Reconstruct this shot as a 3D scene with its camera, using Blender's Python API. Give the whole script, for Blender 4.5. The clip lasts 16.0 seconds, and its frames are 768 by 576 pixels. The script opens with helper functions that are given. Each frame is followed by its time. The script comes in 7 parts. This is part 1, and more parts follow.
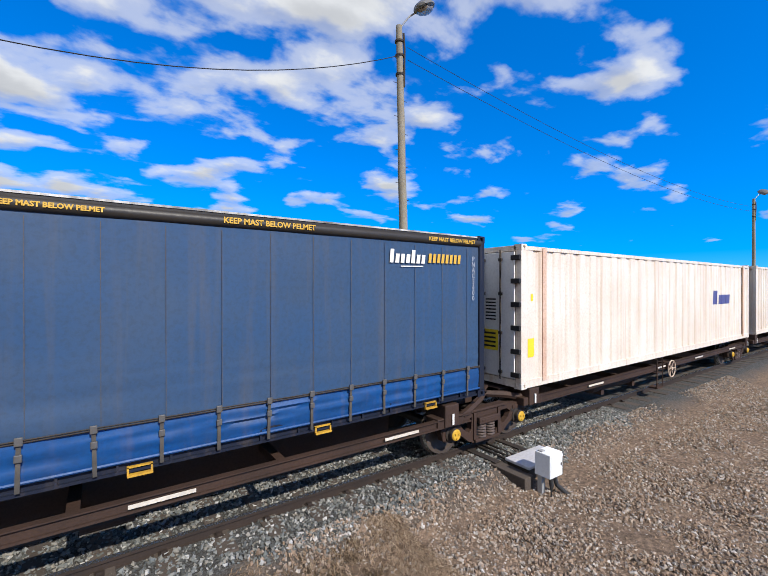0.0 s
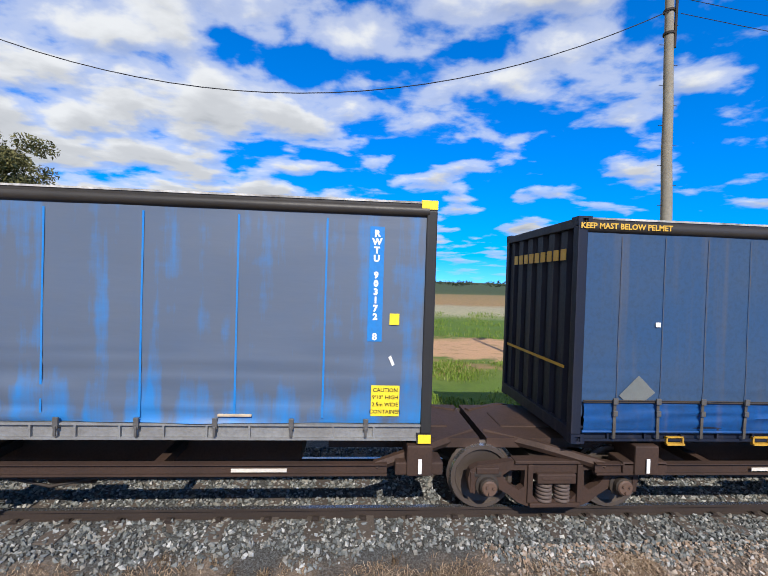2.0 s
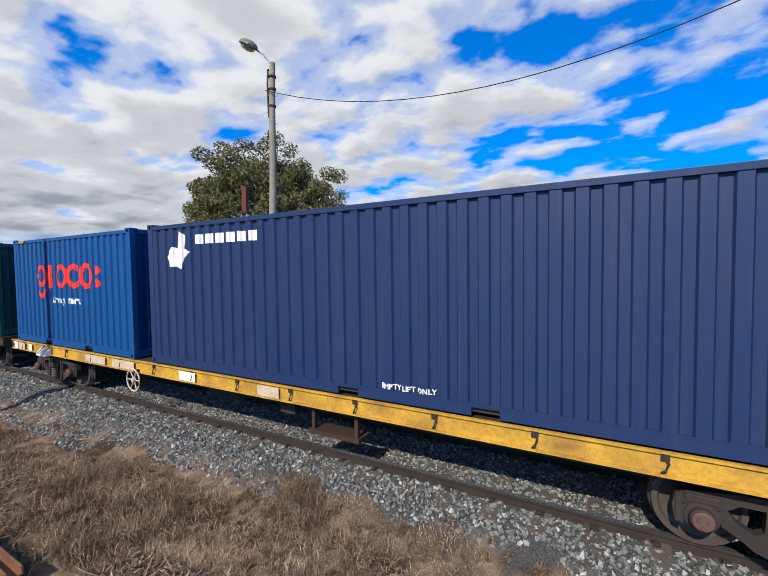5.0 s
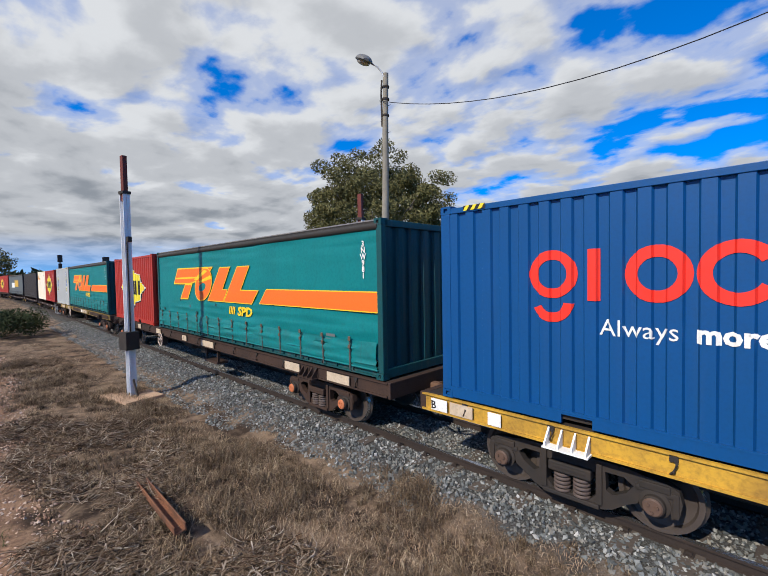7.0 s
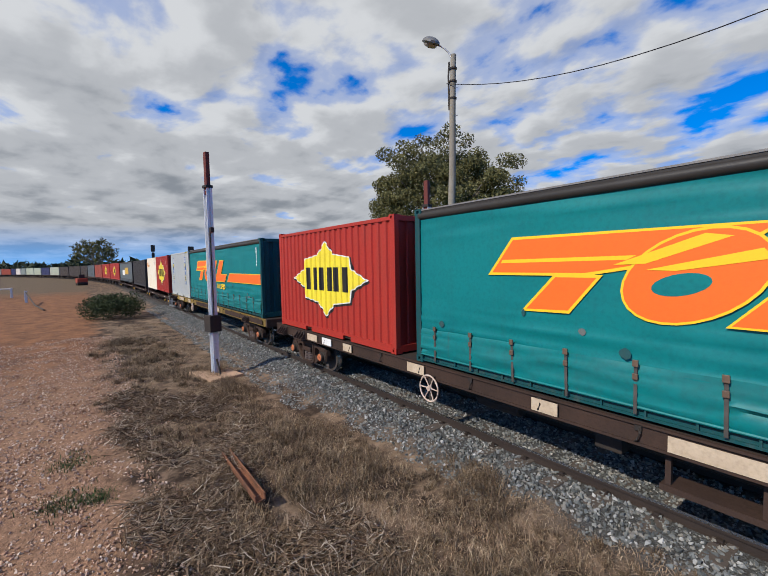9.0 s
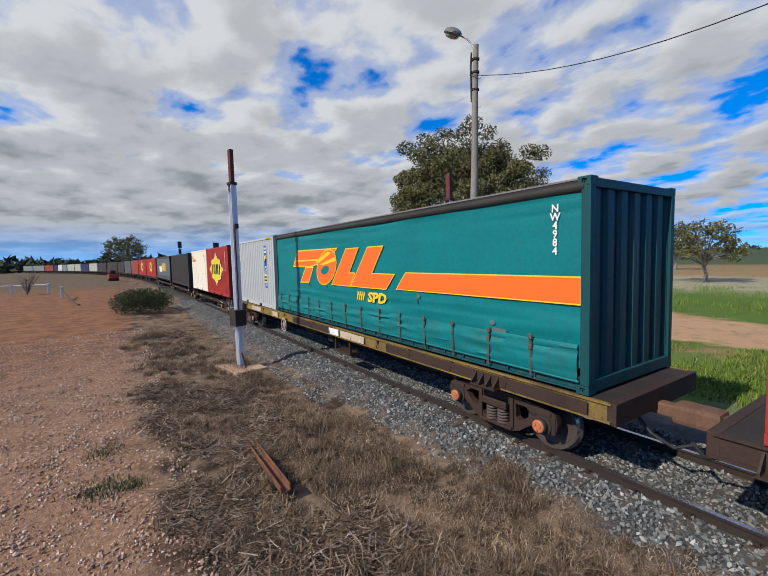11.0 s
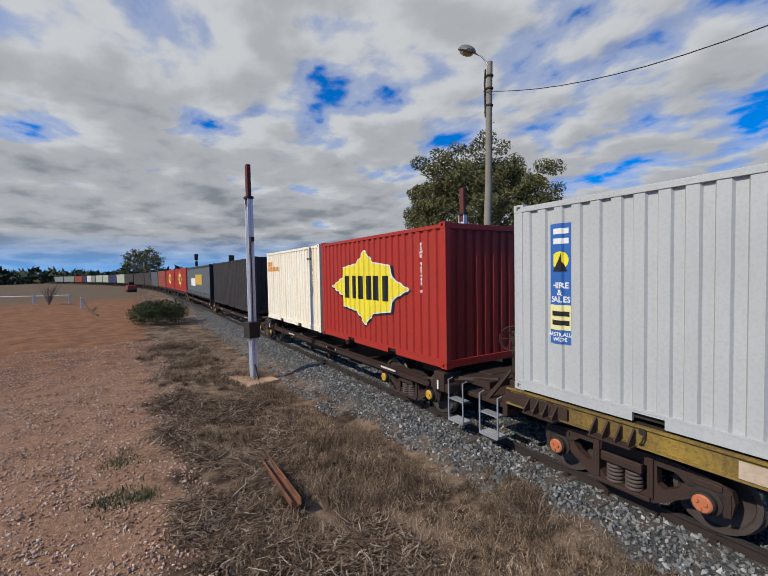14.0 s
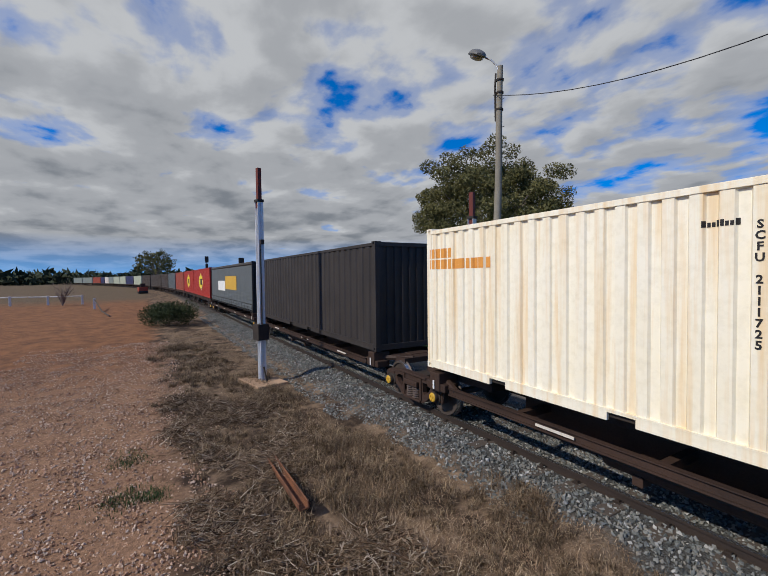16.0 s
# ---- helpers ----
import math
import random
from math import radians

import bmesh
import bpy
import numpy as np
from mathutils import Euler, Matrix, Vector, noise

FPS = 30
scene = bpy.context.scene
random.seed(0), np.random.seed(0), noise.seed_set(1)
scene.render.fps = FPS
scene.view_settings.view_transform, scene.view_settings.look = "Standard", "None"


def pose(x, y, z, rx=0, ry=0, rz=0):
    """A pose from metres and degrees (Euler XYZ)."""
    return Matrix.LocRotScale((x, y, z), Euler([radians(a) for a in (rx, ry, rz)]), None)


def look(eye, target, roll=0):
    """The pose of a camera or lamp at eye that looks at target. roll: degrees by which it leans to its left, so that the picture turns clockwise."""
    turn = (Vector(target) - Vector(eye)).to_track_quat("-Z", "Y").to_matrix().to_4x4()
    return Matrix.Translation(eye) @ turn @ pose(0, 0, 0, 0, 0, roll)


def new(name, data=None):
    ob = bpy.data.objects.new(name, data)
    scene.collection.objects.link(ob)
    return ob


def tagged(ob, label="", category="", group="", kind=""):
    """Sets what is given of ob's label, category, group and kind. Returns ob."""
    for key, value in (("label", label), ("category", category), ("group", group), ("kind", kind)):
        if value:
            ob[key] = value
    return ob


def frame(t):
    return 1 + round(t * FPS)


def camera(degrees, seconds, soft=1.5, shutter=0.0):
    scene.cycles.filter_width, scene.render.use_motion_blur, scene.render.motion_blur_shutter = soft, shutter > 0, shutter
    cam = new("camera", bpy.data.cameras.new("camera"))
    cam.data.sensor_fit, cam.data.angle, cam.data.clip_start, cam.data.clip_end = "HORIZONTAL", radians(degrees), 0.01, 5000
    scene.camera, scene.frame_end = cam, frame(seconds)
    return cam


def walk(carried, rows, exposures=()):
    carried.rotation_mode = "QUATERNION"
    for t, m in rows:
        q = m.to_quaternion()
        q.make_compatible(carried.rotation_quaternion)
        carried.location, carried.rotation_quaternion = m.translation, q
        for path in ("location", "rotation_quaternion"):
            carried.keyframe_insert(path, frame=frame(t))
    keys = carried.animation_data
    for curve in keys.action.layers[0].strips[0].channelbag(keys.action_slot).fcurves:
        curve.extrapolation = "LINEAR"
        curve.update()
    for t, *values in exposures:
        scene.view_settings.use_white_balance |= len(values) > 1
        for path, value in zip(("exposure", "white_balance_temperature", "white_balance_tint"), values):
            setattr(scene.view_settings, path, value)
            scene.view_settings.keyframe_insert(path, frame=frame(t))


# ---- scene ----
cam = camera(86.7, 16.0, soft=0.6)
EYES = [
    (0.0, 0.235, 0.337, 89.79, 0.02, -34.92), (0.5, 0.200, 0.359, 89.39, -0.42, -29.13),
    (1.0, 0.154, 0.381, 89.07, -0.89, -22.06), (1.5, 0.100, 0.398, 88.94, -1.13, -14.10),
    (2.0, 0.029, 0.410, 89.09, -1.76, -4.06), (2.5, -0.041, 0.409, 88.82, -1.31, 5.73),
    (3.0, -0.102, 0.398, 88.07, -0.35, 14.32), (3.5, -0.144, 0.384, 87.60, 0.26, 20.60),
    (4.0, -0.168, 0.375, 87.43, 0.49, 24.16), (4.5, -0.184, 0.367, 87.41, 0.64, 26.67),
    (7.0, -0.289, 0.292, 88.13, 1.01, 44.67), (7.5, -0.304, 0.276, 88.01, 1.06, 47.79),
    (8.0, -0.314, 0.264, 87.43, 1.02, 49.94), (8.5, -0.323, 0.254, 86.88, 0.98, 51.77),
    (9.0, -0.331, 0.244, 86.56, 1.11, 53.62), (11.5, -0.344, 0.225, 86.01, 1.43, 56.80),
    (12.0, -0.345, 0.224, 86.41, 1.35, 57.02), (12.5, -0.345, 0.222, 86.79, 1.38, 57.23),
    (13.0, -0.347, 0.220, 87.18, 1.27, 57.62), (13.5, -0.348, 0.218, 87.42, 1.24, 57.87),
    (14.0, -0.350, 0.215, 87.81, 1.05, 58.38), (14.5, -0.352, 0.212, 88.05, 0.89, 58.95),
    (15.0, -0.354, 0.209, 88.28, 0.79, 59.48), (15.5, -0.354, 0.208, 88.33, 0.68, 59.56),
    (16.0, -0.354, 0.208, 88.32, 0.64, 59.57),
]
walk(cam, [(t, pose(x, y, 3.03, rx, ry, rz)) for t, x, y, rx, ry, rz in EYES],
     exposures=[(0.0, 0.07), (1.5, 0.18), (2.5, 0.06), (4.0, 0.08), (7.0, -0.12), (9.0, -0.26), (12.0, -0.26), (14.0, -0.46), (16.0, -0.62)])

# ---- world and sun ----
SUN_AT = Vector((0.04, -0.77, 0.635)).normalized()
elev = math.asin(SUN_AT.z)
turn = math.atan2(SUN_AT.x, SUN_AT.y)


def node(tree, kind, **sets):
    n = tree.nodes.new(kind)
    for key, value in sets.items():
        if key == "op":
            n.operation = value
        elif key == "blend":
            n.data_type, n.blend_type = "RGBA", value
        else:
            n.inputs[key.replace("_", " ")].default_value = value
    return n


def math_node(tree, op, a, b=None, clamp=False):
    n = tree.nodes.new("ShaderNodeMath")
    n.operation, n.use_clamp = op, clamp
    for i, v in enumerate((a, b)):
        if v is None:
            continue
        if isinstance(v, (int, float)):
            n.inputs[i].default_value = v
        else:
            tree.links.new(v, n.inputs[i])
    return n.outputs[0]


def noise_node(tree, vec, scale, detail=4.0, rough=0.55, distort=0.0):
    n = tree.nodes.new("ShaderNodeTexNoise")
    n.inputs["Scale"].default_value, n.inputs["Detail"].default_value = scale, detail
    n.inputs["Roughness"].default_value, n.inputs["Distortion"].default_value = rough, distort
    tree.links.new(vec, n.inputs["Vector"])
    return n.outputs["Fac"]


def ramp(tree, fac, stops, smooth=False):
    n = tree.nodes.new("ShaderNodeValToRGB")
    e = n.color_ramp.elements
    while len(e) < len(stops):
        e.new(0.5)
    for el, (at, c) in zip(e, stops):
        el.position = at
        el.color = (c, c, c, 1) if isinstance(c, (int, float)) else (*c, 1)
    if smooth:
        n.color_ramp.interpolation = "EASE"
    tree.links.new(fac, n.inputs[0])
    return n.outputs[0]


def mix(tree, fac, a, b, blend="MIX"):
    n = tree.nodes.new("ShaderNodeMix")
    n.data_type, n.blend_type = "RGBA", blend
    for i, v in ((0, fac), (6, a), (7, b)):
        if isinstance(v, (int, float)):
            n.inputs[i].default_value = v
        elif isinstance(v, tuple):
            n.inputs[i].default_value = (*v, 1)
        else:
            tree.links.new(v, n.inputs[i])
    return n.outputs[2]


def mapped(tree, vec, scale=(1, 1, 1), loc=(0, 0, 0)):
    n = tree.nodes.new("ShaderNodeMapping")
    n.inputs["Scale"].default_value, n.inputs["Location"].default_value = scale, loc
    tree.links.new(vec, n.inputs["Vector"])
    return n.outputs[0]


def make_world():
    w = bpy.data.worlds.new("sky")
    w.use_nodes = True
    scene.world = w
    t = w.node_tree
    t.nodes.clear()
    sky = t.nodes.new("ShaderNodeTexSky")
    sky.sky_type, sky.sun_disc = "NISHITA", False
    sky.sun_elevation, sky.sun_rotation = elev, turn
    sky.air_density, sky.dust_density, sky.ozone_density = 1.0, 0.1, 3.0
    deep = t.nodes.new("ShaderNodeHueSaturation")
    deep.inputs["Saturation"].default_value, deep.inputs["Value"].default_value = 1.62, 0.43
    deep.inputs["Hue"].default_value = 0.512
    t.links.new(sky.outputs[0], deep.inputs["Color"])
    way = t.nodes.new("ShaderNodeTexCoord").outputs["Generated"]
    # clear dry air: little whitening towards the horizon
    lift = t.nodes.new("ShaderNodeVectorMath")
    lift.operation, lift.inputs[1].default_value = "ADD", (0, 0, 0.16)
    t.links.new(way, lift.inputs[0])
    unit = t.nodes.new("ShaderNodeVectorMath")
    unit.operation = "NORMALIZE"
    t.links.new(lift.outputs[0], unit.inputs[0])
    t.links.new(unit.outputs[0], sky.inputs[0])
    sep = t.nodes.new("ShaderNodeSeparateXYZ")
    t.links.new(way, sep.inputs[0])
    up = math_node(t, "ADD", math_node(t, "MAXIMUM", sep.outputs[2], 0.0), 0.16)
    com = t.nodes.new("ShaderNodeCombineXYZ")
    t.links.new(math_node(t, "DIVIDE", sep.outputs[0], up), com.inputs[0])
    t.links.new(math_node(t, "DIVIDE", sep.outputs[1], up), com.inputs[1])
    plane = com.outputs[0]
    # the sheets are drawn out and curled by the wind
    curl = t.nodes.new("ShaderNodeTexNoise")
    curl.inputs["Scale"].default_value, curl.inputs["Detail"].default_value = 1.3, 3.0
    t.links.new(plane, curl.inputs["Vector"])
    bend = t.nodes.new("ShaderNodeVectorMath")
    bend.operation, bend.inputs[1].default_value = "MULTIPLY_ADD", (0.22, 0.22, 0.0)
    t.links.new(curl.outputs["Color"], bend.inputs[0])
    t.links.new(plane, bend.inputs[2])
    wind = bend.outputs[0]
    puff = noise_node(t, mapped(t, wind, (1.0, 1.15, 1), (3.1, 1.7, 0)), 2.5, 9, 0.50, 0.0)
    lee = noise_node(t, mapped(t, wind, (1.0, 1.15, 1), (3.1, 1.7 - 0.10, 0)), 2.5, 9, 0.50, 0.0)
    bank = noise_node(t, mapped(t, plane, (1, 1, 1), (7.0, 2.0, 0)), 0.55, 3, 0.5)
    # the cloud deck thickens towards the west
    west = math_node(t, "MAXIMUM", math_node(t, "MULTIPLY", sep.outputs[0], -0.165), math_node(t, "MULTIPLY", sep.outputs[0], -0.05))
    low = math_node(t, "MAXIMUM", math_node(t, "SUBTRACT", 0.34, sep.outputs[2]), 0.0)
    west = math_node(t, "SUBTRACT", west, math_node(t, "MULTIPLY", math_node(t, "MULTIPLY", sep.outputs[0], low), 0.55))
    cover = math_node(t, "ADD", math_node(t, "ADD", puff, math_node(t, "MULTIPLY", bank, 0.30)), west)
    fac = ramp(t, cover, [(0.605, 0.0), (0.695, 0.55), (0.79, 0.99)], True)
    fac = math_node(t, "MULTIPLY", fac, ramp(t, sep.outputs[2], [(0.012, 0.35), (0.09, 1.0)]))
    # sunlit edges towards the sun, grey bellies where the sheet is thick
    rim = math_node(t, "SUBTRACT", puff, lee)
    thick = math_node(t, "ADD", math_node(t, "MULTIPLY", math_node(t, "SUBTRACT", cover, math_node(t, "MULTIPLY", west, 0.55)), 0.62), math_node(t, "MULTIPLY", rim, -0.55))
    thick = math_node(t, "SUBTRACT", thick, math_node(t, "MULTIPLY", sep.outputs[2], 0.22))
    tint = ramp(t, thick, [(0.32, (1.36, 1.40, 1.45)), (0.42, (0.98, 1.02, 1.08)), (0.56, (0.52, 0.57, 0.64))], True)
    both = mix(t, fac, deep.outputs[0], tint)
    bg = t.nodes.new("ShaderNodeBackground")
    bg.inputs["Strength"].default_value = 0.58
    t.links.new(both, bg.inputs["Color"])
    out = t.nodes.new("ShaderNodeOutputWorld")
    t.links.new(bg.outputs[0], out.inputs["Surface"])


make_world()
sun = new("sun", bpy.data.lights.new("sun", "SUN"))
sun.data.energy, sun.data.angle, sun.data.color = 5.6, radians(0.53), (1.0, 0.94, 0.85)
sun.matrix_world = look(SUN_AT * 60, (0, 0, 0))

# ---- materials ----
MATS = {}


def surf(name, base, second=None, amount=0.35, rough=0.6, metal=0.0, big=0.8, fine=22.0, streak=0.0, dirt=(0.16, 0.12, 0.09), bump=0.12,
         vary=0.0, bump_scale=None, run_at=0.52):
    """A worn surface: base colour, broad patches of a second colour, fine grain, runs of dirt down the face."""
    if name in MATS:
        return MATS[name]
    m = bpy.data.materials.new(name)
    m.use_nodes = True
    t = m.node_tree
    b = t.nodes["Principled BSDF"]
    co = t.nodes.new("ShaderNodeTexCoord").outputs["Object"]
    second = second or tuple(0.6 * c + 0.4 * d for c, d in zip(base, dirt))
    n1 = noise_node(t, co, big, 6, 0.6)
    n2 = noise_node(t, co, fine, 5, 0.65)
    f1 = math_node(t, "MULTIPLY", ramp(t, n1, [(0.38, 0.0), (0.72, 1.0)]), amount)
    col = mix(t, f1, base, second)
    f2 = math_node(t, "MULTIPLY", ramp(t, n2, [(0.45, 0.0), (0.75, 1.0)]), amount * 0.7)
    col = mix(t, f2, col, tuple(c * 0.6 for c in second))
    if streak:
        n3 = noise_node(t, mapped(t, co, (5.0, 5.0, 0.22)), 1.3, 5, 0.6)
        f3 = math_node(t, "MULTIPLY", ramp(t, n3, [(run_at, 0.0), (run_at + 0.22, 1.0)]), streak)
        col = mix(t, f3, col, dirt)
    if vary:
        info = t.nodes.new("ShaderNodeObjectInfo")
        col = mix(t, math_node(t, "MULTIPLY", info.outputs["Random"], vary), col, tuple(0.45 * c for c in base))
    t.links.new(col, b.inputs["Base Color"])
    r = math_node(t, "ADD", math_node(t, "MULTIPLY", n2, 0.25), rough - 0.12, True)
    t.links.new(r, b.inputs["Roughness"])
    b.inputs["Metallic"].default_value = metal
    if not metal:
        b.inputs["Specular IOR Level"].default_value = 0.28
    if bump:
        bn = t.nodes.new("ShaderNodeBump")
        bn.inputs["Strength"].default_value, bn.inputs["Distance"].default_value = bump, 0.02
        t.links.new(n2 if bump_scale is None else noise_node(t, co, bump_scale, 4), bn.inputs["Height"])
        t.links.new(bn.outputs[0], b.inputs["Normal"])
    MATS[name] = m
    return m


def island(name, cols, rough=0.85, clump=0.0):
    """Loose pieces, each with its own tone."""
    if name in MATS:
        return MATS[name]
    m = bpy.data.materials.new(name)
    m.use_nodes = True
    t = m.node_tree
    b = t.nodes["Principled BSDF"]
    g = t.nodes.new("ShaderNodeNewGeometry")
    n = len(cols)
    col = ramp(t, g.outputs["Random Per Island"], [(i / max(1, n - 1), c) for i, c in enumerate(cols)])
    co = t.nodes.new("ShaderNodeTexCoord").outputs["Object"]
    grain = noise_node(t, co, 30, 3)
    col = mix(t, math_node(t, "MULTIPLY", grain, 0.5), col, tuple(c * 0.5 for c in cols[n // 2]))
    if clump:
        # broad noise patches are mixed towards a darker tone
        tuft = ramp(t, noise_node(t, co, 2.3, 4, 0.7), [(0.40, 0.0), (0.60, 1.0)])
        col = mix(t, math_node(t, "MULTIPLY", tuft, clump), col, tuple(c * 0.42 for c in cols[1]))
    t.links.new(col, b.inputs["Base Color"])
    b.inputs["Roughness"].default_value = rough
    b.inputs["Specular IOR Level"].default_value = 0.2
    MATS[name] = m
    return m


RUST = (0.10, 0.045, 0.025)
M_DARK = surf("dark_grimy_steel", (0.024, 0.021, 0.019), (0.055, 0.038, 0.027), 0.7, 0.75, 0.0, 2.0, 30)
M_BROWN = surf("brown_painted_steel", (0.052, 0.029, 0.020), (0.022, 0.015, 0.012), 0.6, 0.7, 0.0, 1.5, 30)
M_YELLOW = surf("worn_yellow_paint", (0.55, 0.31, 0.035), (0.16, 0.085, 0.03), 0.7, 0.6, 0.0, 2.6, 18)
M_WHITE = surf("white_marking_paint", (0.76, 0.75, 0.71), (0.5, 0.46, 0.4), 0.4, 0.6, 0.0, 3, 30)
M_RAIL = surf("rusty_rail_side", (0.038, 0.026, 0.020), (0.022, 0.017, 0.014), 0.6, 0.8, 0.0, 3, 40)
M_HEAD = surf("polished_rail_head", (0.42, 0.41, 0.40), (0.25, 0.23, 0.21), 0.3, 0.25, 0.9, 2, 40, bump=0.03)
M_TREAD = surf("polished_wheel_tread", (0.5, 0.5, 0.5), None, 0.2, 0.25, 0.9, 2, 40, bump=0.03)
M_CAPY = surf("yellow_axle_cap_paint", (0.65, 0.40, 0.03), (0.3, 0.15, 0.04), 0.5, 0.5)
M_CAPO = surf("orange_axle_cap_paint", (0.62, 0.17, 0.05), (0.25, 0.12, 0.08), 0.6, 0.55)
M_CAPB = surf("brown_axle_cap_paint", (0.07, 0.05, 0.04), (0.15, 0.08, 0.05), 0.6, 0.6)
M_RUB = surf("black_rubber", (0.02, 0.02, 0.021), (0.05, 0.048, 0.045), 0.4, 0.6)
M_GALV = surf("weathered_galvanised_steel", (0.42, 0.43, 0.44), (0.28, 0.27, 0.26), 0.5, 0.5, 0.5, 3, 40)
M_SLEEP = surf("weathered_timber_sleeper", (0.10, 0.08, 0.065), (0.05, 0.04, 0.033), 0.7, 0.9, 0, 2, 30, vary=0.5)


# ---- mesh helpers ----
def part(name, bm, material, parent=None, label="", keep=False):
    """Links a bmesh as one mesh object under a thing or under a part."""
    me = bpy.data.meshes.new(name)
    bm.to_mesh(me)
    bm.free()
    me.materials.append(material)
    ob = new(name, me)
    if parent is not None:
        ob.parent = parent
    if label:
        ob["label"] = label
    return ob


def reuse(name, me, parent, m=None, label=""):
    ob = new(name, me)
    ob.parent = parent
    if m is not None:
        ob.matrix_local = m
    if label:
        ob["label"] = label
    return ob


def block(bm, x0, x1, y0, y1, z0, z1, bevel=0.0):
    r = bmesh.ops.create_cube(bm, size=1.0)["verts"]
    for v in r:
        v.co = Vector(((x0 + x1) / 2 + v.co.x * (x1 - x0), (y0 + y1) / 2 + v.co.y * (y1 - y0), (z0 + z1) / 2 + v.co.z * (z1 - z0)))
    if bevel:
        es = list({e for v in r for e in v.link_edges})
        bmesh.ops.bevel(bm, geom=es, offset=bevel, segments=2, affect="EDGES", profile=0.6)
    return bm


def blocks(*specs, bevel=0.0):
    bm = bmesh.new()
    for s in specs:
        block(bm, *s, bevel=bevel)
    return bm


def lathe(bm, prof, n=24, axis="Y", at=(0, 0, 0)):
    """Turns a profile of (radius, along) round an axis; closed at both ends where the radius is 0."""
    rings = []
    for r, h in prof:
        ring = []
        for i in range(n):
            a = 2 * math.pi * i / n
            c, s = r * math.cos(a), r * math.sin(a)
            p = {"Y": (c, h, s), "Z": (c, s, h), "X": (h, c, s)}[axis]
            ring.append(bm.verts.new(Vector(p) + Vector(at)))
        rings.append(ring)
    for a, b in zip(rings, rings[1:]):
        for i in range(n):
            bm.faces.new((a[i], a[(i + 1) % n], b[(i + 1) % n], b[i]))
    bm.faces.new(rings[0][::-1])
    bm.faces.new(rings[-1])
    return bm


def smooth(ob, angle=0.6):
    for p in ob.data.polygons:
        p.use_smooth = True
    ob.data.set_sharp_from_angle(angle=angle)
    return ob


def plate(bm, outer, holes, y0, y1):
    """A plate in the xz plane with holes, from y0 to y1."""
    edges = []
    for loop in (outer, *holes):
        vs = [bm.verts.new((x, y0, z)) for x, z in loop]
        edges += [bm.edges.new((vs[i], vs[(i + 1) % len(vs)])) for i in range(len(vs))]
    faces = [g for g in bmesh.ops.triangle_fill(bm, edges=edges, use_beauty=True)["geom"] if isinstance(g, bmesh.types.BMFace)]
    ext = bmesh.ops.extrude_face_region(bm, geom=faces)["geom"]
    for v in ext:
        if isinstance(v, bmesh.types.BMVert):
            v.co.y = y1
    bmesh.ops.recalc_face_normals(bm, faces=bm.faces[:])
    return bm


def tube(bm, pts, r, n=8):
    pts = [Vector(p) for p in pts]
    rings = []
    for i, p in enumerate(pts):
        d = (pts[min(i + 1, len(pts) - 1)] - pts[max(i - 1, 0)]).normalized()
        side = d.cross(Vector((0, 0, 1)) if abs(d.z) < 0.9 else Vector((1, 0, 0))).normalized()
        up = side.cross(d)
        rr = r[i] if isinstance(r, (list, tuple)) else r
        rings.append([bm.verts.new(p + (side * math.cos(a) + up * math.sin(a)) * rr) for a in (2 * math.pi * k / n for k in range(n))])
    for a, b in zip(rings, rings[1:]):
        for k in range(n):
            bm.faces.new((a[k], a[(k + 1) % n], b[(k + 1) % n], b[k]))
    bm.faces.new(rings[0][::-1])
    bm.faces.new(rings[-1])
    return bm


def poly(bm, pts, y, depth=0.003):
    """A flat painted shape on a face that looks to -y."""
    vs = [bm.verts.new((x, y, z)) for x, z in pts]
    es = [bm.edges.new((vs[i], vs[(i + 1) % len(vs)])) for i in range(len(vs))]
    fs = [g for g in bmesh.ops.triangle_fill(bm, edges=es, use_beauty=True)["geom"] if isinstance(g, bmesh.types.BMFace)]
    for f in fs:
        f.normal_update()
        if f.normal.y > 0:
            f.normal_flip()
    return bm


FONTS = {}


def letters(text, size, x, y, z, bold=0.0, align="LEFT", spacing=1.0):
    """A bmesh of the text on a face that looks to -y."""
    key = (text, size, bold, align, spacing)
    if key not in FONTS:
        cu = bpy.data.curves.new("lettering", "FONT")
        cu.body, cu.size, cu.offset, cu.align_x, cu.space_line = text, size, bold, align, spacing
        cu.resolution_u = 2
        ob = bpy.data.objects.new("lettering", cu)
        me = bpy.data.meshes.new_from_object(ob)
        bpy.data.objects.remove(ob)
        FONTS[key] = me
    bm = bmesh.new()
    bm.from_mesh(FONTS[key])
    for v in bm.verts:
        v.co = Vector((x + v.co.x, y, z + v.co.y))
    return bm


def column(text, size, x, y, z, step=None, bold=0.0):
    """Letters one under another."""
    step = step or size * 1.05
    out = bmesh.new()
    for i, c in enumerate(text):
        if c == " ":
            continue
        b = letters(c, size, x, y, z - i * step, bold, "CENTER")
        me = bpy.data.meshes.new("tmp")
        b.to_mesh(me)
        b.free()
        out.from_mesh(me)
        bpy.data.meshes.remove(me)
    return out


# ---- the line of the track ----
TRACK_Y, BEND_X, BEND_R = 6.585, -55.0, 720.0
SPEED = 5.72


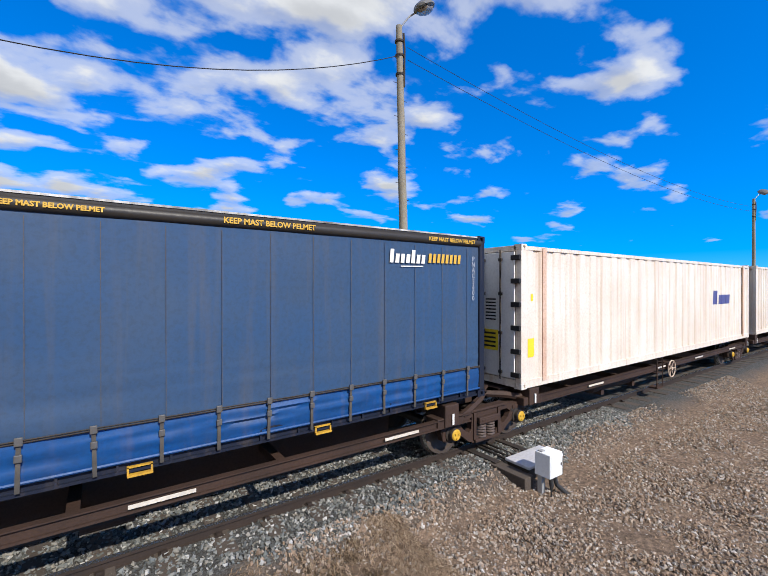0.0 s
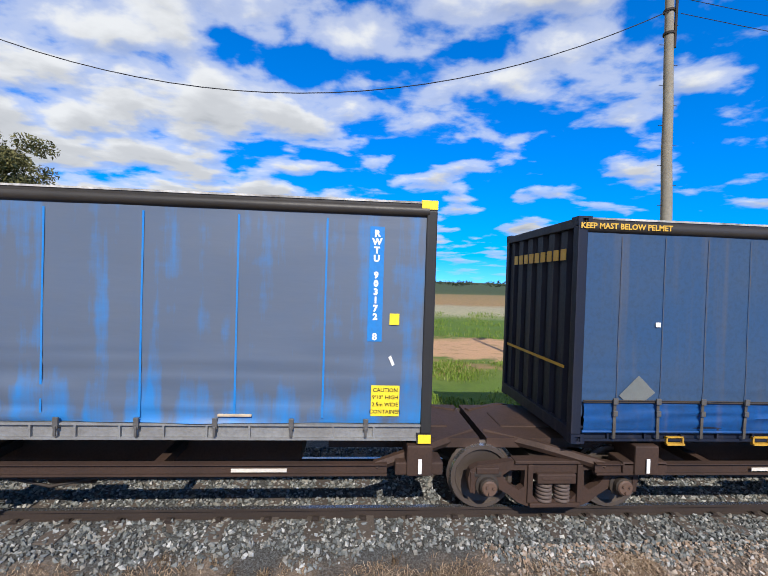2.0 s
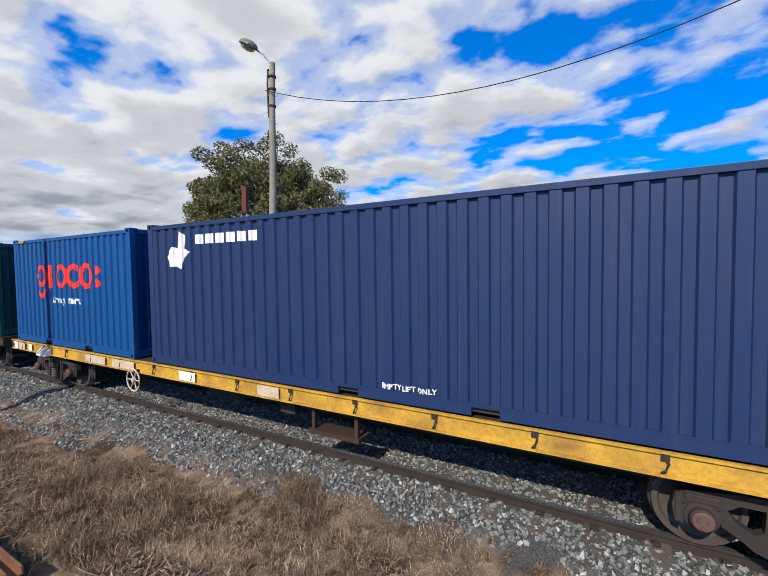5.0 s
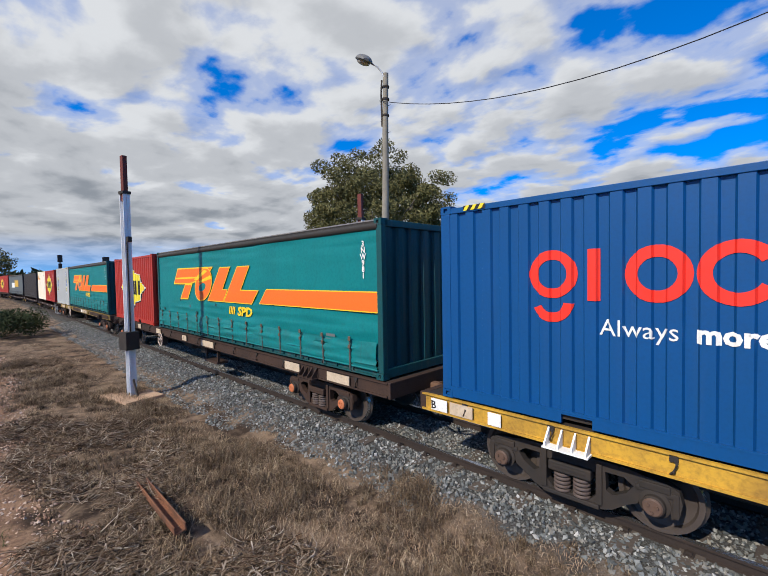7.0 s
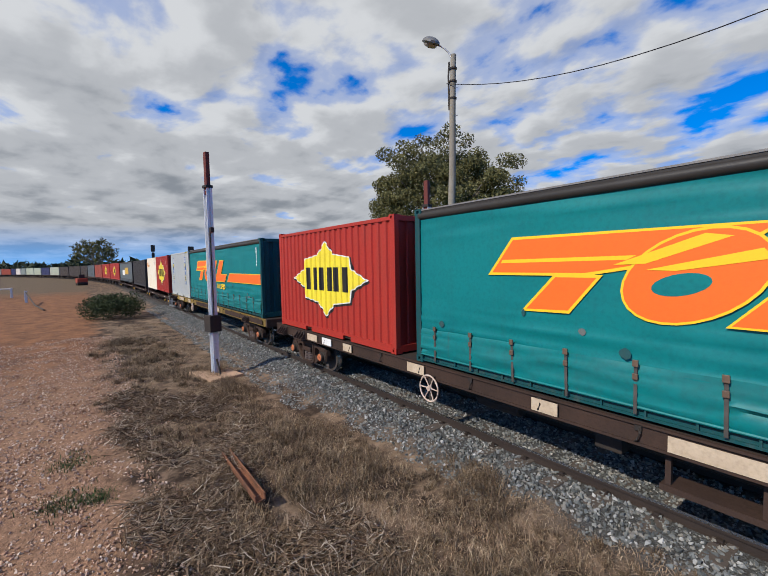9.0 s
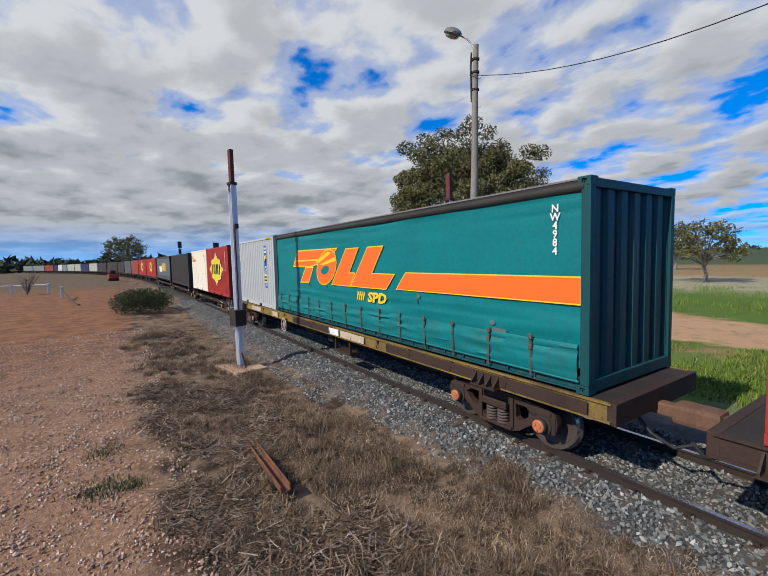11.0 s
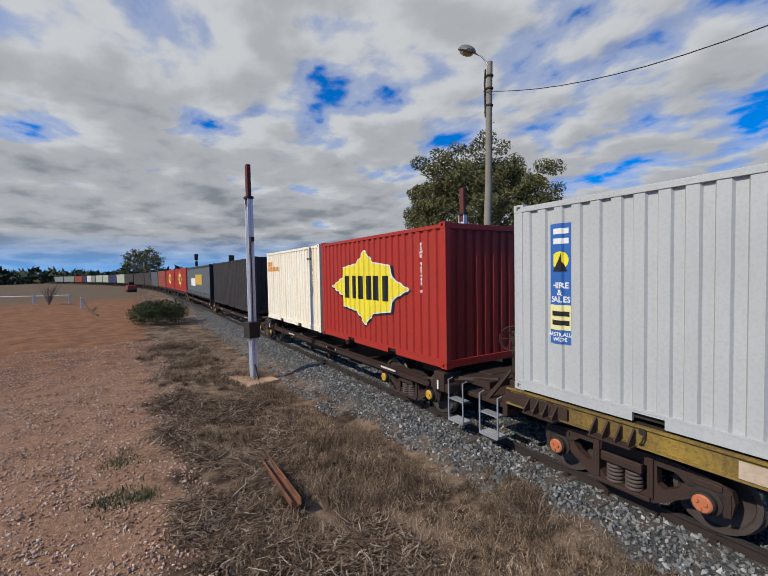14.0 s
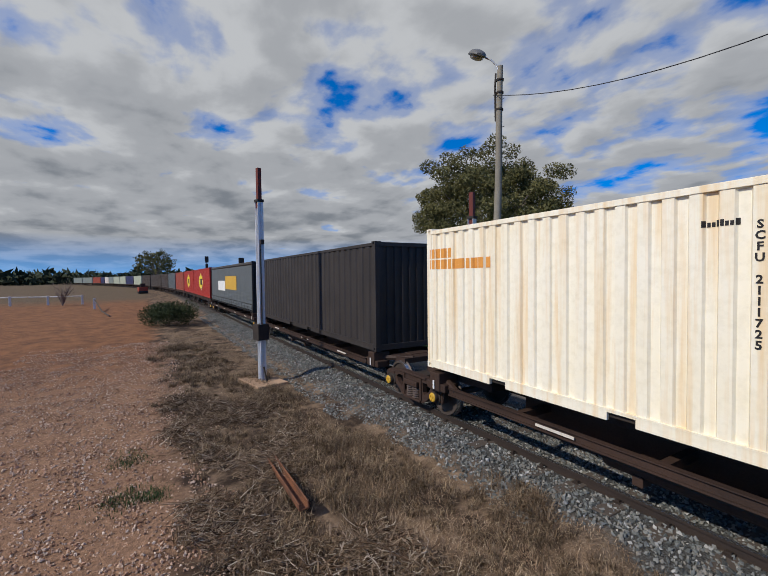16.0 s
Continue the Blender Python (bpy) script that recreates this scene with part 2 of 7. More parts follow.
def along(s, off=0.0, z=0.0):
    """The pose of a thing on the track, s metres along it."""
    if s > BEND_X:
        return pose(s, TRACK_Y + off, z)
    a = (BEND_X - s) / BEND_R
    return pose(BEND_X - (BEND_R + off) * math.sin(a), TRACK_Y - BEND_R + (BEND_R + off) * math.cos(a), z, 0, 0, math.degrees(a))


MOVERS = []   # thing, place along the train, height
ROLLERS = []  # wheelsets of the wagons that pass near

# ---- ground ----
def lie(x, y):
    """The height of the ground."""
    bed = TRACK_Y if x > BEND_X else along(x).translation.y
    d = abs(y - bed)
    side = -0.34 if y < bed else -0.38
    k = min(1.0, max(0.0, (d - 1.35) / 0.9))
    h = -0.138 + (side + 0.138) * k * k * (3 - 2 * k)
    if d > 1.6:
        w = min(1.0, (d - 1.6) / 2.0)
        h += w * (0.07 * noise.noise((x * 0.35, y * 0.35, 0)) + 0.05 * noise.noise((x * 1.3, y * 1.3, 4)))
        if y > bed + 20:
            h += min(1.0, (y - bed - 20) / 60) * (0.4 * noise.noise((x * 0.02, y * 0.02, 2)))
        far = math.hypot(x, y)
        if far > 500:
            h += min(1.0, (far - 500) / 1200) * (9 + 6 * noise.noise((x * 0.0011, y * 0.0011, 7)))
    return h


def ground_material():
    m = bpy.data.materials.new("trackside_ground")
    m.use_nodes = True
    t = m.node_tree
    b = t.nodes["Principled BSDF"]
    co = t.nodes.new("ShaderNodeTexCoord").outputs["Object"]
    sep = t.nodes.new("ShaderNodeSeparateXYZ")
    t.links.new(co, sep.inputs[0])
    wob = noise_node(t, co, 0.35, 5, 0.6)
    wob2 = noise_node(t, co, 1.6, 5, 0.65)
    peb = noise_node(t, co, 14, 4, 0.7)
    tiny = noise_node(t, co, 45, 3, 0.7)
    x, y = sep.outputs[0], sep.outputs[1]
    yw = math_node(t, "ADD", y, math_node(t, "MULTIPLY", math_node(t, "SUBTRACT", wob2, 0.5), 2.2))
    # far side, by distance from the line
    fw = math_node(t, "ADD", y, math_node(t, "MULTIPLY", math_node(t, "SUBTRACT", wob, 0.5), 7.0))
    far = math_node(t, "DIVIDE", fw, 200.0, True)
    green, green2 = (0.085, 0.15, 0.018), (0.12, 0.17, 0.03)
    road, dirt = (0.48, 0.285, 0.155), (0.33, 0.18, 0.10)
    field = ramp(t, far, [(0.0, (0.24, 0.20, 0.16)), (0.050, (0.24, 0.19, 0.15)), (0.058, green), (0.078, green2), (0.083, dirt), (0.090, green), (0.094, road),
                          (0.124, road), (0.128, green), (0.19, green), (0.23, (0.36, 0.33, 0.20)), (0.30, (0.34, 0.30, 0.19)), (0.33, (0.30, 0.19, 0.085)),
                          (0.60, (0.24, 0.17, 0.075)), (0.66, (0.065, 0.085, 0.03)), (1.0, (0.05, 0.07, 0.028))])
    field = mix(t, ramp(t, wob2, [(0.5, 0.0), (0.72, 0.55)]), field, (0.055, 0.10, 0.018), "MIX")
    # near side: straw, gravel and red earth
    straw = mix(t, ramp(t, wob2, [(0.38, 0.0), (0.60, 1.0)]), (0.27, 0.185, 0.12), (0.034, 0.021, 0.014))
    gravel = mix(t, ramp(t, peb, [(0.35, 0.0), (0.65, 1.0)]), (0.25, 0.175, 0.12), (0.075, 0.053, 0.038))
    red = mix(t, ramp(t, wob2, [(0.35, 0.0), (0.7, 1.0)]), (0.30, 0.135, 0.062), (0.12, 0.058, 0.034))
    pink = mix(t, ramp(t, peb, [(0.35, 0.0), (0.7, 1.0)]), (0.37, 0.215, 0.13), (0.15, 0.082, 0.050))
    bank = mix(t, ramp(t, math_node(t, "MULTIPLY", math_node(t, "ADD", x, 30.0), 0.04, True), [(0.35, 0.0), (0.65, 1.0)]), red, pink)
    paddock = mix(t, wob2, (0.18, 0.122, 0.075), (0.085, 0.066, 0.040))
    bank = mix(t, ramp(t, math_node(t, "MULTIPLY", math_node(t, "ADD", x, math_node(t, "MULTIPLY", wob, 30.0)), -0.01, True), [(0.50, 0.0), (0.68, 1.0)]), bank, paddock)
    nearside = mix(t, ramp(t, math_node(t, "MULTIPLY", math_node(t, "ADD", yw, 1.4), 0.25, True), [(0.40, 0.0), (0.62, 1.0)]), bank, straw)
    east = ramp(t, math_node(t, "MULTIPLY", math_node(t, "ADD", x, math_node(t, "MULTIPLY", wob2, 4.0)), 0.1, True), [(0.35, 0.0), (0.65, 1.0)])
    nearside = mix(t, east, nearside, gravel)
    ball = mix(t, ramp(t, tiny, [(0.35, 0.0), (0.62, 1.0)]), (0.115, 0.117, 0.113), (0.024, 0.025, 0.025))
    onbed = ramp(t, math_node(t, "MULTIPLY", math_node(t, "SUBTRACT", math_node(t, "ADD", y, math_node(t, "MULTIPLY", math_node(t, "SUBTRACT", wob2, 0.5), 0.9)), 3.9), 0.5, True), [(0.30, 0.0), (0.62, 1.0)])
    nearside = mix(t, onbed, nearside, ball)
    cross = ramp(t, math_node(t, "SUBTRACT", yw, 8.7, True), [(0.2, 0.0), (0.9, 1.0)])
    col = mix(t, cross, nearside, field)
    col = mix(t, math_node(t, "MULTIPLY", ramp(t, tiny, [(0.4, 0.0), (0.7, 1.0)]), 0.45), col, (0.07, 0.055, 0.04))
    t.links.new(col, b.inputs["Base Color"])
    b.inputs["Roughness"].default_value = 0.95
    b.inputs["Specular IOR Level"].default_value = 0.15
    bn = t.nodes.new("ShaderNodeBump")
    bn.inputs["Strength"].default_value, bn.inputs["Distance"].default_value = 0.7, 0.04
    t.links.new(math_node(t, "ADD", peb, math_node(t, "MULTIPLY", tiny, 0.5)), bn.inputs["Height"])
    t.links.new(bn.outputs[0], b.inputs["Normal"])
    return m


def make_ground():
    def spread(centre, n, reach):
        return [centre + math.copysign(reach * (math.exp(abs(u) * 7.2) - 1) / (math.exp(7.2) - 1) + abs(u) * 14, u) for u in np.linspace(-1, 1, n)]
    xs, ys = spread(-4, 171, 3200), spread(5, 171, 3200)
    vs = [(x, y, lie(x, y)) for y in ys for x in xs]
    n = len(xs)
    fs = [(j * n + i, j * n + i + 1, (j + 1) * n + i + 1, (j + 1) * n + i) for j in range(len(ys) - 1) for i in range(n - 1)]
    me = bpy.data.meshes.new("ground")
    me.from_pydata(vs, [], fs)
    me.polygons.foreach_set("use_smooth", [True] * len(fs))
    me.materials.append(ground_material())
    tagged(new("ground", me), "flat ground of straw, gravel, red earth and fields", "ground", kind="structure")


make_ground()


# ---- track ----
def rail_mesh(off):
    prof = [(-0.036, 0.0), (0.036, 0.0), (0.036, -0.035), (0.010, -0.05), (0.010, -0.13), (0.066, -0.145), (0.066, -0.155),
            (-0.066, -0.155), (-0.066, -0.145), (-0.010, -0.13), (-0.010, -0.05), (-0.036, -0.035)]
    bm = bmesh.new()
    rows = []
    ss = [60, 30] + [float(s) for s in range(20, -60, -10)] + [float(s) for s in range(-60, -330, -6)]
    for s in ss:
        m = along(s, off)
        rows.append([bm.verts.new(m @ Vector((0, y, z))) for y, z in prof])
    k = len(prof)
    for a, b in zip(rows, rows[1:]):
        for i in range(k):
            f = bm.faces.new((a[i], b[i], b[(i + 1) % k], a[(i + 1) % k]))
            f.material_index = 1 if i == 0 else 0
    bmesh.ops.recalc_face_normals(bm, faces=bm.faces[:])
    return bm


def make_track():
    track = tagged(new("railway_track"), "standard gauge railway track on grey ballast", "railway track", kind="structure")
    for off in (-0.7535, 0.7535):
        r = part("rail", rail_mesh(off), M_RAIL, track)
        r.data.materials.append(M_HEAD)
    bm = blocks((-0.12, 0.12, -1.25, 1.25, -0.28, -0.128), bevel=0.012)
    first = part("sleeper", bm, M_SLEEP, track)
    first.matrix_local = along(30.0)
    s = 30.0
    for i in range(1, 190):
        s -= 0.62
        reuse("sleeper", first.data, track, along(s) @ pose(0, 0, random.uniform(-0.01, 0.01), 0, 0, random.uniform(-1, 1)))
    clip = blocks((-0.05, 0.05, -0.13, 0.13, -0.135, -0.112), (-0.03, 0.03, -0.10, -0.05, -0.12, -0.085), (-0.03, 0.03, 0.05, 0.10, -0.12, -0.085))
    clip0 = part("rail_clip", clip, M_RAIL, track)
    clip0.matrix_local = along(12.0, -0.7535)
    s = 12.0
    for i in range(50):
        s -= 0.62
        reuse("rail_clip", clip0.data, track, along(s, -0.7535))
    return track


make_track()


def turns(rng, n):
    """n random rotations as 3 x 3 arrays."""
    q = rng.normal(size=(n, 4))
    q /= np.linalg.norm(q, axis=1)[:, None]
    w, x, y, z = q.T
    return np.stack([1 - 2 * (y * y + z * z), 2 * (x * y - z * w), 2 * (x * z + y * w), 2 * (x * y + z * w), 1 - 2 * (x * x + z * z), 2 * (y * z - x * w),
                     2 * (x * z - y * w), 2 * (y * z + x * w), 1 - 2 * (x * x + y * y)], axis=1).reshape(n, 3, 3)


def stone_field(name, n, place, size, mat_, label, category):
    """Many loose broken stones joined into one sheet of stuff."""
    rng = np.random.RandomState(5)
    base = np.array([(1.2, 0.1, -.1), (0.1, 1.1, 0.2), (-1.1, -.2, 0.1), (-.2, -1.2, -.1), (.3, -.2, 1.0), (-.2, .25, -1.0)])
    tri = np.array([(0, 1, 4), (1, 2, 4), (2, 3, 4), (3, 0, 4), (1, 0, 5), (2, 1, 5), (3, 2, 5), (0, 3, 5)])
    at = np.array([place(rng) for i in range(n)])
    s = size[0] + (size[1] - size[0]) * rng.rand(n) ** 1.8
    p = base[None] * (1 + 0.7 * (rng.rand(n, 6, 3) - 0.5) + 0.0) * np.array([1.25, 1.0, 0.85]) * s[:, None, None]
    p = np.einsum("nij,nkj->nki", turns(rng, n), p) + at[:, None, :]
    p[:, :, 2] += 0.3 * s[:, None]
    fs = (tri[None] + 6 * np.arange(n)[:, None, None]).reshape(-1, 3)
    me = bpy.data.meshes.new(name)
    me.from_pydata(p.reshape(-1, 3).tolist(), [], fs.tolist())
    me.materials.append(mat_)
    return tagged(new(name, me), label, category, kind="stuff")


def bed_place(rng):
    while True:
        s = 11 - 50 * rng.rand() ** 1.45
        d = -2.6 + 4.2 * rng.rand()
        edge = -2.55 if s < -9 else (-2.1 if s < -4 else -1.6 + 0.5 * noise.noise((s * 0.6, 0, 3)))
        if d < edge + 0.35 * noise.noise((s * 1.7, 3, 1)):
            continue
        if abs(abs(d) - 0.7535) < 0.06:
            continue
        return s, TRACK_Y + d, lie(s, TRACK_Y + d)


M_STONE = island("ballast_stone", [(0.024, 0.029, 0.029), (0.094, 0.106, 0.106), (0.175, 0.188, 0.183), (0.25, 0.23, 0.195), (0.115, 0.132, 0.132), (0.50, 0.49, 0.46)])
stone_field("ballast", 78000, bed_place, (0.013, 0.033), M_STONE, "crushed grey ballast stones along the rails", "ballast")


def gravel_place(rng):
    while True:
        x, y = 1.5 + 17 * rng.rand() ** 1.6, 0.3 + 4.9 * rng.rand()
        if noise.noise((x * 0.5, y * 0.5, 8)) > -0.6 + 0.5 * rng.rand():
            return x, y, lie(x, y)


M_GRAVEL = island("brown_gravel", [(0.12, 0.082, 0.056), (0.31, 0.215, 0.145), (0.22, 0.14, 0.09), (0.42, 0.35, 0.28), (0.08, 0.065, 0.054), (0.54, 0.50, 0.45)])
stone_field("gravel", 70000, gravel_place, (0.008, 0.028), M_GRAVEL, "brown gravel beside the track", "gravel")


def blade_field(name, n, place, tall, wide, lean, mat_, label, category, seed):
    """Grass: bent two-piece blades joined into one sheet of stuff."""
    rng = np.random.RandomState(seed)
    at = np.array([place(rng) for i in range(n)])
    x, y, z, k = at.T
    h = k * (tall[0] + (tall[1] - tall[0]) * rng.rand(n))
    a, l, w = rng.rand(n) * 6.283, lean * (0.3 + rng.rand(n)), wide * (0.6 + 0.8 * rng.rand(n))
    dx, dy = np.cos(a), np.sin(a)
    px, py = -dy * w, dx * w
    mx, my, mz = x + dx * l * h * 0.4, y + dy * l * h * 0.4, z + h * 0.6
    v = np.stack([np.stack(c, 1) for c in ((x - px, y - py, z - 0.02), (x + px, y + py, z - 0.02), (mx + px * .8, my + py * .8, mz), (mx - px * .8, my - py * .8, mz),
                                            (x + dx * l * h, y + dy * l * h, z + h * (1 - 0.35 * l)))], 1).reshape(-1, 3)
    fs = []
    for b in range(0, 5 * n, 5):
        fs += [(b, b + 1, b + 2, b + 3), (b + 3, b + 2, b + 4)]
    me = bpy.data.meshes.new(name)
    me.from_pydata(v.tolist(), [], fs)
    me.materials.append(mat_)
    return tagged(new(name, me), label, category, kind="stuff")


def stick_field(name, n, place, long, thick, mat_, label, category, seed):
    """Dead stalks: crooked three-sided sticks that lie over one another, joined into one sheet of stuff."""
    rng = np.random.RandomState(seed)
    at = np.array([place(rng) for i in range(n)])
    length = at[:, 3] * (long[0] + (long[1] - long[0]) * rng.rand(n) ** 1.6)
    a, rise = rng.rand(n) * 6.283, rng.normal(size=n) * 0.28
    d = np.stack([np.cos(a) * np.cos(rise), np.sin(a) * np.cos(rise), np.sin(rise)], 1)
    r = thick[0] + (thick[1] - thick[0]) * rng.rand(n) ** 2
    rows, p = [], at[:, :3] - d * length[:, None] * 0.4
    for k in range(4):
        side = np.cross(d, (0.0, 0.0, 1.0))
        side /= np.linalg.norm(side, axis=1)[:, None]
        up = np.cross(side, d)
        rr = (r * (1.0, 0.9, 0.7, 0.25)[k])[:, None]
        rows.append(np.stack([p + (side * math.cos(q) + up * math.sin(q)) * rr for q in (0.5, 2.6, 4.7)], 1))
        p = p + d * length[:, None] / 3
        d = d + rng.normal(size=(n, 3)) * np.array([0.33, 0.33, 0.22])
        d /= np.linalg.norm(d, axis=1)[:, None]
    v = np.stack(rows, 1).reshape(-1, 3)
    quad = np.array([(3 * k + i, 3 * k + (i + 1) % 3, 3 * k + 3 + (i + 1) % 3, 3 * k + 3 + i) for k in range(3) for i in range(3)])
    fs = (quad[None] + 12 * np.arange(n)[:, None, None]).reshape(-1, 4)
    me = bpy.data.meshes.new(name)
    me.from_pydata(v.tolist(), [], fs.tolist())
    me.materials.append(mat_)
    return tagged(new(name, me), label, category, kind="stuff")


def pebble_place(rng):
    while True:
        x, y = -3.2 - 22 * rng.rand() ** 1.5, -4.5 + 6.2 * rng.rand()
        if y < 1.3 + 0.5 * noise.noise((x * 0.7, y, 2)):
            return x, y, lie(x, y)


M_PEBBLE = island("pink_pebble", [(0.42, 0.235, 0.145), (0.60, 0.42, 0.30), (0.24, 0.125, 0.075), (0.74, 0.60, 0.48), (0.16, 0.088, 0.056)])
stone_field("pebbles", 42000, pebble_place, (0.006, 0.026), M_PEBBLE, "pinkish pebbles on the beaten earth", "pebbles")


TUFTS = []


def dry_place(rng):
    """Blades stand in tufts; each tuft splays outwards."""
    while True:
        if TUFTS and rng.rand() < 0.955:
            x0, y0, k = TUFTS[-1]
            a, r = rng.rand() * 6.283, 0.17 * k * rng.rand() ** 0.7
            x, y = x0 + r * math.cos(a), y0 + r * math.sin(a)
            return x, y, lie(x, y), k * (0.55 + 0.6 * rng.rand())
        x, y = 3.0 - 26 * rng.rand() ** 1.15, 0.3 + 5.0 * rng.rand()
        edge = 5.0 if x > -2 else (4.75 if x > -5 else (4.3 if x > -9 else (3.5 if x > -15 else 2.7)))
        if y > edge + 0.45 * noise.noise((x * 0.9, y * 0.9, 0)):
            continue
        k = noise.noise((x * 0.75, y * 0.75, 6)) + 0.35 * noise.noise((x * 2.5, y * 2.5, 1))
        left = 1.2 + 0.9 * noise.noise((x * 0.45, 9, 0)) + 0.4 * noise.noise((x * 1.7, 3, 0)) - (0.25 if x > -8 else 0.0)
        if y < left and (y < left - 1.1 or rng.rand() < 0.9) or k < -0.6 + 0.6 * rng.rand():
            continue
        if y < 2.5 + 0.6 * noise.noise((x * 0.8, 2, 2)) and -12 < x < -2 and rng.rand() < 0.6:
            continue
        if x > -0.5 and rng.rand() < 0.45:
            continue
        TUFTS.append((x, y, min(1.4, 0.5 + 0.75 * max(0, k + 0.25)) * (0.5 if x > -2.5 else (0.72 if y > 3.9 else 1.0))))


M_STRAW = island("dry_grass", [(0.34, 0.235, 0.145), (0.11, 0.070, 0.042), (0.50, 0.37, 0.245), (0.05, 0.032, 0.021), (0.28, 0.18, 0.10), (0.66, 0.52, 0.34)], clump=0.6)
blade_field("dry_grass", 130000, dry_place, (0.06, 0.36), 0.0038, 1.15, M_STRAW, "dry brown grass and weeds beside the ballast", "grass", 2)


def mat_place(rng):
    """Short tangled straw that covers the earth up to the stones."""
    while True:
        x, y = 3.6 - 32 * rng.rand() ** 2.0, 0.9 + 4.1 * rng.rand()
        edge = 4.95 if x > -4 else (4.6 if x > -9 else 4.0)
        left = 1.25 + 0.9 * noise.noise((x * 0.45, 9, 0)) + 0.4 * noise.noise((x * 1.7, 3, 0))
        if left < y < edge + 0.35 * noise.noise((x * 1.7, 3, 1)) and noise.noise((x * 1.3, y * 1.3, 15)) > -0.35 + 0.5 * rng.rand():
            if y < 2.5 + 0.6 * noise.noise((x * 0.8, 2, 2)) and -12 < x < -2 and rng.rand() < 0.7:
                continue
            return x, y, lie(x, y), 1.0


M_MAT = island("matted_straw", [(0.46, 0.32, 0.20), (0.17, 0.11, 0.068), (0.60, 0.45, 0.30), (0.08, 0.05, 0.032), (0.34, 0.22, 0.135), (0.72, 0.58, 0.41)], clump=0.3)
blade_field("matted_straw", 85000, mat_place, (0.025, 0.085), 0.0036, 2.6, M_MAT, "matted short straw up to the ballast", "grass", 11)


def litter_place(rng):
    """Heaps of dead weed along the foot of the bank."""
    while True:
        x, y = -13.0 + 11.6 * rng.rand(), 0.15 + 2.9 * rng.rand()
        k = noise.noise((x * 0.6, y * 0.9, 12)) + 0.3
        left = 1.0 + 0.9 * noise.noise((x * 0.45, 9, 0)) + 0.4 * noise.noise((x * 1.7, 3, 0)) - 0.5
        if k > 0.35 * rng.rand() and y > left + 0.3 * rng.rand():
            return x, y, lie(x, y) + (0.02 + 0.24 * max(0.0, k)) * rng.rand(), 0.7 + 0.6 * rng.rand()


M_LITTER = island("dead_stalks", [(0.078, 0.044, 0.025), (0.25, 0.165, 0.10), (0.46, 0.345, 0.245), (0.03, 0.018, 0.011), (0.16, 0.095, 0.055), (0.74, 0.63, 0.50)], clump=0.45)
stick_field("dead_stalks", 15000, litter_place, (0.10, 0.50), (0.0035, 0.011), M_LITTER, "tangled dead weed stalks heaped on the bank", "weeds", 4)


def weed_place(rng):
    x0, y0, r = ((-7.65, -0.15, 0.35), (-9.1, -0.1, 0.3), (-7.6, 0.25, 0.2))[rng.randint(3)]
    x, y = x0 + r * rng.normal() * 0.6, y0 + r * rng.normal() * 0.6
    return x, y, lie(x, y), 0.5


M_WEED = island("dark_green_weed", [(0.025, 0.045, 0.014), (0.045, 0.07, 0.022), (0.07, 0.09, 0.035)])
blade_field("green_weeds", 800, weed_place, (0.08, 0.24), 0.005, 1.2, M_WEED, "small green weeds in the pebbles", "weeds", 7)


def far_green(rng):
    while True:
        if rng.rand() < 0.6:
            x, y = -8 + 26 * rng.rand(), 11.3 + 6.5 * rng.rand()
        else:
            x, y = -25 + 60 * rng.rand(), 25 + 22 * rng.rand()
        k = noise.noise((x * 0.4, y * 0.4, 3))
        if k < -0.15 + 0.3 * rng.rand():
            continue
        return x, y, lie(x, y), (0.5 + 0.6 * max(0, k)) * (1.0 if y < 20 else 1.9)


M_GREEN = island("green_grass", [(0.06, 0.13, 0.012), (0.12, 0.21, 0.02), (0.20, 0.27, 0.04), (0.08, 0.12, 0.02), (0.30, 0.32, 0.12)])
blade_field("green_grass", 42000, far_green, (0.12, 0.38), 0.010, 0.7, M_GREEN, "lush green grass beyond the track", "grass", 3)

# ---- bogies and wagons ----
SHARED = {}


def wheelset_mesh():
    bm = bmesh.new()
    for s in (-1, 1):
        prof = [(0.0, 0.62), (0.12, 0.62), (0.12, 0.66), (0.10, 0.69), (0.36, 0.73), (0.40, 0.68), (0.455, 0.68), (0.458, 0.70), (0.43, 0.725),
                (0.425, 0.815), (0.37, 0.815), (0.35, 0.775), (0.13, 0.735), (0.12, 0.83), (0.0, 0.83)]
        lathe(bm, [(r, s * h) for r, h in prof], 28)
    lathe(bm, [(0.0, -0.98), (0.075, -0.98), (0.075, 0.98), (0.0, 0.98)], 12)
    bmesh.ops.recalc_face_normals(bm, faces=bm.faces[:])
    return bm


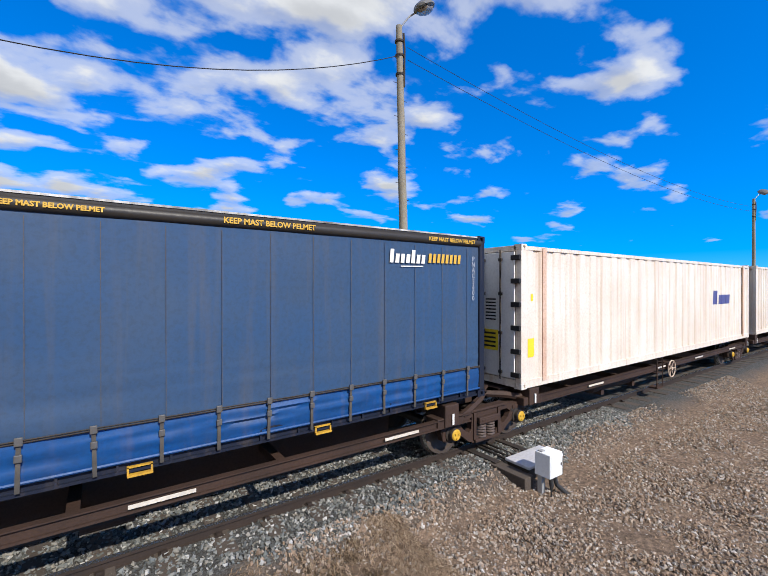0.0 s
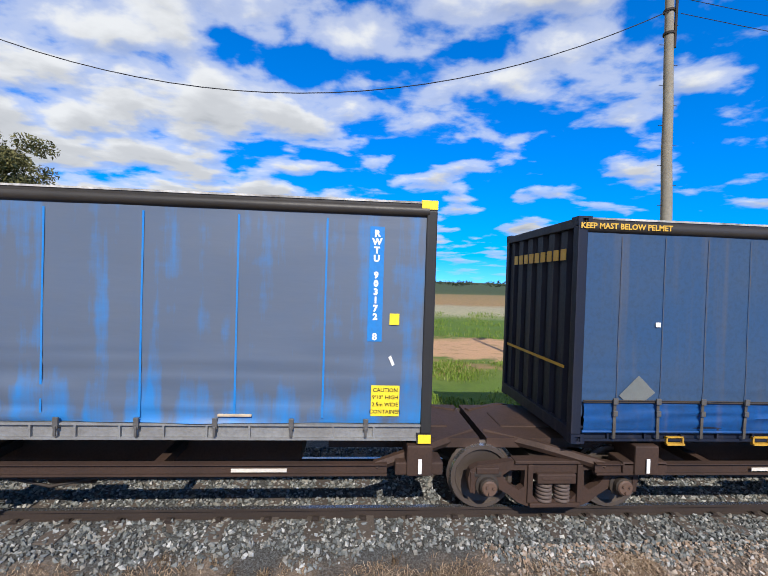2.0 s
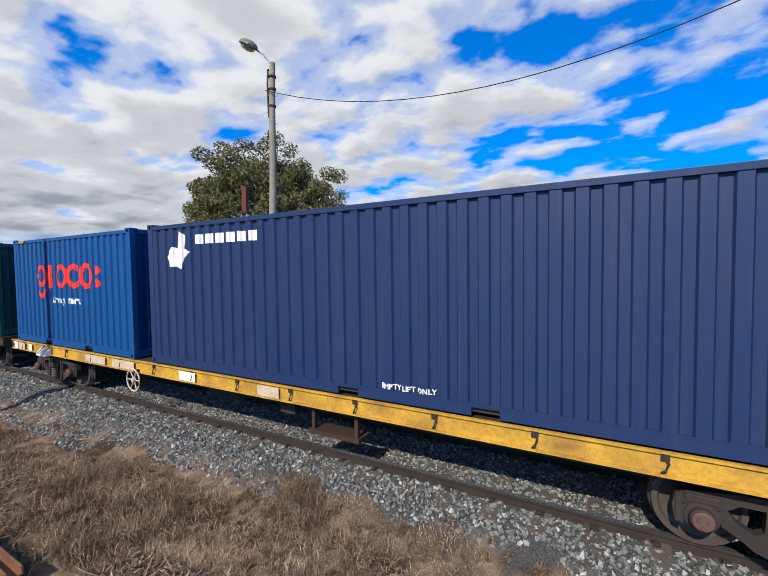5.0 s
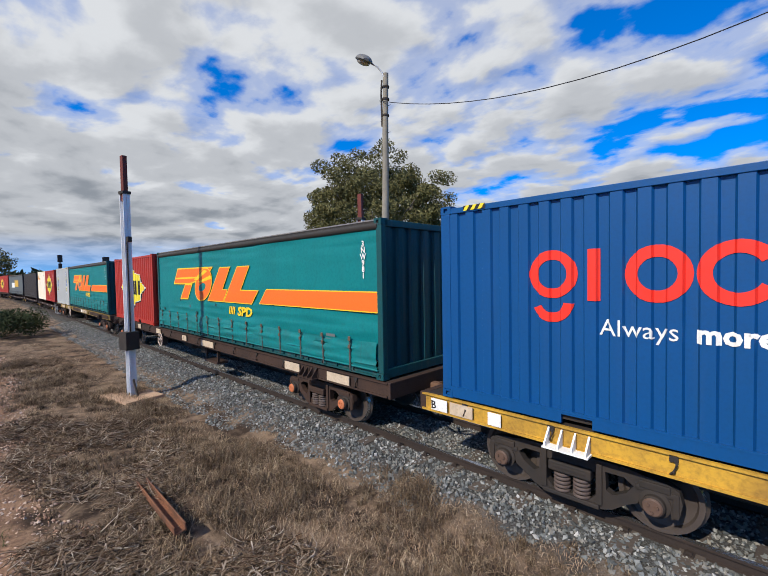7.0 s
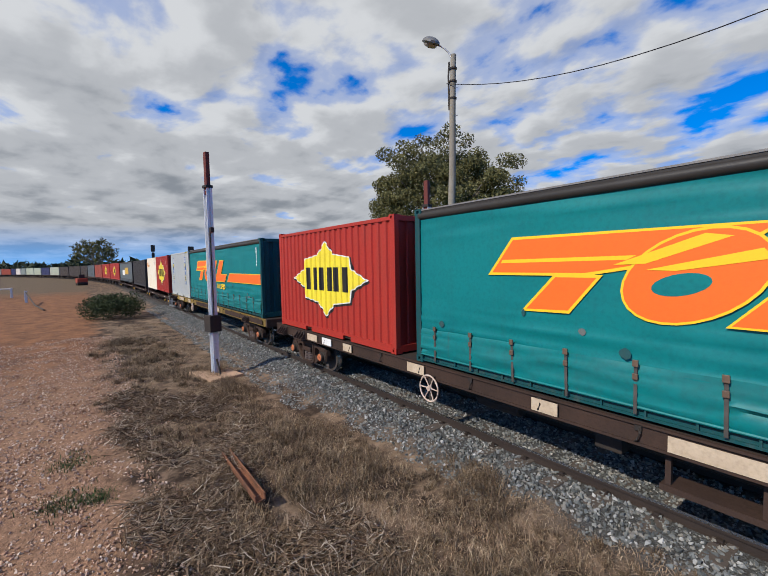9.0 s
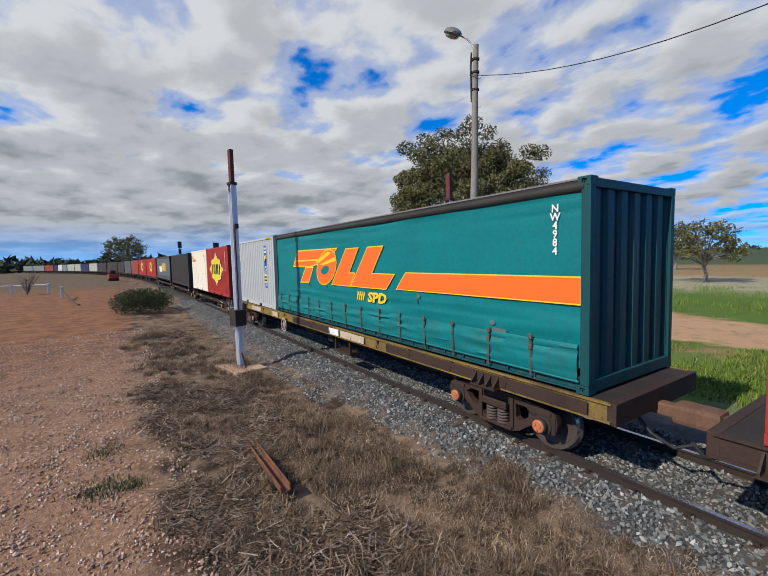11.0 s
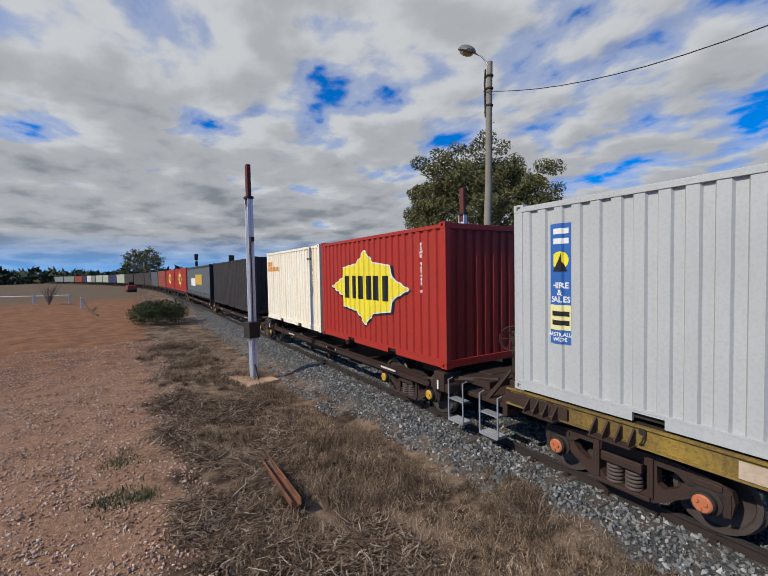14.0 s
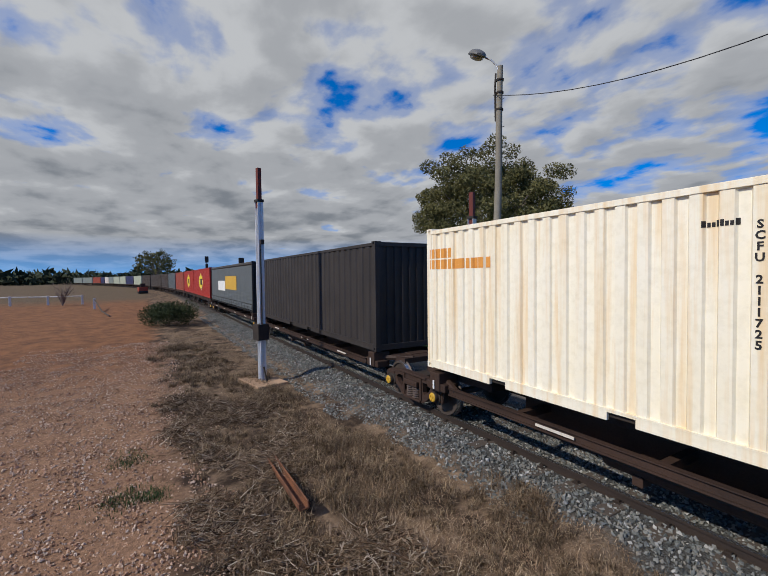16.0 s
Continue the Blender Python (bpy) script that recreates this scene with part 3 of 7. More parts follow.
def bogie_meshes():
    if SHARED:
        return SHARED

    def keep(key, bm, material, sm=True):
        me = bpy.data.meshes.new(key)
        bm.to_mesh(me)
        bm.free()
        me.materials.append(material)
        if sm:
            for p in me.polygons:
                p.use_smooth = True
            me.set_sharp_from_angle(angle=0.55)
        SHARED[key] = me

    keep("wheelset", wheelset_mesh(), surf("wheel_steel", (0.06, 0.045, 0.036), (0.11, 0.085, 0.07), 0.6, 0.6, 0.3, 3, 25))
    me = SHARED["wheelset"]
    me.materials.append(M_TREAD)
    for p in me.polygons:
        r = math.hypot(p.center.x, p.center.z)
        if r > 0.40 and 0.69 < abs(p.center.y) < 0.82 and abs(p.normal.y) < 0.6:
            p.material_index = 1
    # cast side frame with its windows and spring opening
    half = [(0, 0.745), (0.55, 0.745), (0.80, 0.71), (1.02, 0.685), (1.13, 0.63), (1.16, 0.50), (1.13, 0.34), (1.06, 0.31), (1.04, 0.45), (0.97, 0.56),
            (0.85, 0.56), (0.77, 0.48), (0.74, 0.37), (0.62, 0.30), (0.48, 0.19), (0.36, 0.145), (0, 0.14)]
    outer = half + [(-x, z) for x, z in half[-2:0:-1]]
    win = [(0.40, 0.62), (0.60, 0.62), (0.70, 0.55), (0.62, 0.44), (0.48, 0.36), (0.41, 0.40)]
    nest = [(-0.30, 0.58), (0.30, 0.58), (0.30, 0.30), (0.22, 0.215), (-0.22, 0.215), (-0.30, 0.30)]
    for material, tag in ((M_DARK, "dark"), (M_BROWN, "brown")):
        bm = plate(bmesh.new(), outer, [win, [(-x, z) for x, z in win[::-1]], nest], -0.055, 0.055)
        # ribs, bolster end and lugs
        block(bm, -0.55, 0.55, -0.09, 0.09, 0.71, 0.755, 0.01)
        block(bm, -0.34, 0.34, -0.10, 0.10, 0.145, 0.20, 0.012)
        for s in (-1, 1):
            block(bm, s * 0.335 - 0.035, s * 0.335 + 0.035, -0.085, 0.085, 0.20, 0.70, 0.01)
            block(bm, s * 0.905 - 0.15, s * 0.905 + 0.15, -0.08, 0.08, 0.575, 0.66, 0.015)
            block(bm, s * 1.1 - 0.03, s * 1.1 + 0.03, -0.07, 0.07, 0.33, 0.6, 0.012)
        block(bm, -0.26, 0.26, -0.13, 0.1, 0.47, 0.60, 0.02)
        block(bm, -0.20, 0.20, -0.135, -0.1, 0.52, 0.56, 0.01)
        keep("side_frame_" + tag, bm, material, False)
    bm = bmesh.new()
    block(bm, -0.24, 0.24, -0.95, 0.95, 0.44, 0.72, 0.03)
    block(bm, -0.72, -0.66, -0.9, 0.9, 0.30, 0.42)
    block(bm, 0.66, 0.72, -0.9, 0.9, 0.30, 0.42)
    keep("bolster", bm, M_DARK, False)
    bm = bmesh.new()
    for i in range(5):
        prof = [(0.085 + 0.022 * math.cos(a), 0.225 + i * 0.05 + 0.020 * math.sin(a)) for a in np.linspace(-math.pi, math.pi, 8)]
        n = 14
        rings = [[bm.verts.new((r * math.cos(2 * math.pi * k / n), r * math.sin(2 * math.pi * k / n), h)) for k in range(n)] for r, h in prof[:-1]]
        for a, b in zip(rings, rings[1:] + rings[:1]):
            for k in range(n):
                bm.faces.new((a[k], a[(k + 1) % n], b[(k + 1) % n], b[k]))
    keep("spring", bm, surf("spring_steel", (0.11, 0.085, 0.075), RUST, 0.5, 0.6, 0.2))
    bm = bmesh.new()
    lathe(bm, [(0.0, -0.16), (0.10, -0.16), (0.115, -0.14), (0.115, -0.08), (0.155, -0.07), (0.155, 0.10), (0.0, 0.10)], 18)
    block(bm, -0.19, 0.19, -0.07, 0.09, 0.10, 0.17, 0.02)
    keep("axle_box", bm, M_DARK)
    for tag, material in (("y", M_CAPY), ("o", M_CAPO), ("b", M_CAPB)):
        bm = bmesh.new()
        lathe(bm, [(0.0, -0.185), (0.085, -0.185), (0.10, -0.17), (0.10, -0.155), (0.0, -0.155)], 18)
        for k in range(3):
            a = 2.1 * k + 0.4
            lathe(bm, [(0.0, -0.205), (0.018, -0.205), (0.018, -0.18), (0.0, -0.18)], 6, at=(0.05 * math.cos(a), 0, 0.05 * math.sin(a)))
        keep("axle_cap_" + tag, bm, material)
    return SHARED


def bogie(wagon, x, tag="dark", cap="b", roll=True):
    """A three-piece bogie under a wagon, x metres from its middle."""
    S = bogie_meshes()
    b = reuse("bogie", S["bolster"], wagon, pose(x, 0, 0), "grimy cast steel freight bogie")
    for side in (-1, 1):
        reuse("side_frame", S["side_frame_" + tag], b, pose(0, side * 0.985, 0, 0, 0, 0 if side < 0 else 180))
        for dx in (-0.12, 0.12):
            reuse("spring", S["spring"], b, pose(dx, side * 1.0, 0))
        for dx in (-0.905, 0.905):
            reuse("axle_box", S["axle_box"], b, pose(dx, side * 0.985, 0.43, 0, 0, 0 if side < 0 else 180))
            reuse("axle_cap", S["axle_cap_" + cap], b, pose(dx, side * 0.985, 0.43, 0, 0, 0 if side < 0 else 180))
    for dx in (-0.905, 0.905):
        w = reuse("wheelset", S["wheelset"], b, pose(dx, 0, 0.43))
        if roll:
            ROLLERS.append((w, dx))
    return b


def handwheel(wagon, x, y, z, material=surf("chipped_cream_paint", (0.62, 0.50, 0.40), (0.24, 0.13, 0.08), 0.7, 0.6, 0, 6)):
    bm = bmesh.new()
    n = 24
    ring = [(0.24 * math.cos(2 * math.pi * k / n), 0, 0.24 * math.sin(2 * math.pi * k / n)) for k in range(n + 1)]
    tube(bm, ring, 0.016, 6)
    for k in range(6):
        a = 2 * math.pi * k / 6
        tube(bm, [(0.03 * math.cos(a), 0.02, 0.03 * math.sin(a)), (0.235 * math.cos(a), 0, 0.235 * math.sin(a))], 0.012, 5)
    lathe(bm, [(0.0, -0.02), (0.05, -0.02), (0.05, 0.12), (0.0, 0.12)], 10)
    w = part("brake_handwheel", bm, material, wagon, "cream-painted brake handwheel")
    w.matrix_local = pose(x, y, z)
    return w


def coupler(wagon, x, s):
    bm = bmesh.new()
    block(bm, min(x, x + s * 0.45), max(x, x + s * 0.45), -0.09, 0.09, 0.74, 0.92, 0.03)
    block(bm, min(x + s * 0.35, x + s * 0.66), max(x + s * 0.35, x + s * 0.66), -0.17, 0.17, 0.70, 0.97, 0.06)
    part("coupler", bm, surf("rusty_coupler", (0.16, 0.085, 0.05), (0.06, 0.04, 0.03), 0.6, 0.7), wagon, "rusty knuckle coupler")
    bm = bmesh.new()
    tube(bm, [(x, -0.35, 0.75), (x + s * 0.2, -0.36, 0.55), (x + s * 0.45, -0.3, 0.42), (x + s * 0.65, -0.15, 0.5)], 0.025, 7)
    part("brake_hose", bm, M_RUB, wagon, "black rubber brake hose")


def steps(wagon, x, y, z0=0.22, z1=0.95, w=0.42, material=M_GALV):
    bm = bmesh.new()
    for dx in (-w / 2, w / 2):
        tube(bm, [(x + dx, y + 0.1, z1), (x + dx, y, z1 - 0.02), (x + dx, y, z0)], 0.016, 6)
    block(bm, x - w / 2, x + w / 2, y - 0.02, y + 0.22, z0 - 0.02, z0 + 0.015)
    for k in range(5):
        block(bm, x - w / 2, x + w / 2, y - 0.02 + k * 0.055, y - 0.005 + k * 0.055, z0 + 0.015, z0 + 0.03)
    block(bm, x - w / 2, x + w / 2, y, y + 0.18, (z0 + z1) / 2, (z0 + z1) / 2 + 0.02)
    part("step", bm, material, wagon, "steel shunter's step")


def flat_wagon(label, u0, u1, bogies, material, cap, plates=(), wheel_at=None, roll=True, deck=1.13, tag="dark", brackets=(), bracket_mat=None):
    """A flat container wagon from u0 to u1 along the train."""
    c, L = (u0 + u1) / 2, u1 - u0
    w = tagged(new("flat_wagon"), label, "wagon", "wagons of the train")
    h = L / 2
    part("deck", blocks((-h, h, -1.17, 1.17, deck - 0.06, deck - 0.012)), M_DARK, w)
    # outer sills with flanges
    for s in (-1, 1):
        y = s * 1.20
        bm = blocks((-h, h, y - 0.015, y + 0.015, deck - 0.26, deck - 0.01), (-h, h, y - 0.05 if s < 0 else y, y if s < 0 else y + 0.05, deck - 0.275, deck - 0.245),
                    (-h, h, y - 0.045 if s < 0 else y, y if s < 0 else y + 0.045, deck - 0.035, deck - 0.008))
        part("side_sill", bm, material, w)
    part("centre_sill", blocks((-h + 0.2, h - 0.2, -0.28, 0.28, deck - 0.5, deck - 0.06)), M_DARK, w)
    bm = bmesh.new()
    x = -h + 0.4
    while x < h - 0.3:
        block(bm, x - 0.05, x + 0.05, -1.18, 1.18, deck - 0.24, deck - 0.06)
        x += 1.35
    part("cross_member", bm, M_DARK, w)
    # tie-down hooks along the sill
    hook = None
    x = -h + 0.8
    while x < h - 0.5:
        if hook is None:
            bm = bmesh.new()
            tube(bm, [(0.0, -1.225, deck - 0.05), (0.03, -1.26, deck - 0.12), (0.0, -1.265, deck - 0.2), (-0.03, -1.23, deck - 0.24)], 0.014, 6)
            block(bm, -0.04, 0.04, -1.245, -1.215, deck - 0.1, deck - 0.03)
            hook = part("lashing_hook", bm, M_DARK, w)
            hook.matrix_local = pose(x, 0, 0)
        else:
            reuse("lashing_hook", hook.data, w, pose(x, 0, 0))
        x += 1.28
    # finned lashing brackets that stand out of the sill over the bogies and at the ends
    if brackets:
        first = None
        for x in (b - c for b in brackets):
            if first is None:
                bm = blocks((-0.27, 0.27, -1.40, -1.25, deck - 0.275, deck - 0.255))
                for k in range(4):
                    bx = -0.24 + 0.16 * k
                    vs = [bm.verts.new((bx + dx, y, z)) for dx in (-0.011, 0.011) for y, z in ((-1.25, deck - 0.05), (-1.25, deck - 0.255), (-1.395, deck - 0.255), (-1.395, deck - 0.215))]
                    bm.faces.new(vs[3::-1])
                    bm.faces.new(vs[4:])
                    for i in range(4):
                        bm.faces.new((vs[i], vs[(i + 1) % 4], vs[4 + (i + 1) % 4], vs[4 + i]))
                first = part("lashing_bracket", bm, bracket_mat or material, w, "finned lashing bracket")
                first.matrix_local = pose(x, 0, 0)
            else:
                reuse("lashing_bracket", first.data, w, pose(x, 0, 0), "finned lashing bracket")
    for b in bogies:
        bogie(w, b - c, tag, cap, roll)
    for s in (-1, 1):
        coupler(w, s * (h - 0.1), s)
        part("headstock", blocks((s * h - 0.06, s * h + 0.06, -1.22, 1.22, deck - 0.3, deck - 0.005), bevel=0.012), M_BROWN, w)
    # brake gear below the frame
    bm = bmesh.new()
    lathe(bm, [(0.0, -0.45), (0.14, -0.45), (0.17, -0.40), (0.17, 0.40), (0.14, 0.45), (0.0, 0.45)], 16, "X", (-1.2, -0.55, deck - 0.55))
    block(bm, 0.6, 0.95, -0.9, -0.5, deck - 0.62, deck - 0.3, 0.02)
    tube(bm, [(-h + 3, -0.75, deck - 0.5), (h - 3, -0.75, deck - 0.5)], 0.02, 6)
    tube(bm, [(-0.8, -0.6, deck - 0.5), (2.4, -0.3, deck - 0.62)], 0.025, 6)
    part("brake_gear", bm, M_DARK, w)
    bm = blocks((1.5, 1.56, -1.1, -1.04, deck - 0.72, deck - 0.2), (2.34, 2.40, -1.1, -1.04, deck - 0.72, deck - 0.2), (1.46, 2.44, -1.14, -0.8, deck - 0.75, deck - 0.68))
    part("under_step", bm, M_BROWN, w)
    if wheel_at is not None:
        handwheel(w, wheel_at - c, -1.34, 0.72)
        part("wheel_bracket", blocks((wheel_at - c - 0.05, wheel_at - c + 0.05, -1.3, -1.1, 0.5, deck - 0.2)), M_DARK, w)
    for a, b, what in plates:
        part("panel", blocks((a - c, b - c, -1.262, -1.252, deck - 0.235, deck - 0.055)), what, w)
    MOVERS.append((w, c, 0.0))
    return w


def well_wagon(label, u0, u1, bogies, cap, tag="brown", wheel_at=None, roll=True, ends=(False, False), strips=True, seat=1.03, inset=(0.35, 0.35)):
    """A low skeletal wagon: thin side beams, a deep spine, raised ends over the bogies."""
    c, L = (u0 + u1) / 2, u1 - u0
    h = L / 2
    w = tagged(new("skeletal_wagon"), label, "wagon", "wagons of the train")
    part("spine", blocks((-h - 0.2, h + 0.2, -0.33, 0.33, 0.74, 0.95), (-h + 1.9, h - 1.9, -0.3, 0.3, 0.42, 0.76), bevel=0.02), M_BROWN, w)
    for s in (-1, 1):
        y = s * 1.16
        bm = blocks((-h + 0.75, h - 0.75, y - 0.05, y + 0.05, 0.63, 0.655), (-h + 0.75, h - 0.75, y - 0.012, y + 0.012, 0.655, 0.76),
                    (-h + 0.75, h - 0.75, y - 0.05, y + 0.05, 0.76, 0.775))
        part("side_beam", bm, M_BROWN, w)
        bm = bmesh.new()
        plate(bm, [(-h + 1.2, 0.63), (h - 1.2, 0.63), (h - 2.9, 0.50), (-h + 2.9, 0.50)], [], s * 0.98 - 0.01, s * 0.98 + 0.01)
        part("side_web", bm, M_DARK, w)
    for e in (-1, 1):
        # raised end platform with sloping arms, and the seats for the corner castings
        bm = bmesh.new()
        xs = sorted((e * (h - 1.5), e * (h + 0.55)))
        plate(bm, [(xs[0], 0.80), (xs[1], 0.80), (xs[1], 0.93), (xs[0], 0.93)], [], -0.75, 0.75)
        for s in (-1, 1):
            tube(bm, [(e * (h - 0.9), s * 1.12, 0.72), (e * (h - 0.2), s * 0.9, 0.86), (e * (h + 0.5), s * 0.45, 0.9)], 0.07, 6)
        part("end_platform", bm, M_BROWN, w)
        for s in (-1, 1):
            x = e * (h - inset[0 if e < 0 else 1])
            bm = blocks((x - 0.16, x + 0.16, s * 1.0 - 0.24, s * 1.0 + 0.24, 0.64, seat - 0.012), (x - 0.3, x + 0.3, s * 1.05 - 0.16, s * 1.05 + 0.16, 0.64, 0.80), bevel=0.02)
            part("container_seat", bm, M_BROWN, w)
            bm = blocks((x - 0.022, x + 0.022, s * 1.262 - 0.006, s * 1.262 + 0.006, 0.68, 0.86))
            part("white_stripe", bm, M_WHITE, w)
        if ends[0 if e < 0 else 1]:
            coupler(w, e * (h + 0.9), e)
            steps(w, e * (h + 0.95), -1.2, 0.16, 0.88)
            bm = blocks((min(e * (h + 0.4), e * (h + 1.35)), max(e * (h + 0.4), e * (h + 1.35)), -1.15, 1.15, 0.72, 0.80), (e * (h + 1.3) - 0.05, e * (h + 1.3) + 0.05, -1.18, 1.18, 0.6, 0.95), bevel=0.012)
            part("end_deck", bm, M_BROWN, w)
            bm = bmesh.new()
            for s in (-1, 1):
                tube(bm, [(e * (h + 1.3), s * 0.55, 0.9), (e * (h + 1.05), s * 0.75, 1.25), (e * (h + 0.9), s * 1.15, 0.8)], 0.045, 6)
            part("end_arm", bm, M_BROWN, w)
    x = -h + 2.4
    while x < h - 2.2:
        part("cross_bearer", blocks((x - 0.06, x + 0.06, -1.12, 1.12, 0.62, 0.74)), M_BROWN, w)
        x += 2.2
    bm = bmesh.new()
    lathe(bm, [(0.0, -1.3), (0.10, -1.3), (0.13, -1.22), (0.13, 1.22), (0.10, 1.3), (0.0, 1.3)], 14, "X", (-h + 5.0, -0.72, 0.42))
    for dx in (-0.8, 0.9):
        block(bm, -h + 5.0 + dx - 0.07, -h + 5.0 + dx + 0.07, -0.86, -0.6, 0.22, 0.36, 0.01)
    lathe(bm, [(0.0, -0.25), (0.12, -0.25), (0.12, 0.25), (0.0, 0.25)], 14, "X", (1.6, -0.8, 0.48))
    tube(bm, [(-h + 3, -0.95, 0.58), (h - 3, -0.95, 0.58)], 0.018, 6)
    part("air_reservoir", bm, M_BROWN, w)
    if strips:
        for k, x in enumerate((-h + 3.2, -h + 6.9, h - 5.6, h - 2.3)):
            part("reflector_strip", blocks((x - 0.33, x + 0.33, -1.219, -1.211, 0.685, 0.728)), surf("dusty_reflector", (0.62, 0.57, 0.49), (0.36, 0.30, 0.24), 0.5, 0.5, 0, 5), w)
    for b in bogies:
        b, cp = b if isinstance(b, tuple) else (b, cap)
        bogie(w, b - c, tag, cp, roll)
    if wheel_at is not None:
        handwheel(w, wheel_at - c, -1.3, 0.62)
        part("wheel_bracket", blocks((wheel_at - c - 0.2, wheel_at - c + 0.2, -1.26, -1.0, 0.60, 0.80)), M_BROWN, w)
        steps(w, wheel_at - c - 0.75, -1.27, 0.16, 0.98, 0.36, M_BROWN)
        bm = bmesh.new()
        tube(bm, [(wheel_at - c + 0.2, -1.0, 0.55), (wheel_at - c + 0.8, -1.0, 0.42), (wheel_at - c + 1.5, -1.0, 0.55)], 0.02, 6)
        part("brake_chain", bm, M_DARK, w)
    MOVERS.append((w, c, 0.0))
    return w


# ---- containers ----
BOX_H, HALF = 2.896, 1.22
WRAP = {}  # the folds of each corrugated box


def corrugated(bm, x0, x1, y, z0, z1, pitch, depth, out):
    """A corrugated sheet along x at y; out is -1 or 1."""
    pts = []
    n = max(1, round((x1 - x0) / pitch))
    p = (x1 - x0) / n
    for k in range(n):
        b = x0 + k * p
        pts += [(b, 0), (b + 0.46 * p, 0), (b + 0.54 * p, depth), (b + 0.92 * p, depth)]
    pts.append((x1, 0))
    lo = [bm.verts.new((x, y - out * d, z0)) for x, d in pts]
    hi = [bm.verts.new((x, y - out * d, z1)) for x, d in pts]
    for i in range(len(pts) - 1):
        q = (lo[i], lo[i + 1], hi[i + 1], hi[i])
        bm.faces.new(q if out < 0 else q[::-1])


def turn_end(bm, e, h):
    """Turns a sheet drawn on the -y side to the end of the box."""
    for v in bm.verts:
        x, y = v.co.x, v.co.y
        v.co.x, v.co.y = (h + (-HALF - y), x) if e > 0 else (-h - (-HALF - y), -x)


def castings(thing, h, top, material, label=""):
    bm = bmesh.new()
    plate(bm, [(-0.089, 0), (0.089, 0), (0.089, 0.118), (-0.089, 0.118)], [[(-0.035, 0.03), (0.035, 0.03), (0.035, 0.09), (-0.035, 0.09)]], -0.015, 0.015)
    block(bm, -0.089, 0.089, 0.02, 0.16, 0, 0.118)
    me = None
    for e in (-1, 1):
        for s in (-1, 1):
            for z in (0.0, top - 0.118):
                m = pose(e * (h - 0.089), s * (HALF - 0.012), z, 0, 0, 0 if s < 0 else 180)
                if me is None:
                    ob = part("corner_casting", bm, material, thing, label)
                    ob.matrix_local = m
                    me = ob.data
                else:
                    reuse("corner_casting", me, thing, m, label)


def steel_box(label, u0, u1, material, z, ends=None, top=BOX_H, pitch=0.278, casting=None, pockets=True, depth=0.036, group="containers on the train", rail_mat=None):
    c, L = (u0 + u1) / 2, u1 - u0
    h = L / 2
    t = tagged(new("shipping_container"), label, "container", group)
    rail_mat = rail_mat or material
    for s in (-1, 1):
        bm = bmesh.new()
        corrugated(bm, -h + 0.16, h - 0.16, s * (HALF - 0.012), 0.16, top - 0.11, pitch, depth, s)
        part("side_panel", bm, material, t)
        bm = bmesh.new()
        y0, y1 = sorted((s * (HALF - 0.055), s * HALF))
        block(bm, -h + 0.15, h - 0.15, y0, y1, top - 0.115, top - 0.035, 0.006)
        part("top_rail", bm, rail_mat, t)
        bm = bmesh.new()
        gaps = [-1.05, 1.05] if pockets else []
        edges = [-h + 0.15] + [g + d for g in gaps for d in (-0.18, 0.18)] + [h - 0.15]
        for a, b in zip(edges[::2], edges[1::2]):
            block(bm, a, b, y0, y1, 0.012, 0.17, 0.006)
        for g in gaps:
            block(bm, g - 0.18, g + 0.18, y0, y1, 0.125, 0.17)
        block(bm, -h + 0.15, h - 0.15, min(y0, y1) - 0.004 if s < 0 else y0, y1 if s < 0 else y1 + 0.004, 0.15, 0.175)
        part("bottom_rail", bm, rail_mat, t)
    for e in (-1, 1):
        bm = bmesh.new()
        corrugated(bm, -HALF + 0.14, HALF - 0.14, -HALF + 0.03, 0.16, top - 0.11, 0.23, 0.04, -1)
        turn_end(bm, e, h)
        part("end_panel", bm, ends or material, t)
        bm = bmesh.new()
        xs = sorted((e * h, e * (h - 0.06)))
        part("end_sill", block(bm, *xs, -HALF + 0.12, HALF - 0.12, 0.02, 0.17, 0.006), rail_mat, t)
        part("end_header", blocks((*xs, -HALF + 0.12, HALF - 0.12, top - 0.13, top - 0.02), bevel=0.006), rail_mat, t)
        for s in (-1, 1):
            ys = sorted((s * HALF, s * (HALF - 0.13)))
            x2 = sorted((e * h, e * (h - 0.16)))
            part("corner_post", blocks((*x2, *ys, 0.118, top - 0.118), bevel=0.012), rail_mat, t)
    bm = blocks((-h + 0.05, h - 0.05, -HALF + 0.05, HALF - 0.05, top - 0.05, top - 0.03))
    part("roof", bm, material, t)
    part("floor", blocks((-h + 0.05, h - 0.05, -HALF + 0.06, HALF - 0.06, 0.05, 0.12)), M_DARK, t)
    castings(t, h, top, casting or rail_mat)
    n = max(1, round((L - 0.32) / pitch))
    WRAP[t.name] = (-h + 0.16, (L - 0.32) / n, depth, n)
    MOVERS.append((t, c, z))
    return t, c, h


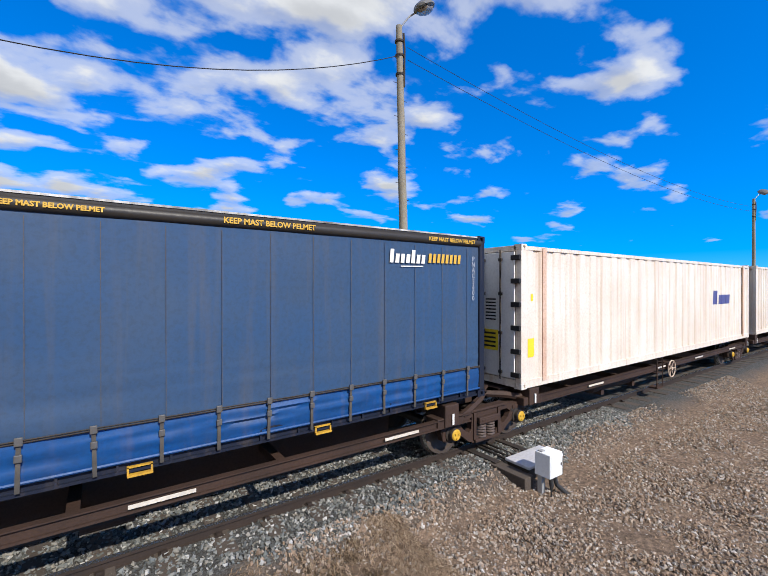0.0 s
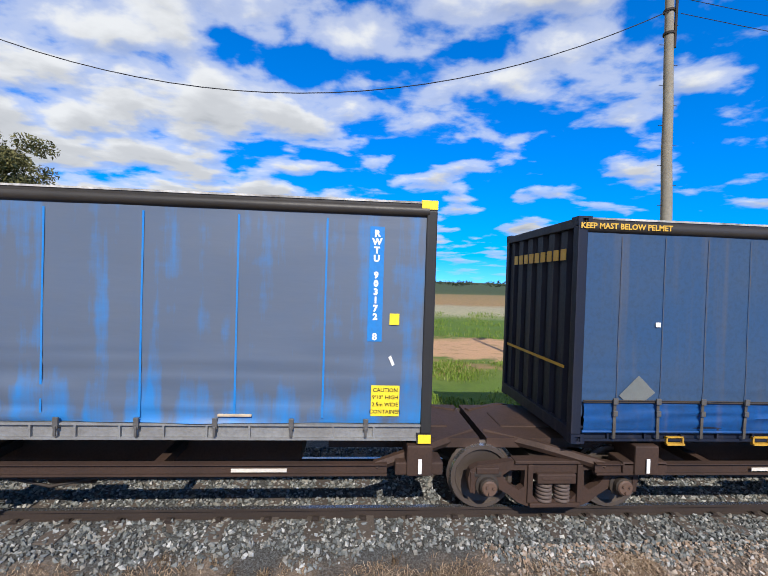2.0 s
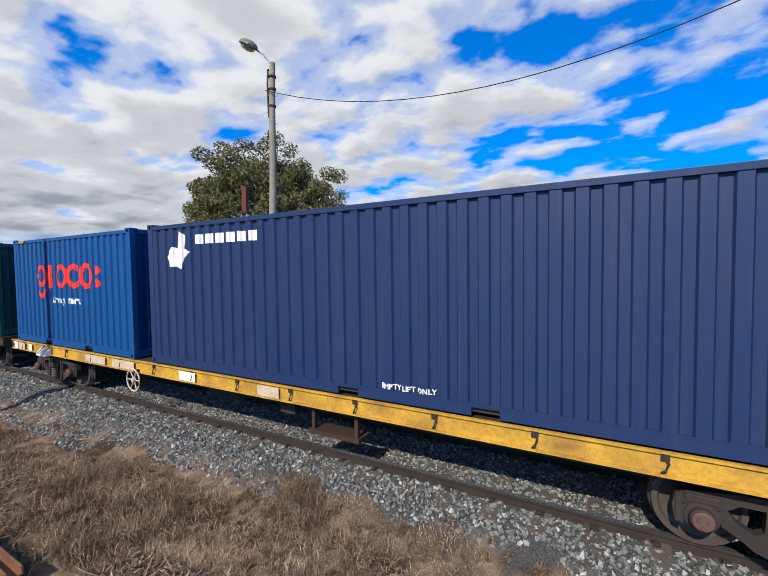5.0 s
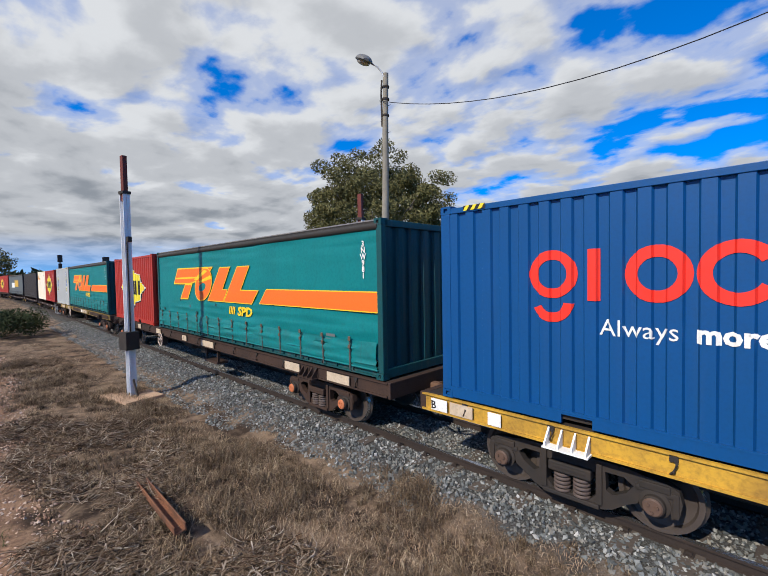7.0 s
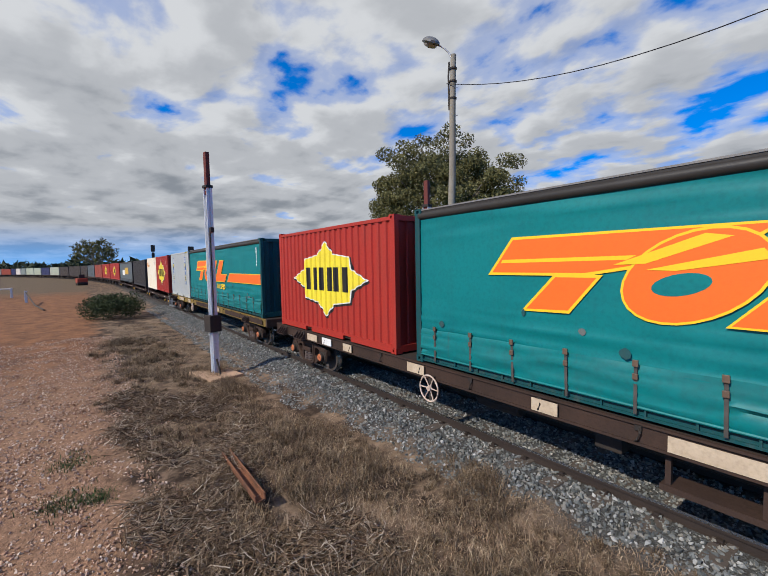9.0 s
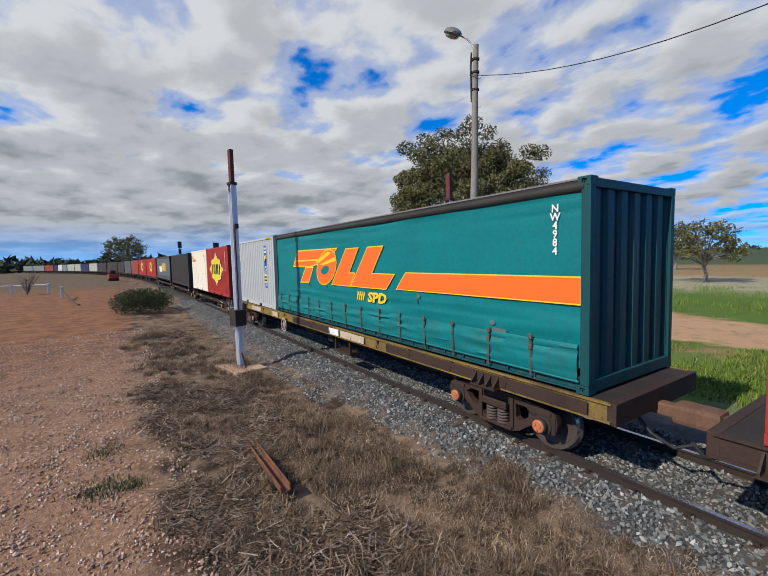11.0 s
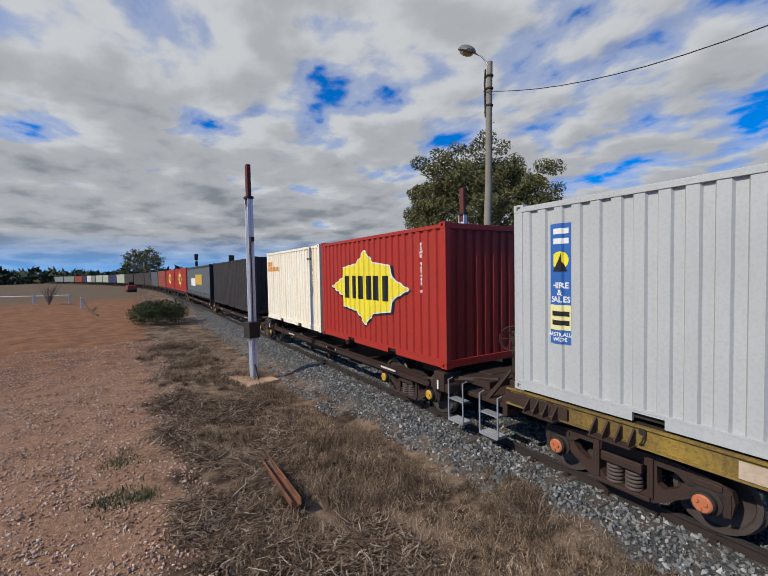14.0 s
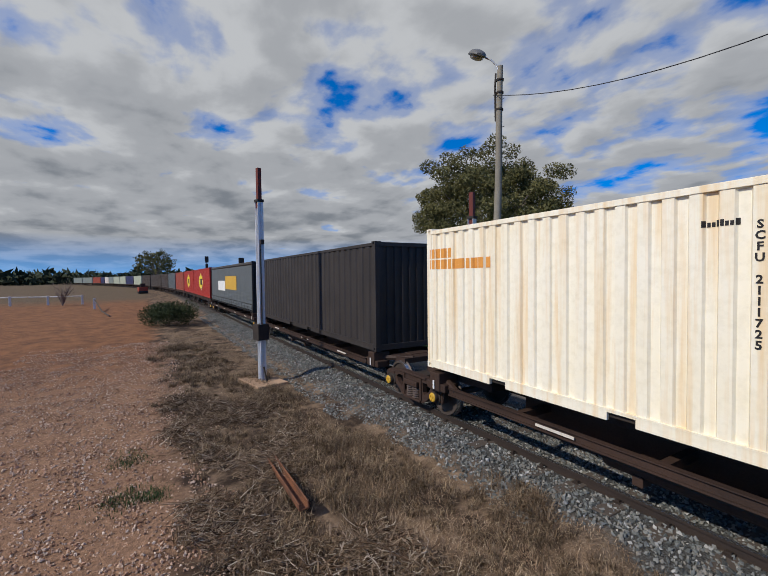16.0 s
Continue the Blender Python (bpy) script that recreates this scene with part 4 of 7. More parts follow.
def curtain_box(label, u0, u1, cloth, frame_mat, z, end_mat, top=BOX_H, straps=True, strap_mat=surf("grimy_buckle", (0.10, 0.095, 0.09), (0.20, 0.19, 0.18), 0.5, 0.5, 0.4, 4), skirt=None, cloth_low=0.34, rail_mat=None, gap=0.85, skirt_top=0.45, fold=1.0):
    """A curtain-sided container: steel frame, tarpaulin sides held by buckled straps, a pelmet under the roof."""
    c, L = (u0 + u1) / 2, u1 - u0
    h = L / 2
    t = tagged(new("curtain_container"), label, "container", "containers on the train")
    pel = surf("black_pelmet_tube", (0.026, 0.023, 0.020), (0.06, 0.052, 0.045), 0.5, 0.45)
    for s in (-1, 1):
        # the tarpaulin, with soft folds that deepen below
        bm = bmesh.new()
        nx, nz = max(8, int(L * 9)), 36
        grid = []
        for j in range(nz + 1):
            f = j / nz
            zz = cloth_low + (top - 0.2 - cloth_low) * f
            row = []
            for i in range(nx + 1):
                x = -h + 0.13 + (L - 0.26) * i / nx
                low = fold * max(0.0, 1 - f * 2.3)
                d = 0.012 * noise.noise((x * 0.9 + c, f * 3, s)) + 0.055 * low * noise.noise((x * 0.45, f * 30, s + 5)) + 0.022 * (fold if fold > 1 else 0.2) * max(0.0, 3.4 * f - 2.4) * noise.noise((x * 0.5, f * 44, s + 8)) + 0.010 * low * math.sin(x * 2 * math.pi / 1.0)
                row.append(bm.verts.new((x, s * (HALF - 0.035 + d), zz)))
            grid.append(row)
        for j in range(nz):
            for i in range(nx):
                q = (grid[j][i], grid[j][i + 1], grid[j + 1][i + 1], grid[j + 1][i])
                bm.faces.new(q if s < 0 else q[::-1])
        smooth(part("curtain", bm, cloth, t, "taut weathered tarpaulin"), 1.2)
        bm = bmesh.new()
        tube(bm, [(-h + 0.1, s * (HALF - 0.06), top - 0.13), (h - 0.1, s * (HALF - 0.06), top - 0.13)], 0.075, 12)
        block(bm, -h + 0.1, h - 0.1, *sorted((s * (HALF - 0.16), s * (HALF - 0.02))), top - 0.09, top - 0.035)
        smooth(part("pelmet", bm, pel, t))
        ys = sorted((s * (HALF - 0.10), s * (HALF - 0.012)))
        bm = blocks((-h + 0.1, h - 0.1, *ys, 0.03, 0.06), (-h + 0.1, h - 0.1, *ys, 0.20, 0.225),
                    (-h + 0.1, h - 0.1, *sorted((s * (HALF - 0.07), s * (HALF - 0.05))), 0.06, 0.2))
        x = -h + 0.5
        while x < h - 0.4:
            block(bm, x - 0.012, x + 0.012, *ys, 0.06, 0.2)
            x += 0.5
        part("bottom_rail", bm, rail_mat or frame_mat, t)
        if skirt is not None:
            bm = bmesh.new()
            nx = int(L * 9)
            grid = []
            for j in range(11):
                zz = 0.15 + (skirt_top - 0.15) * j / 10
                grid.append([bm.verts.new((-h + 0.16 + (L - 0.32) * i / nx,
                                           s * (HALF - 0.016 + 0.042 * min(1.3, fold + 0.3) * (0.5 + 0.9 * noise.noise((i * 0.10, j * 1.1 + c, s))) * (0.4 + math.sin(3.14 * j / 10)) + 0.006 * math.sin(i * 0.7)),
                                           zz + 0.02 * noise.noise((i * 0.13, s, 2)))) for i in range(nx + 1)])
            for j in range(10):
                for i in range(nx):
                    q = (grid[j][i], grid[j][i + 1], grid[j + 1][i + 1], grid[j + 1][i])
                    bm.faces.new(q if s < 0 else q[::-1])
            smooth(part("skirt", bm, skirt, t, "creased tarpaulin skirt"), 1.2)
            bm = bmesh.new()
            for zz in (skirt_top + 0.02, skirt_top - 0.0) if fold <= 1 else ():
                tube(bm, [(-h + 0.14 + (L - 0.28) * k / 20, s * (HALF + 0.012), zz + 0.008 * noise.noise((k, zz * 9, c))) for k in range(21)], 0.009, 5)
            if fold <= 1:
                part("tension_cord", bm, M_DARK, t)
            bm = bmesh.new()
            tube(bm, [(-h + 0.14, s * (HALF - 0.0), 0.16), (h - 0.14, s * (HALF - 0.0), 0.16)], 0.018, 6)
            part("tension_bar", bm, skirt, t)
    if straps:
        strap = buckle = None
        x = -h + 0.55
        while x < h - 0.4:
            if strap is None:
                bm = blocks((-0.019, 0.019, -HALF - 0.034, -HALF - 0.028, 0.08, skirt_top + 0.04))
                strap = part("strap", bm, surf("grimy_webbing", (0.045, 0.042, 0.038), (0.13, 0.115, 0.10), 0.6, 0.9, 0, 5), t)
                bm = blocks((-0.032, 0.032, -HALF - 0.055, -HALF - 0.03, skirt_top - 0.02, skirt_top + 0.06), (-0.03, 0.03, -HALF - 0.055, -HALF - 0.03, skirt_top - 0.17, skirt_top - 0.10), bevel=0.006)
                buckle = part("buckle", bm, strap_mat, strap)
                strap.matrix_local = pose(x, 0, 0)
            else:
                st = reuse("strap", strap.data, t, pose(x, 0, 0, 0, random.uniform(-2, 2), 0))
                reuse("buckle", buckle.data, st)
            x += gap
    else:
        hook = None
        x = -h + 0.6
        while x < h - 0.4:
            if hook is None:
                bm = blocks((-0.03, 0.03, -HALF - 0.02, -HALF + 0.01, 0.17, 0.30), (-0.015, 0.015, -HALF - 0.03, -HALF - 0.005, 0.08, 0.2), bevel=0.005)
                hook = part("tarp_hook", bm, strap_mat, t)
                hook.matrix_local = pose(x, 0, 0)
            else:
                reuse("tarp_hook", hook.data, t, pose(x, 0, 0))
            x += 0.9
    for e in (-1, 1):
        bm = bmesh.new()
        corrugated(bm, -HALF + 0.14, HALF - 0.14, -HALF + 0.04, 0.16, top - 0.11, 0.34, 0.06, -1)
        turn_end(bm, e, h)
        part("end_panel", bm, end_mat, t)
        for s in (-1, 1):
            ys = sorted((s * HALF, s * (HALF - 0.12)))
            part("corner_post", blocks((*sorted((e * h, e * (h - 0.13))), *ys, 0.118, top - 0.118), bevel=0.015), frame_mat, t)
        xs = sorted((e * h, e * (h - 0.08)))
        part("end_sill", blocks((*xs, -HALF + 0.1, HALF - 0.1, 0.02, 0.19), bevel=0.01), frame_mat, t)
        part("end_header", blocks((*xs, -HALF + 0.1, HALF - 0.1, top - 0.14, top - 0.02), bevel=0.01), frame_mat, t)
    part("roof", blocks((-h + 0.06, h - 0.06, -HALF + 0.05, HALF - 0.05, top - 0.055, top - 0.03)), surf("dull_roof_sheet", (0.22, 0.22, 0.22), (0.12, 0.115, 0.11), 0.5, 0.6), t)
    bm = bmesh.new()
    for s in (-1, 1):
        block(bm, -h + 0.15, h - 0.15, *sorted((s * (HALF - 0.05), s * (HALF - 0.01))), top - 0.036, top - 0.012)
    part("roof_edge", bm, surf("dusty_roof_edge", (0.20, 0.19, 0.18), (0.09, 0.085, 0.08), 0.5, 0.6) if straps and gap > 0.7 else surf("chipped_white_edge", (0.62, 0.60, 0.56), (0.04, 0.037, 0.034), 1.0, 0.6, 0, 1.4, 10), t)
    part("floor", blocks((-h + 0.08, h - 0.08, -HALF + 0.08, HALF - 0.08, 0.06, 0.13)), M_DARK, t)
    castings(t, h, top, frame_mat)
    MOVERS.append((t, c, z))
    return t, c, h

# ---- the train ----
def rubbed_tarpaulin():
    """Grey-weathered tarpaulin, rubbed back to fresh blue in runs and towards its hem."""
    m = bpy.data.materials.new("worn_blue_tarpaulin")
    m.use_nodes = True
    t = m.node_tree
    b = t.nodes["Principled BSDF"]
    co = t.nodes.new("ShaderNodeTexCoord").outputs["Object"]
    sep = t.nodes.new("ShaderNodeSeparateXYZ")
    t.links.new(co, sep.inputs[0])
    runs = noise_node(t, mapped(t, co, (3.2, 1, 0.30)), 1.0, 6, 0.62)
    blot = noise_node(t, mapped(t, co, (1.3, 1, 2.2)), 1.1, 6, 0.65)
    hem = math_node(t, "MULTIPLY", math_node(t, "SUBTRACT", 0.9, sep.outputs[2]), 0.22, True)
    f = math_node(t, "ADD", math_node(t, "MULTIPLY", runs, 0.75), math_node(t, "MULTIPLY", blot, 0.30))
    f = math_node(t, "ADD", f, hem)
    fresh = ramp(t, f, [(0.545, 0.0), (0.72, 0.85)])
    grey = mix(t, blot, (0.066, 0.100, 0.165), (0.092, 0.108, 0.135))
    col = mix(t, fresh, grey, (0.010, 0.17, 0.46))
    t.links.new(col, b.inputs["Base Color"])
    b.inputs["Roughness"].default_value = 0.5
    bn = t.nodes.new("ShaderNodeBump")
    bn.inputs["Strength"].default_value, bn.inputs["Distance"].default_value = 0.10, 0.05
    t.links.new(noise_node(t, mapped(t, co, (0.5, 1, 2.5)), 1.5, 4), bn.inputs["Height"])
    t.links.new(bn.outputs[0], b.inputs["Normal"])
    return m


C_PN = surf("faded_blue_tarpaulin", (0.024, 0.064, 0.142), (0.042, 0.068, 0.112), 0.8, 0.55, 0, 0.9, 16, 0.4, (0.095, 0.088, 0.085), 0.05)
C_PNLOW = surf("bright_blue_tarpaulin", (0.004, 0.058, 0.20), (0.015, 0.035, 0.08), 0.5, 0.5, 0, 2.0, 18, 0.2, bump=0.05)
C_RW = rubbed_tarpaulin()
C_TEALBOX = surf("teal_tarpaulin", (0.0, 0.17, 0.17), (0.0, 0.115, 0.125), 0.5, 0.5, 0, 0.8, 18, 0.15, (0.02, 0.08, 0.08), 0.05)
C_TEALLOW = surf("grimy_teal_tarpaulin", (0.0, 0.165, 0.165), (0.02, 0.10, 0.10), 0.5, 0.5, 0, 2.6, 14, 0.6, (0.060, 0.060, 0.054), 0.05, run_at=0.60)
C_NAVY = surf("navy_container_paint", (0.010, 0.027, 0.086), (0.020, 0.034, 0.078), 0.35, 0.5, 0, 1.2, 24, 0.2, (0.07, 0.07, 0.10), 0.08)
C_BLUE = surf("blue_container_paint", (0.002, 0.062, 0.20), (0.004, 0.05, 0.145), 0.35, 0.42, 0, 1.0, 24, 0.12, (0.05, 0.09, 0.17), 0.06)
C_RED = surf("red_container_paint", (0.38, 0.030, 0.020), (0.27, 0.034, 0.022), 0.5, 0.5, 0, 1.2, 22, 0.3, (0.17, 0.06, 0.04), 0.08)
C_GREY = surf("pale_grey_container_paint", (0.44, 0.45, 0.425), (0.35, 0.355, 0.335), 0.4, 0.5, 0, 1.0, 24, 0.2, (0.36, 0.33, 0.29), 0.08)
C_CREAM = surf("rust_stained_cream_paint", (0.84, 0.79, 0.65), (0.80, 0.68, 0.42), 0.35, 0.5, 0, 0.7, 9, 0.6, (0.70, 0.44, 0.15), 0.02, run_at=0.47)
C_REEFER = surf("stained_white_reefer_paint", (0.70, 0.655, 0.58), (0.58, 0.46, 0.36), 0.6, 0.5, 0, 0.7, 24, 0.5, (0.42, 0.25, 0.14), 0.04, run_at=0.50)
C_BLACK = surf("charcoal_container_paint", (0.030, 0.026, 0.024), (0.055, 0.046, 0.040), 0.5, 0.55, 0, 1.0, 22, 0.3, (0.09, 0.075, 0.065), 0.06)
C_CHAR = surf("slate_tarpaulin", (0.10, 0.115, 0.12), (0.07, 0.08, 0.08), 0.4, 0.55, 0, 1.0, 22, 0.2)
# dark grey for ends and frames, deepened to carry the shade on end faces
C_ENDK = surf("grey_end_paint_with_shade", (0.018, 0.018, 0.019), (0.036, 0.034, 0.032), 0.5, 0.55, 0, 1.2, 22, 0.25, (0.08, 0.07, 0.06))
# navy of ends and frames, with the shade of the end faces in its colour
C_ENDN = surf("navy_end_paint_with_shade", (0.007, 0.011, 0.026), (0.016, 0.018, 0.024), 0.5, 0.55, 0, 1.2, 22, 0.2)
# teal of ends and frames; its base colour includes the end faces' shade
C_ENDT = surf("teal_end_paint_with_shade", (0.004, 0.065, 0.07), (0.02, 0.045, 0.045), 0.5, 0.5, 0, 1.2, 22, 0.3)
P_YEL = surf("yellow_sign_paint", (0.75, 0.58, 0.03), (0.6, 0.45, 0.04), 0.3, 0.5)
P_AMB = surf("amber_lettering_paint", (0.60, 0.36, 0.05), (0.45, 0.25, 0.04), 0.4, 0.5)
P_BLK = surf("black_sign_paint", (0.015, 0.015, 0.015), None, 0.2, 0.5)
P_ORG = surf("orange_logo_paint", (0.85, 0.145, 0.02), (0.75, 0.12, 0.02), 0.2, 0.45)
P_LOGOY = surf("yellow_logo_paint", (0.85, 0.52, 0.02), None, 0.15, 0.45)
P_RED = surf("red_logo_paint", (0.80, 0.035, 0.02), None, 0.15, 0.4)
P_LEMON = surf("lemon_logo_paint", (0.80, 0.66, 0.04), (0.55, 0.4, 0.05), 0.3, 0.5, 0, 2.0)
P_BLUE = surf("blue_sign_paint", (0.03, 0.12, 0.36), (0.05, 0.13, 0.33), 0.3, 0.5)
P_PALE = surf("pale_panel_paint", (0.54, 0.43, 0.30), (0.30, 0.21, 0.14), 0.5, 0.6, 0, 4)
P_BLUESTRIPE = surf("fresh_blue_tarpaulin", (0.010, 0.17, 0.48), (0.05, 0.19, 0.42), 0.5, 0.5, 0, 2)
M_BUCKLE = surf("rusty_buckle", (0.16, 0.10, 0.065), (0.07, 0.05, 0.04), 0.5, 0.6, 0.3, 3)
FACE = -HALF - 0.006
CLOTH = -HALF + 0.0215


def singles(name, bm, material, parent, label=""):
    """Each separate bar of a bmesh as a part of its own."""
    left, ob = set(bm.verts), None
    while left:
        grow, group = [left.pop()], []
        while grow:
            v = grow.pop()
            group.append(v)
            for e in v.link_edges:
                o = e.other_vert(v)
                if o in left:
                    left.remove(o)
                    grow.append(o)
        one = bmesh.new()
        twin = {v: one.verts.new(v.co) for v in group}
        for f in {f for v in group for f in v.link_faces}:
            one.faces.new([twin[v] for v in f.verts])
        ob = part(name[:-1], one, material, parent, label)
    bm.free()
    return ob


def on_face(t, name, bm, material, label=""):
    """A painted mark; on a corrugated box it follows the folds of the sheet."""
    if t.name in WRAP and len(bm.verts):
        x0, p, depth, n = WRAP[t.name]
        lo, hi = min(v.co.x for v in bm.verts), max(v.co.x for v in bm.verts)
        cuts = [x0 + (k + f) * p for k in range(n) for f in (0.0, 0.46, 0.54, 0.92)]
        for x in cuts:
            if lo < x < hi:
                bmesh.ops.bisect_plane(bm, geom=bm.verts[:] + bm.edges[:] + bm.faces[:], plane_co=(x, 0, 0), plane_no=(1, 0, 0), dist=1e-5)
        for v in bm.verts:
            f = ((v.co.x - x0) / p) % 1.0
            d = 0.0 if f < 0.46 else ((f - 0.46) / 0.08 if f < 0.54 else (1.0 if f < 0.92 else (1 - f) / 0.08))
            if 0.17 < v.co.z < BOX_H - 0.115 and x0 < v.co.x < -x0:
                v.co.y = -(HALF - 0.012) + d * depth + (v.co.y - FACE) - 0.004
    return singles(name, bm, material, t, label) if name.endswith("_bars") else part(name, bm, material, t, label)


# skeletal set with the white, blue and worn blue containers
well_wagon("brown skeletal container wagon under a white container", 22.3, 37.6, [], "y", roll=False)
steel_box("white refrigerated container with yellow stencils", 22.7, 37.3, C_REEFER, 1.0, pitch=0.36)
well_wagon("brown skeletal container wagon under a white reefer", 6.7, 22.0, [20.95], "y", wheel_at=14.0, seat=0.98, inset=(0.75, 0.6))
t, c, h = steel_box("rust-stained white refrigerated container on a skeletal wagon", 7.05, 21.68, C_REEFER, 0.98, pitch=0.50, pockets=False, depth=0.028)
REEFERBOX = (t, c, h)
well_wagon("brown skeletal container wagon under a faded blue curtain container", -9.0, 6.4, [6.24], "y", inset=(1.4, 1.25))
t, c, h = curtain_box("faded blue curtain-sided container with strapped skirt", -8.62, 5.98, C_PN, C_ENDN, 1.04, C_ENDN, skirt=C_PNLOW, gap=0.59, skirt_top=0.54, fold=0.5)
PNBOX = (t, c, h)
well_wagon("brown skeletal container wagon under a worn blue curtain container", -22.75, -10.2, [(-8.72, "b"), -22.55], "y", wheel_at=-15.83, ends=(True, False))
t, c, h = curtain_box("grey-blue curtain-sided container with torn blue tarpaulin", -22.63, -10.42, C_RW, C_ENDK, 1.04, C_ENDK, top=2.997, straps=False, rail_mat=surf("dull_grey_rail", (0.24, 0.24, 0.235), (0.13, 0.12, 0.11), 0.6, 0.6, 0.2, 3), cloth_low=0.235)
RWBOX = (t, c, h)

# yellow flat wagon with the navy and bright blue containers
flat_wagon("yellow flat container wagon with white end boards", -44.5, -24.75, [-27.1, -42.25], M_YELLOW, "b", wheel_at=-37.9, brackets=(-27.1, -42.2), bracket_mat=M_WHITE,
           plates=[(-25.2, -24.9, M_WHITE), (-25.75, -25.3, P_PALE), (-44.3, -44.0, M_WHITE), (-43.95, -43.55, P_PALE), (-43.3, -43.1, M_WHITE), 
                   (-36.4, -35.9, M_WHITE), (-34.2, -33.7, P_PALE), (-38.9, -38.0, P_PALE), (-40.1, -39.2, P_PALE)])
# the end colour is the navy paint darkened to hold the end's shade
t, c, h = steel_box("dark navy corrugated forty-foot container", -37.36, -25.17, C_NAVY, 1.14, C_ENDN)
NAVY = (t, c, h)
t, c, h = steel_box("bright blue corrugated twenty-foot container with red lettering", -44.1, -38.04, C_BLUE, 1.14)
REDWORDBOX = (t, c, h)

# brown flat wagon: teal curtain container and a red one
flat_wagon("brown flat container wagon with pale panels", -64.85, -45.3, [-47.6, -62.9], M_BROWN, "o", wheel_at=-57.28, tag="brown", brackets=(-47.6, -62.9, -64.2),
           plates=[(-58.0, -57.5, P_PALE), (-60.5, -60.1, P_PALE), (-61.6, -61.1, M_WHITE), (-62.5, -61.9, P_PALE), (-55.2, -54.8, P_PALE), (-53.5, -52.6, P_PALE), (-48.6, -48.0, P_PALE), (-47.0, -46.3, P_PALE)])
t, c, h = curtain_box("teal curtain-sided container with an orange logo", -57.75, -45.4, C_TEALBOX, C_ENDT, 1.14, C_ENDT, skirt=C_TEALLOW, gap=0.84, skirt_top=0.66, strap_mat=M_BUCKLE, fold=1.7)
TEALBOX1 = (t, c, h)
t, c, h = steel_box("red corrugated twenty-foot container with a yellow star badge", -64.45, -58.39, C_RED, 1.14)
STARBOX1 = (t, c, h)

# yellow-brown flat wagon: teal curtain container and a pale grey one
flat_wagon("worn yellow and brown flat container wagon", -85.0, -65.9, [-67.93, -83.25], surf("worn_yellow_sill_paint", (0.30, 0.195, 0.035), (0.07, 0.045, 0.03), 0.95, 0.65, 0, 1.1, 26, 0.5, (0.05, 0.035, 0.025)), "o", wheel_at=-77.62, tag="brown", brackets=(-67.93, -83.25, -84.3), bracket_mat=M_BROWN,
           plates=[(-79.2, -78.5, P_PALE), (-76.9, -74.0, M_BROWN), (-74.0, -73.4, M_WHITE), (-73.3, -72.0, P_PALE), (-82.0, -80.6, P_PALE), (-71.0, -66.2, M_BROWN), (-84.9, -83.9, M_BROWN)])
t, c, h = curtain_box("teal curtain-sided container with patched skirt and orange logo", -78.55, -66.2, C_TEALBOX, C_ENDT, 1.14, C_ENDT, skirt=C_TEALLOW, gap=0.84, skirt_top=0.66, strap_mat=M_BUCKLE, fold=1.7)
TEALBOX2 = (t, c, h)
# pale grey box; its shaded ends are coloured near-black instead of pale grey
t, c, h = steel_box("pale grey corrugated twenty-foot container with blue banners", -84.85, -78.79, C_GREY, 1.14, C_ENDK)
BANNERBOX = (t, c, h)

# brown skeletal set: red, cream, then charcoal and slate
well_wagon("brown skeletal wagon with steps and a brake wheel", -98.95, -86.4, [-88.1, -99.7], "y", ends=(False, True))
wg = MOVERS[-1][0]
hw = handwheel(wg, 6.95, -0.25, 1.72, M_DARK)
hw.matrix_local = pose(6.95, -0.25, 1.72, 0, 0, 35)
hw["label"] = "dark brake handwheel on a stand"
part("brake_stand", blocks((6.80, 7.0, -0.12, 0.12, 0.75, 1.85), (6.72, 7.08, -0.2, 0.2, 0.78, 0.9), bevel=0.03), M_BROWN, wg)
steps(wg, 6.4, -1.22, 0.16, 0.95, 0.40)
t, c, h = steel_box("red corrugated container with a yellow star badge and rust", -92.6, -86.52, C_RED, 1.10)
STARBOX2 = (t, c, h)
t, c, h = steel_box("cream corrugated container streaked with rust", -98.85, -92.79, C_CREAM, 1.10)
SCF = (t, c, h)
well_wagon("brown skeletal wagon under a charcoal container", -113.6, -101.0, [-114.4], "y")
t, c, h = steel_box("charcoal corrugated container with a scuffed face", -113.3, -101.1, C_BLACK, 1.05, pitch=0.4)
BLACK = (t, c, h)
well_wagon("brown skeletal wagon under a slate curtain container", -131.6, -115.0, [-131.8], "y", roll=False)
t, c, h = curtain_box("slate grey curtain-sided container with an orange and white panel", -131.4, -115.2, C_CHAR, C_ENDK, 1.05, C_ENDK, skirt=C_CHAR)
SLATE = (t, c, h)

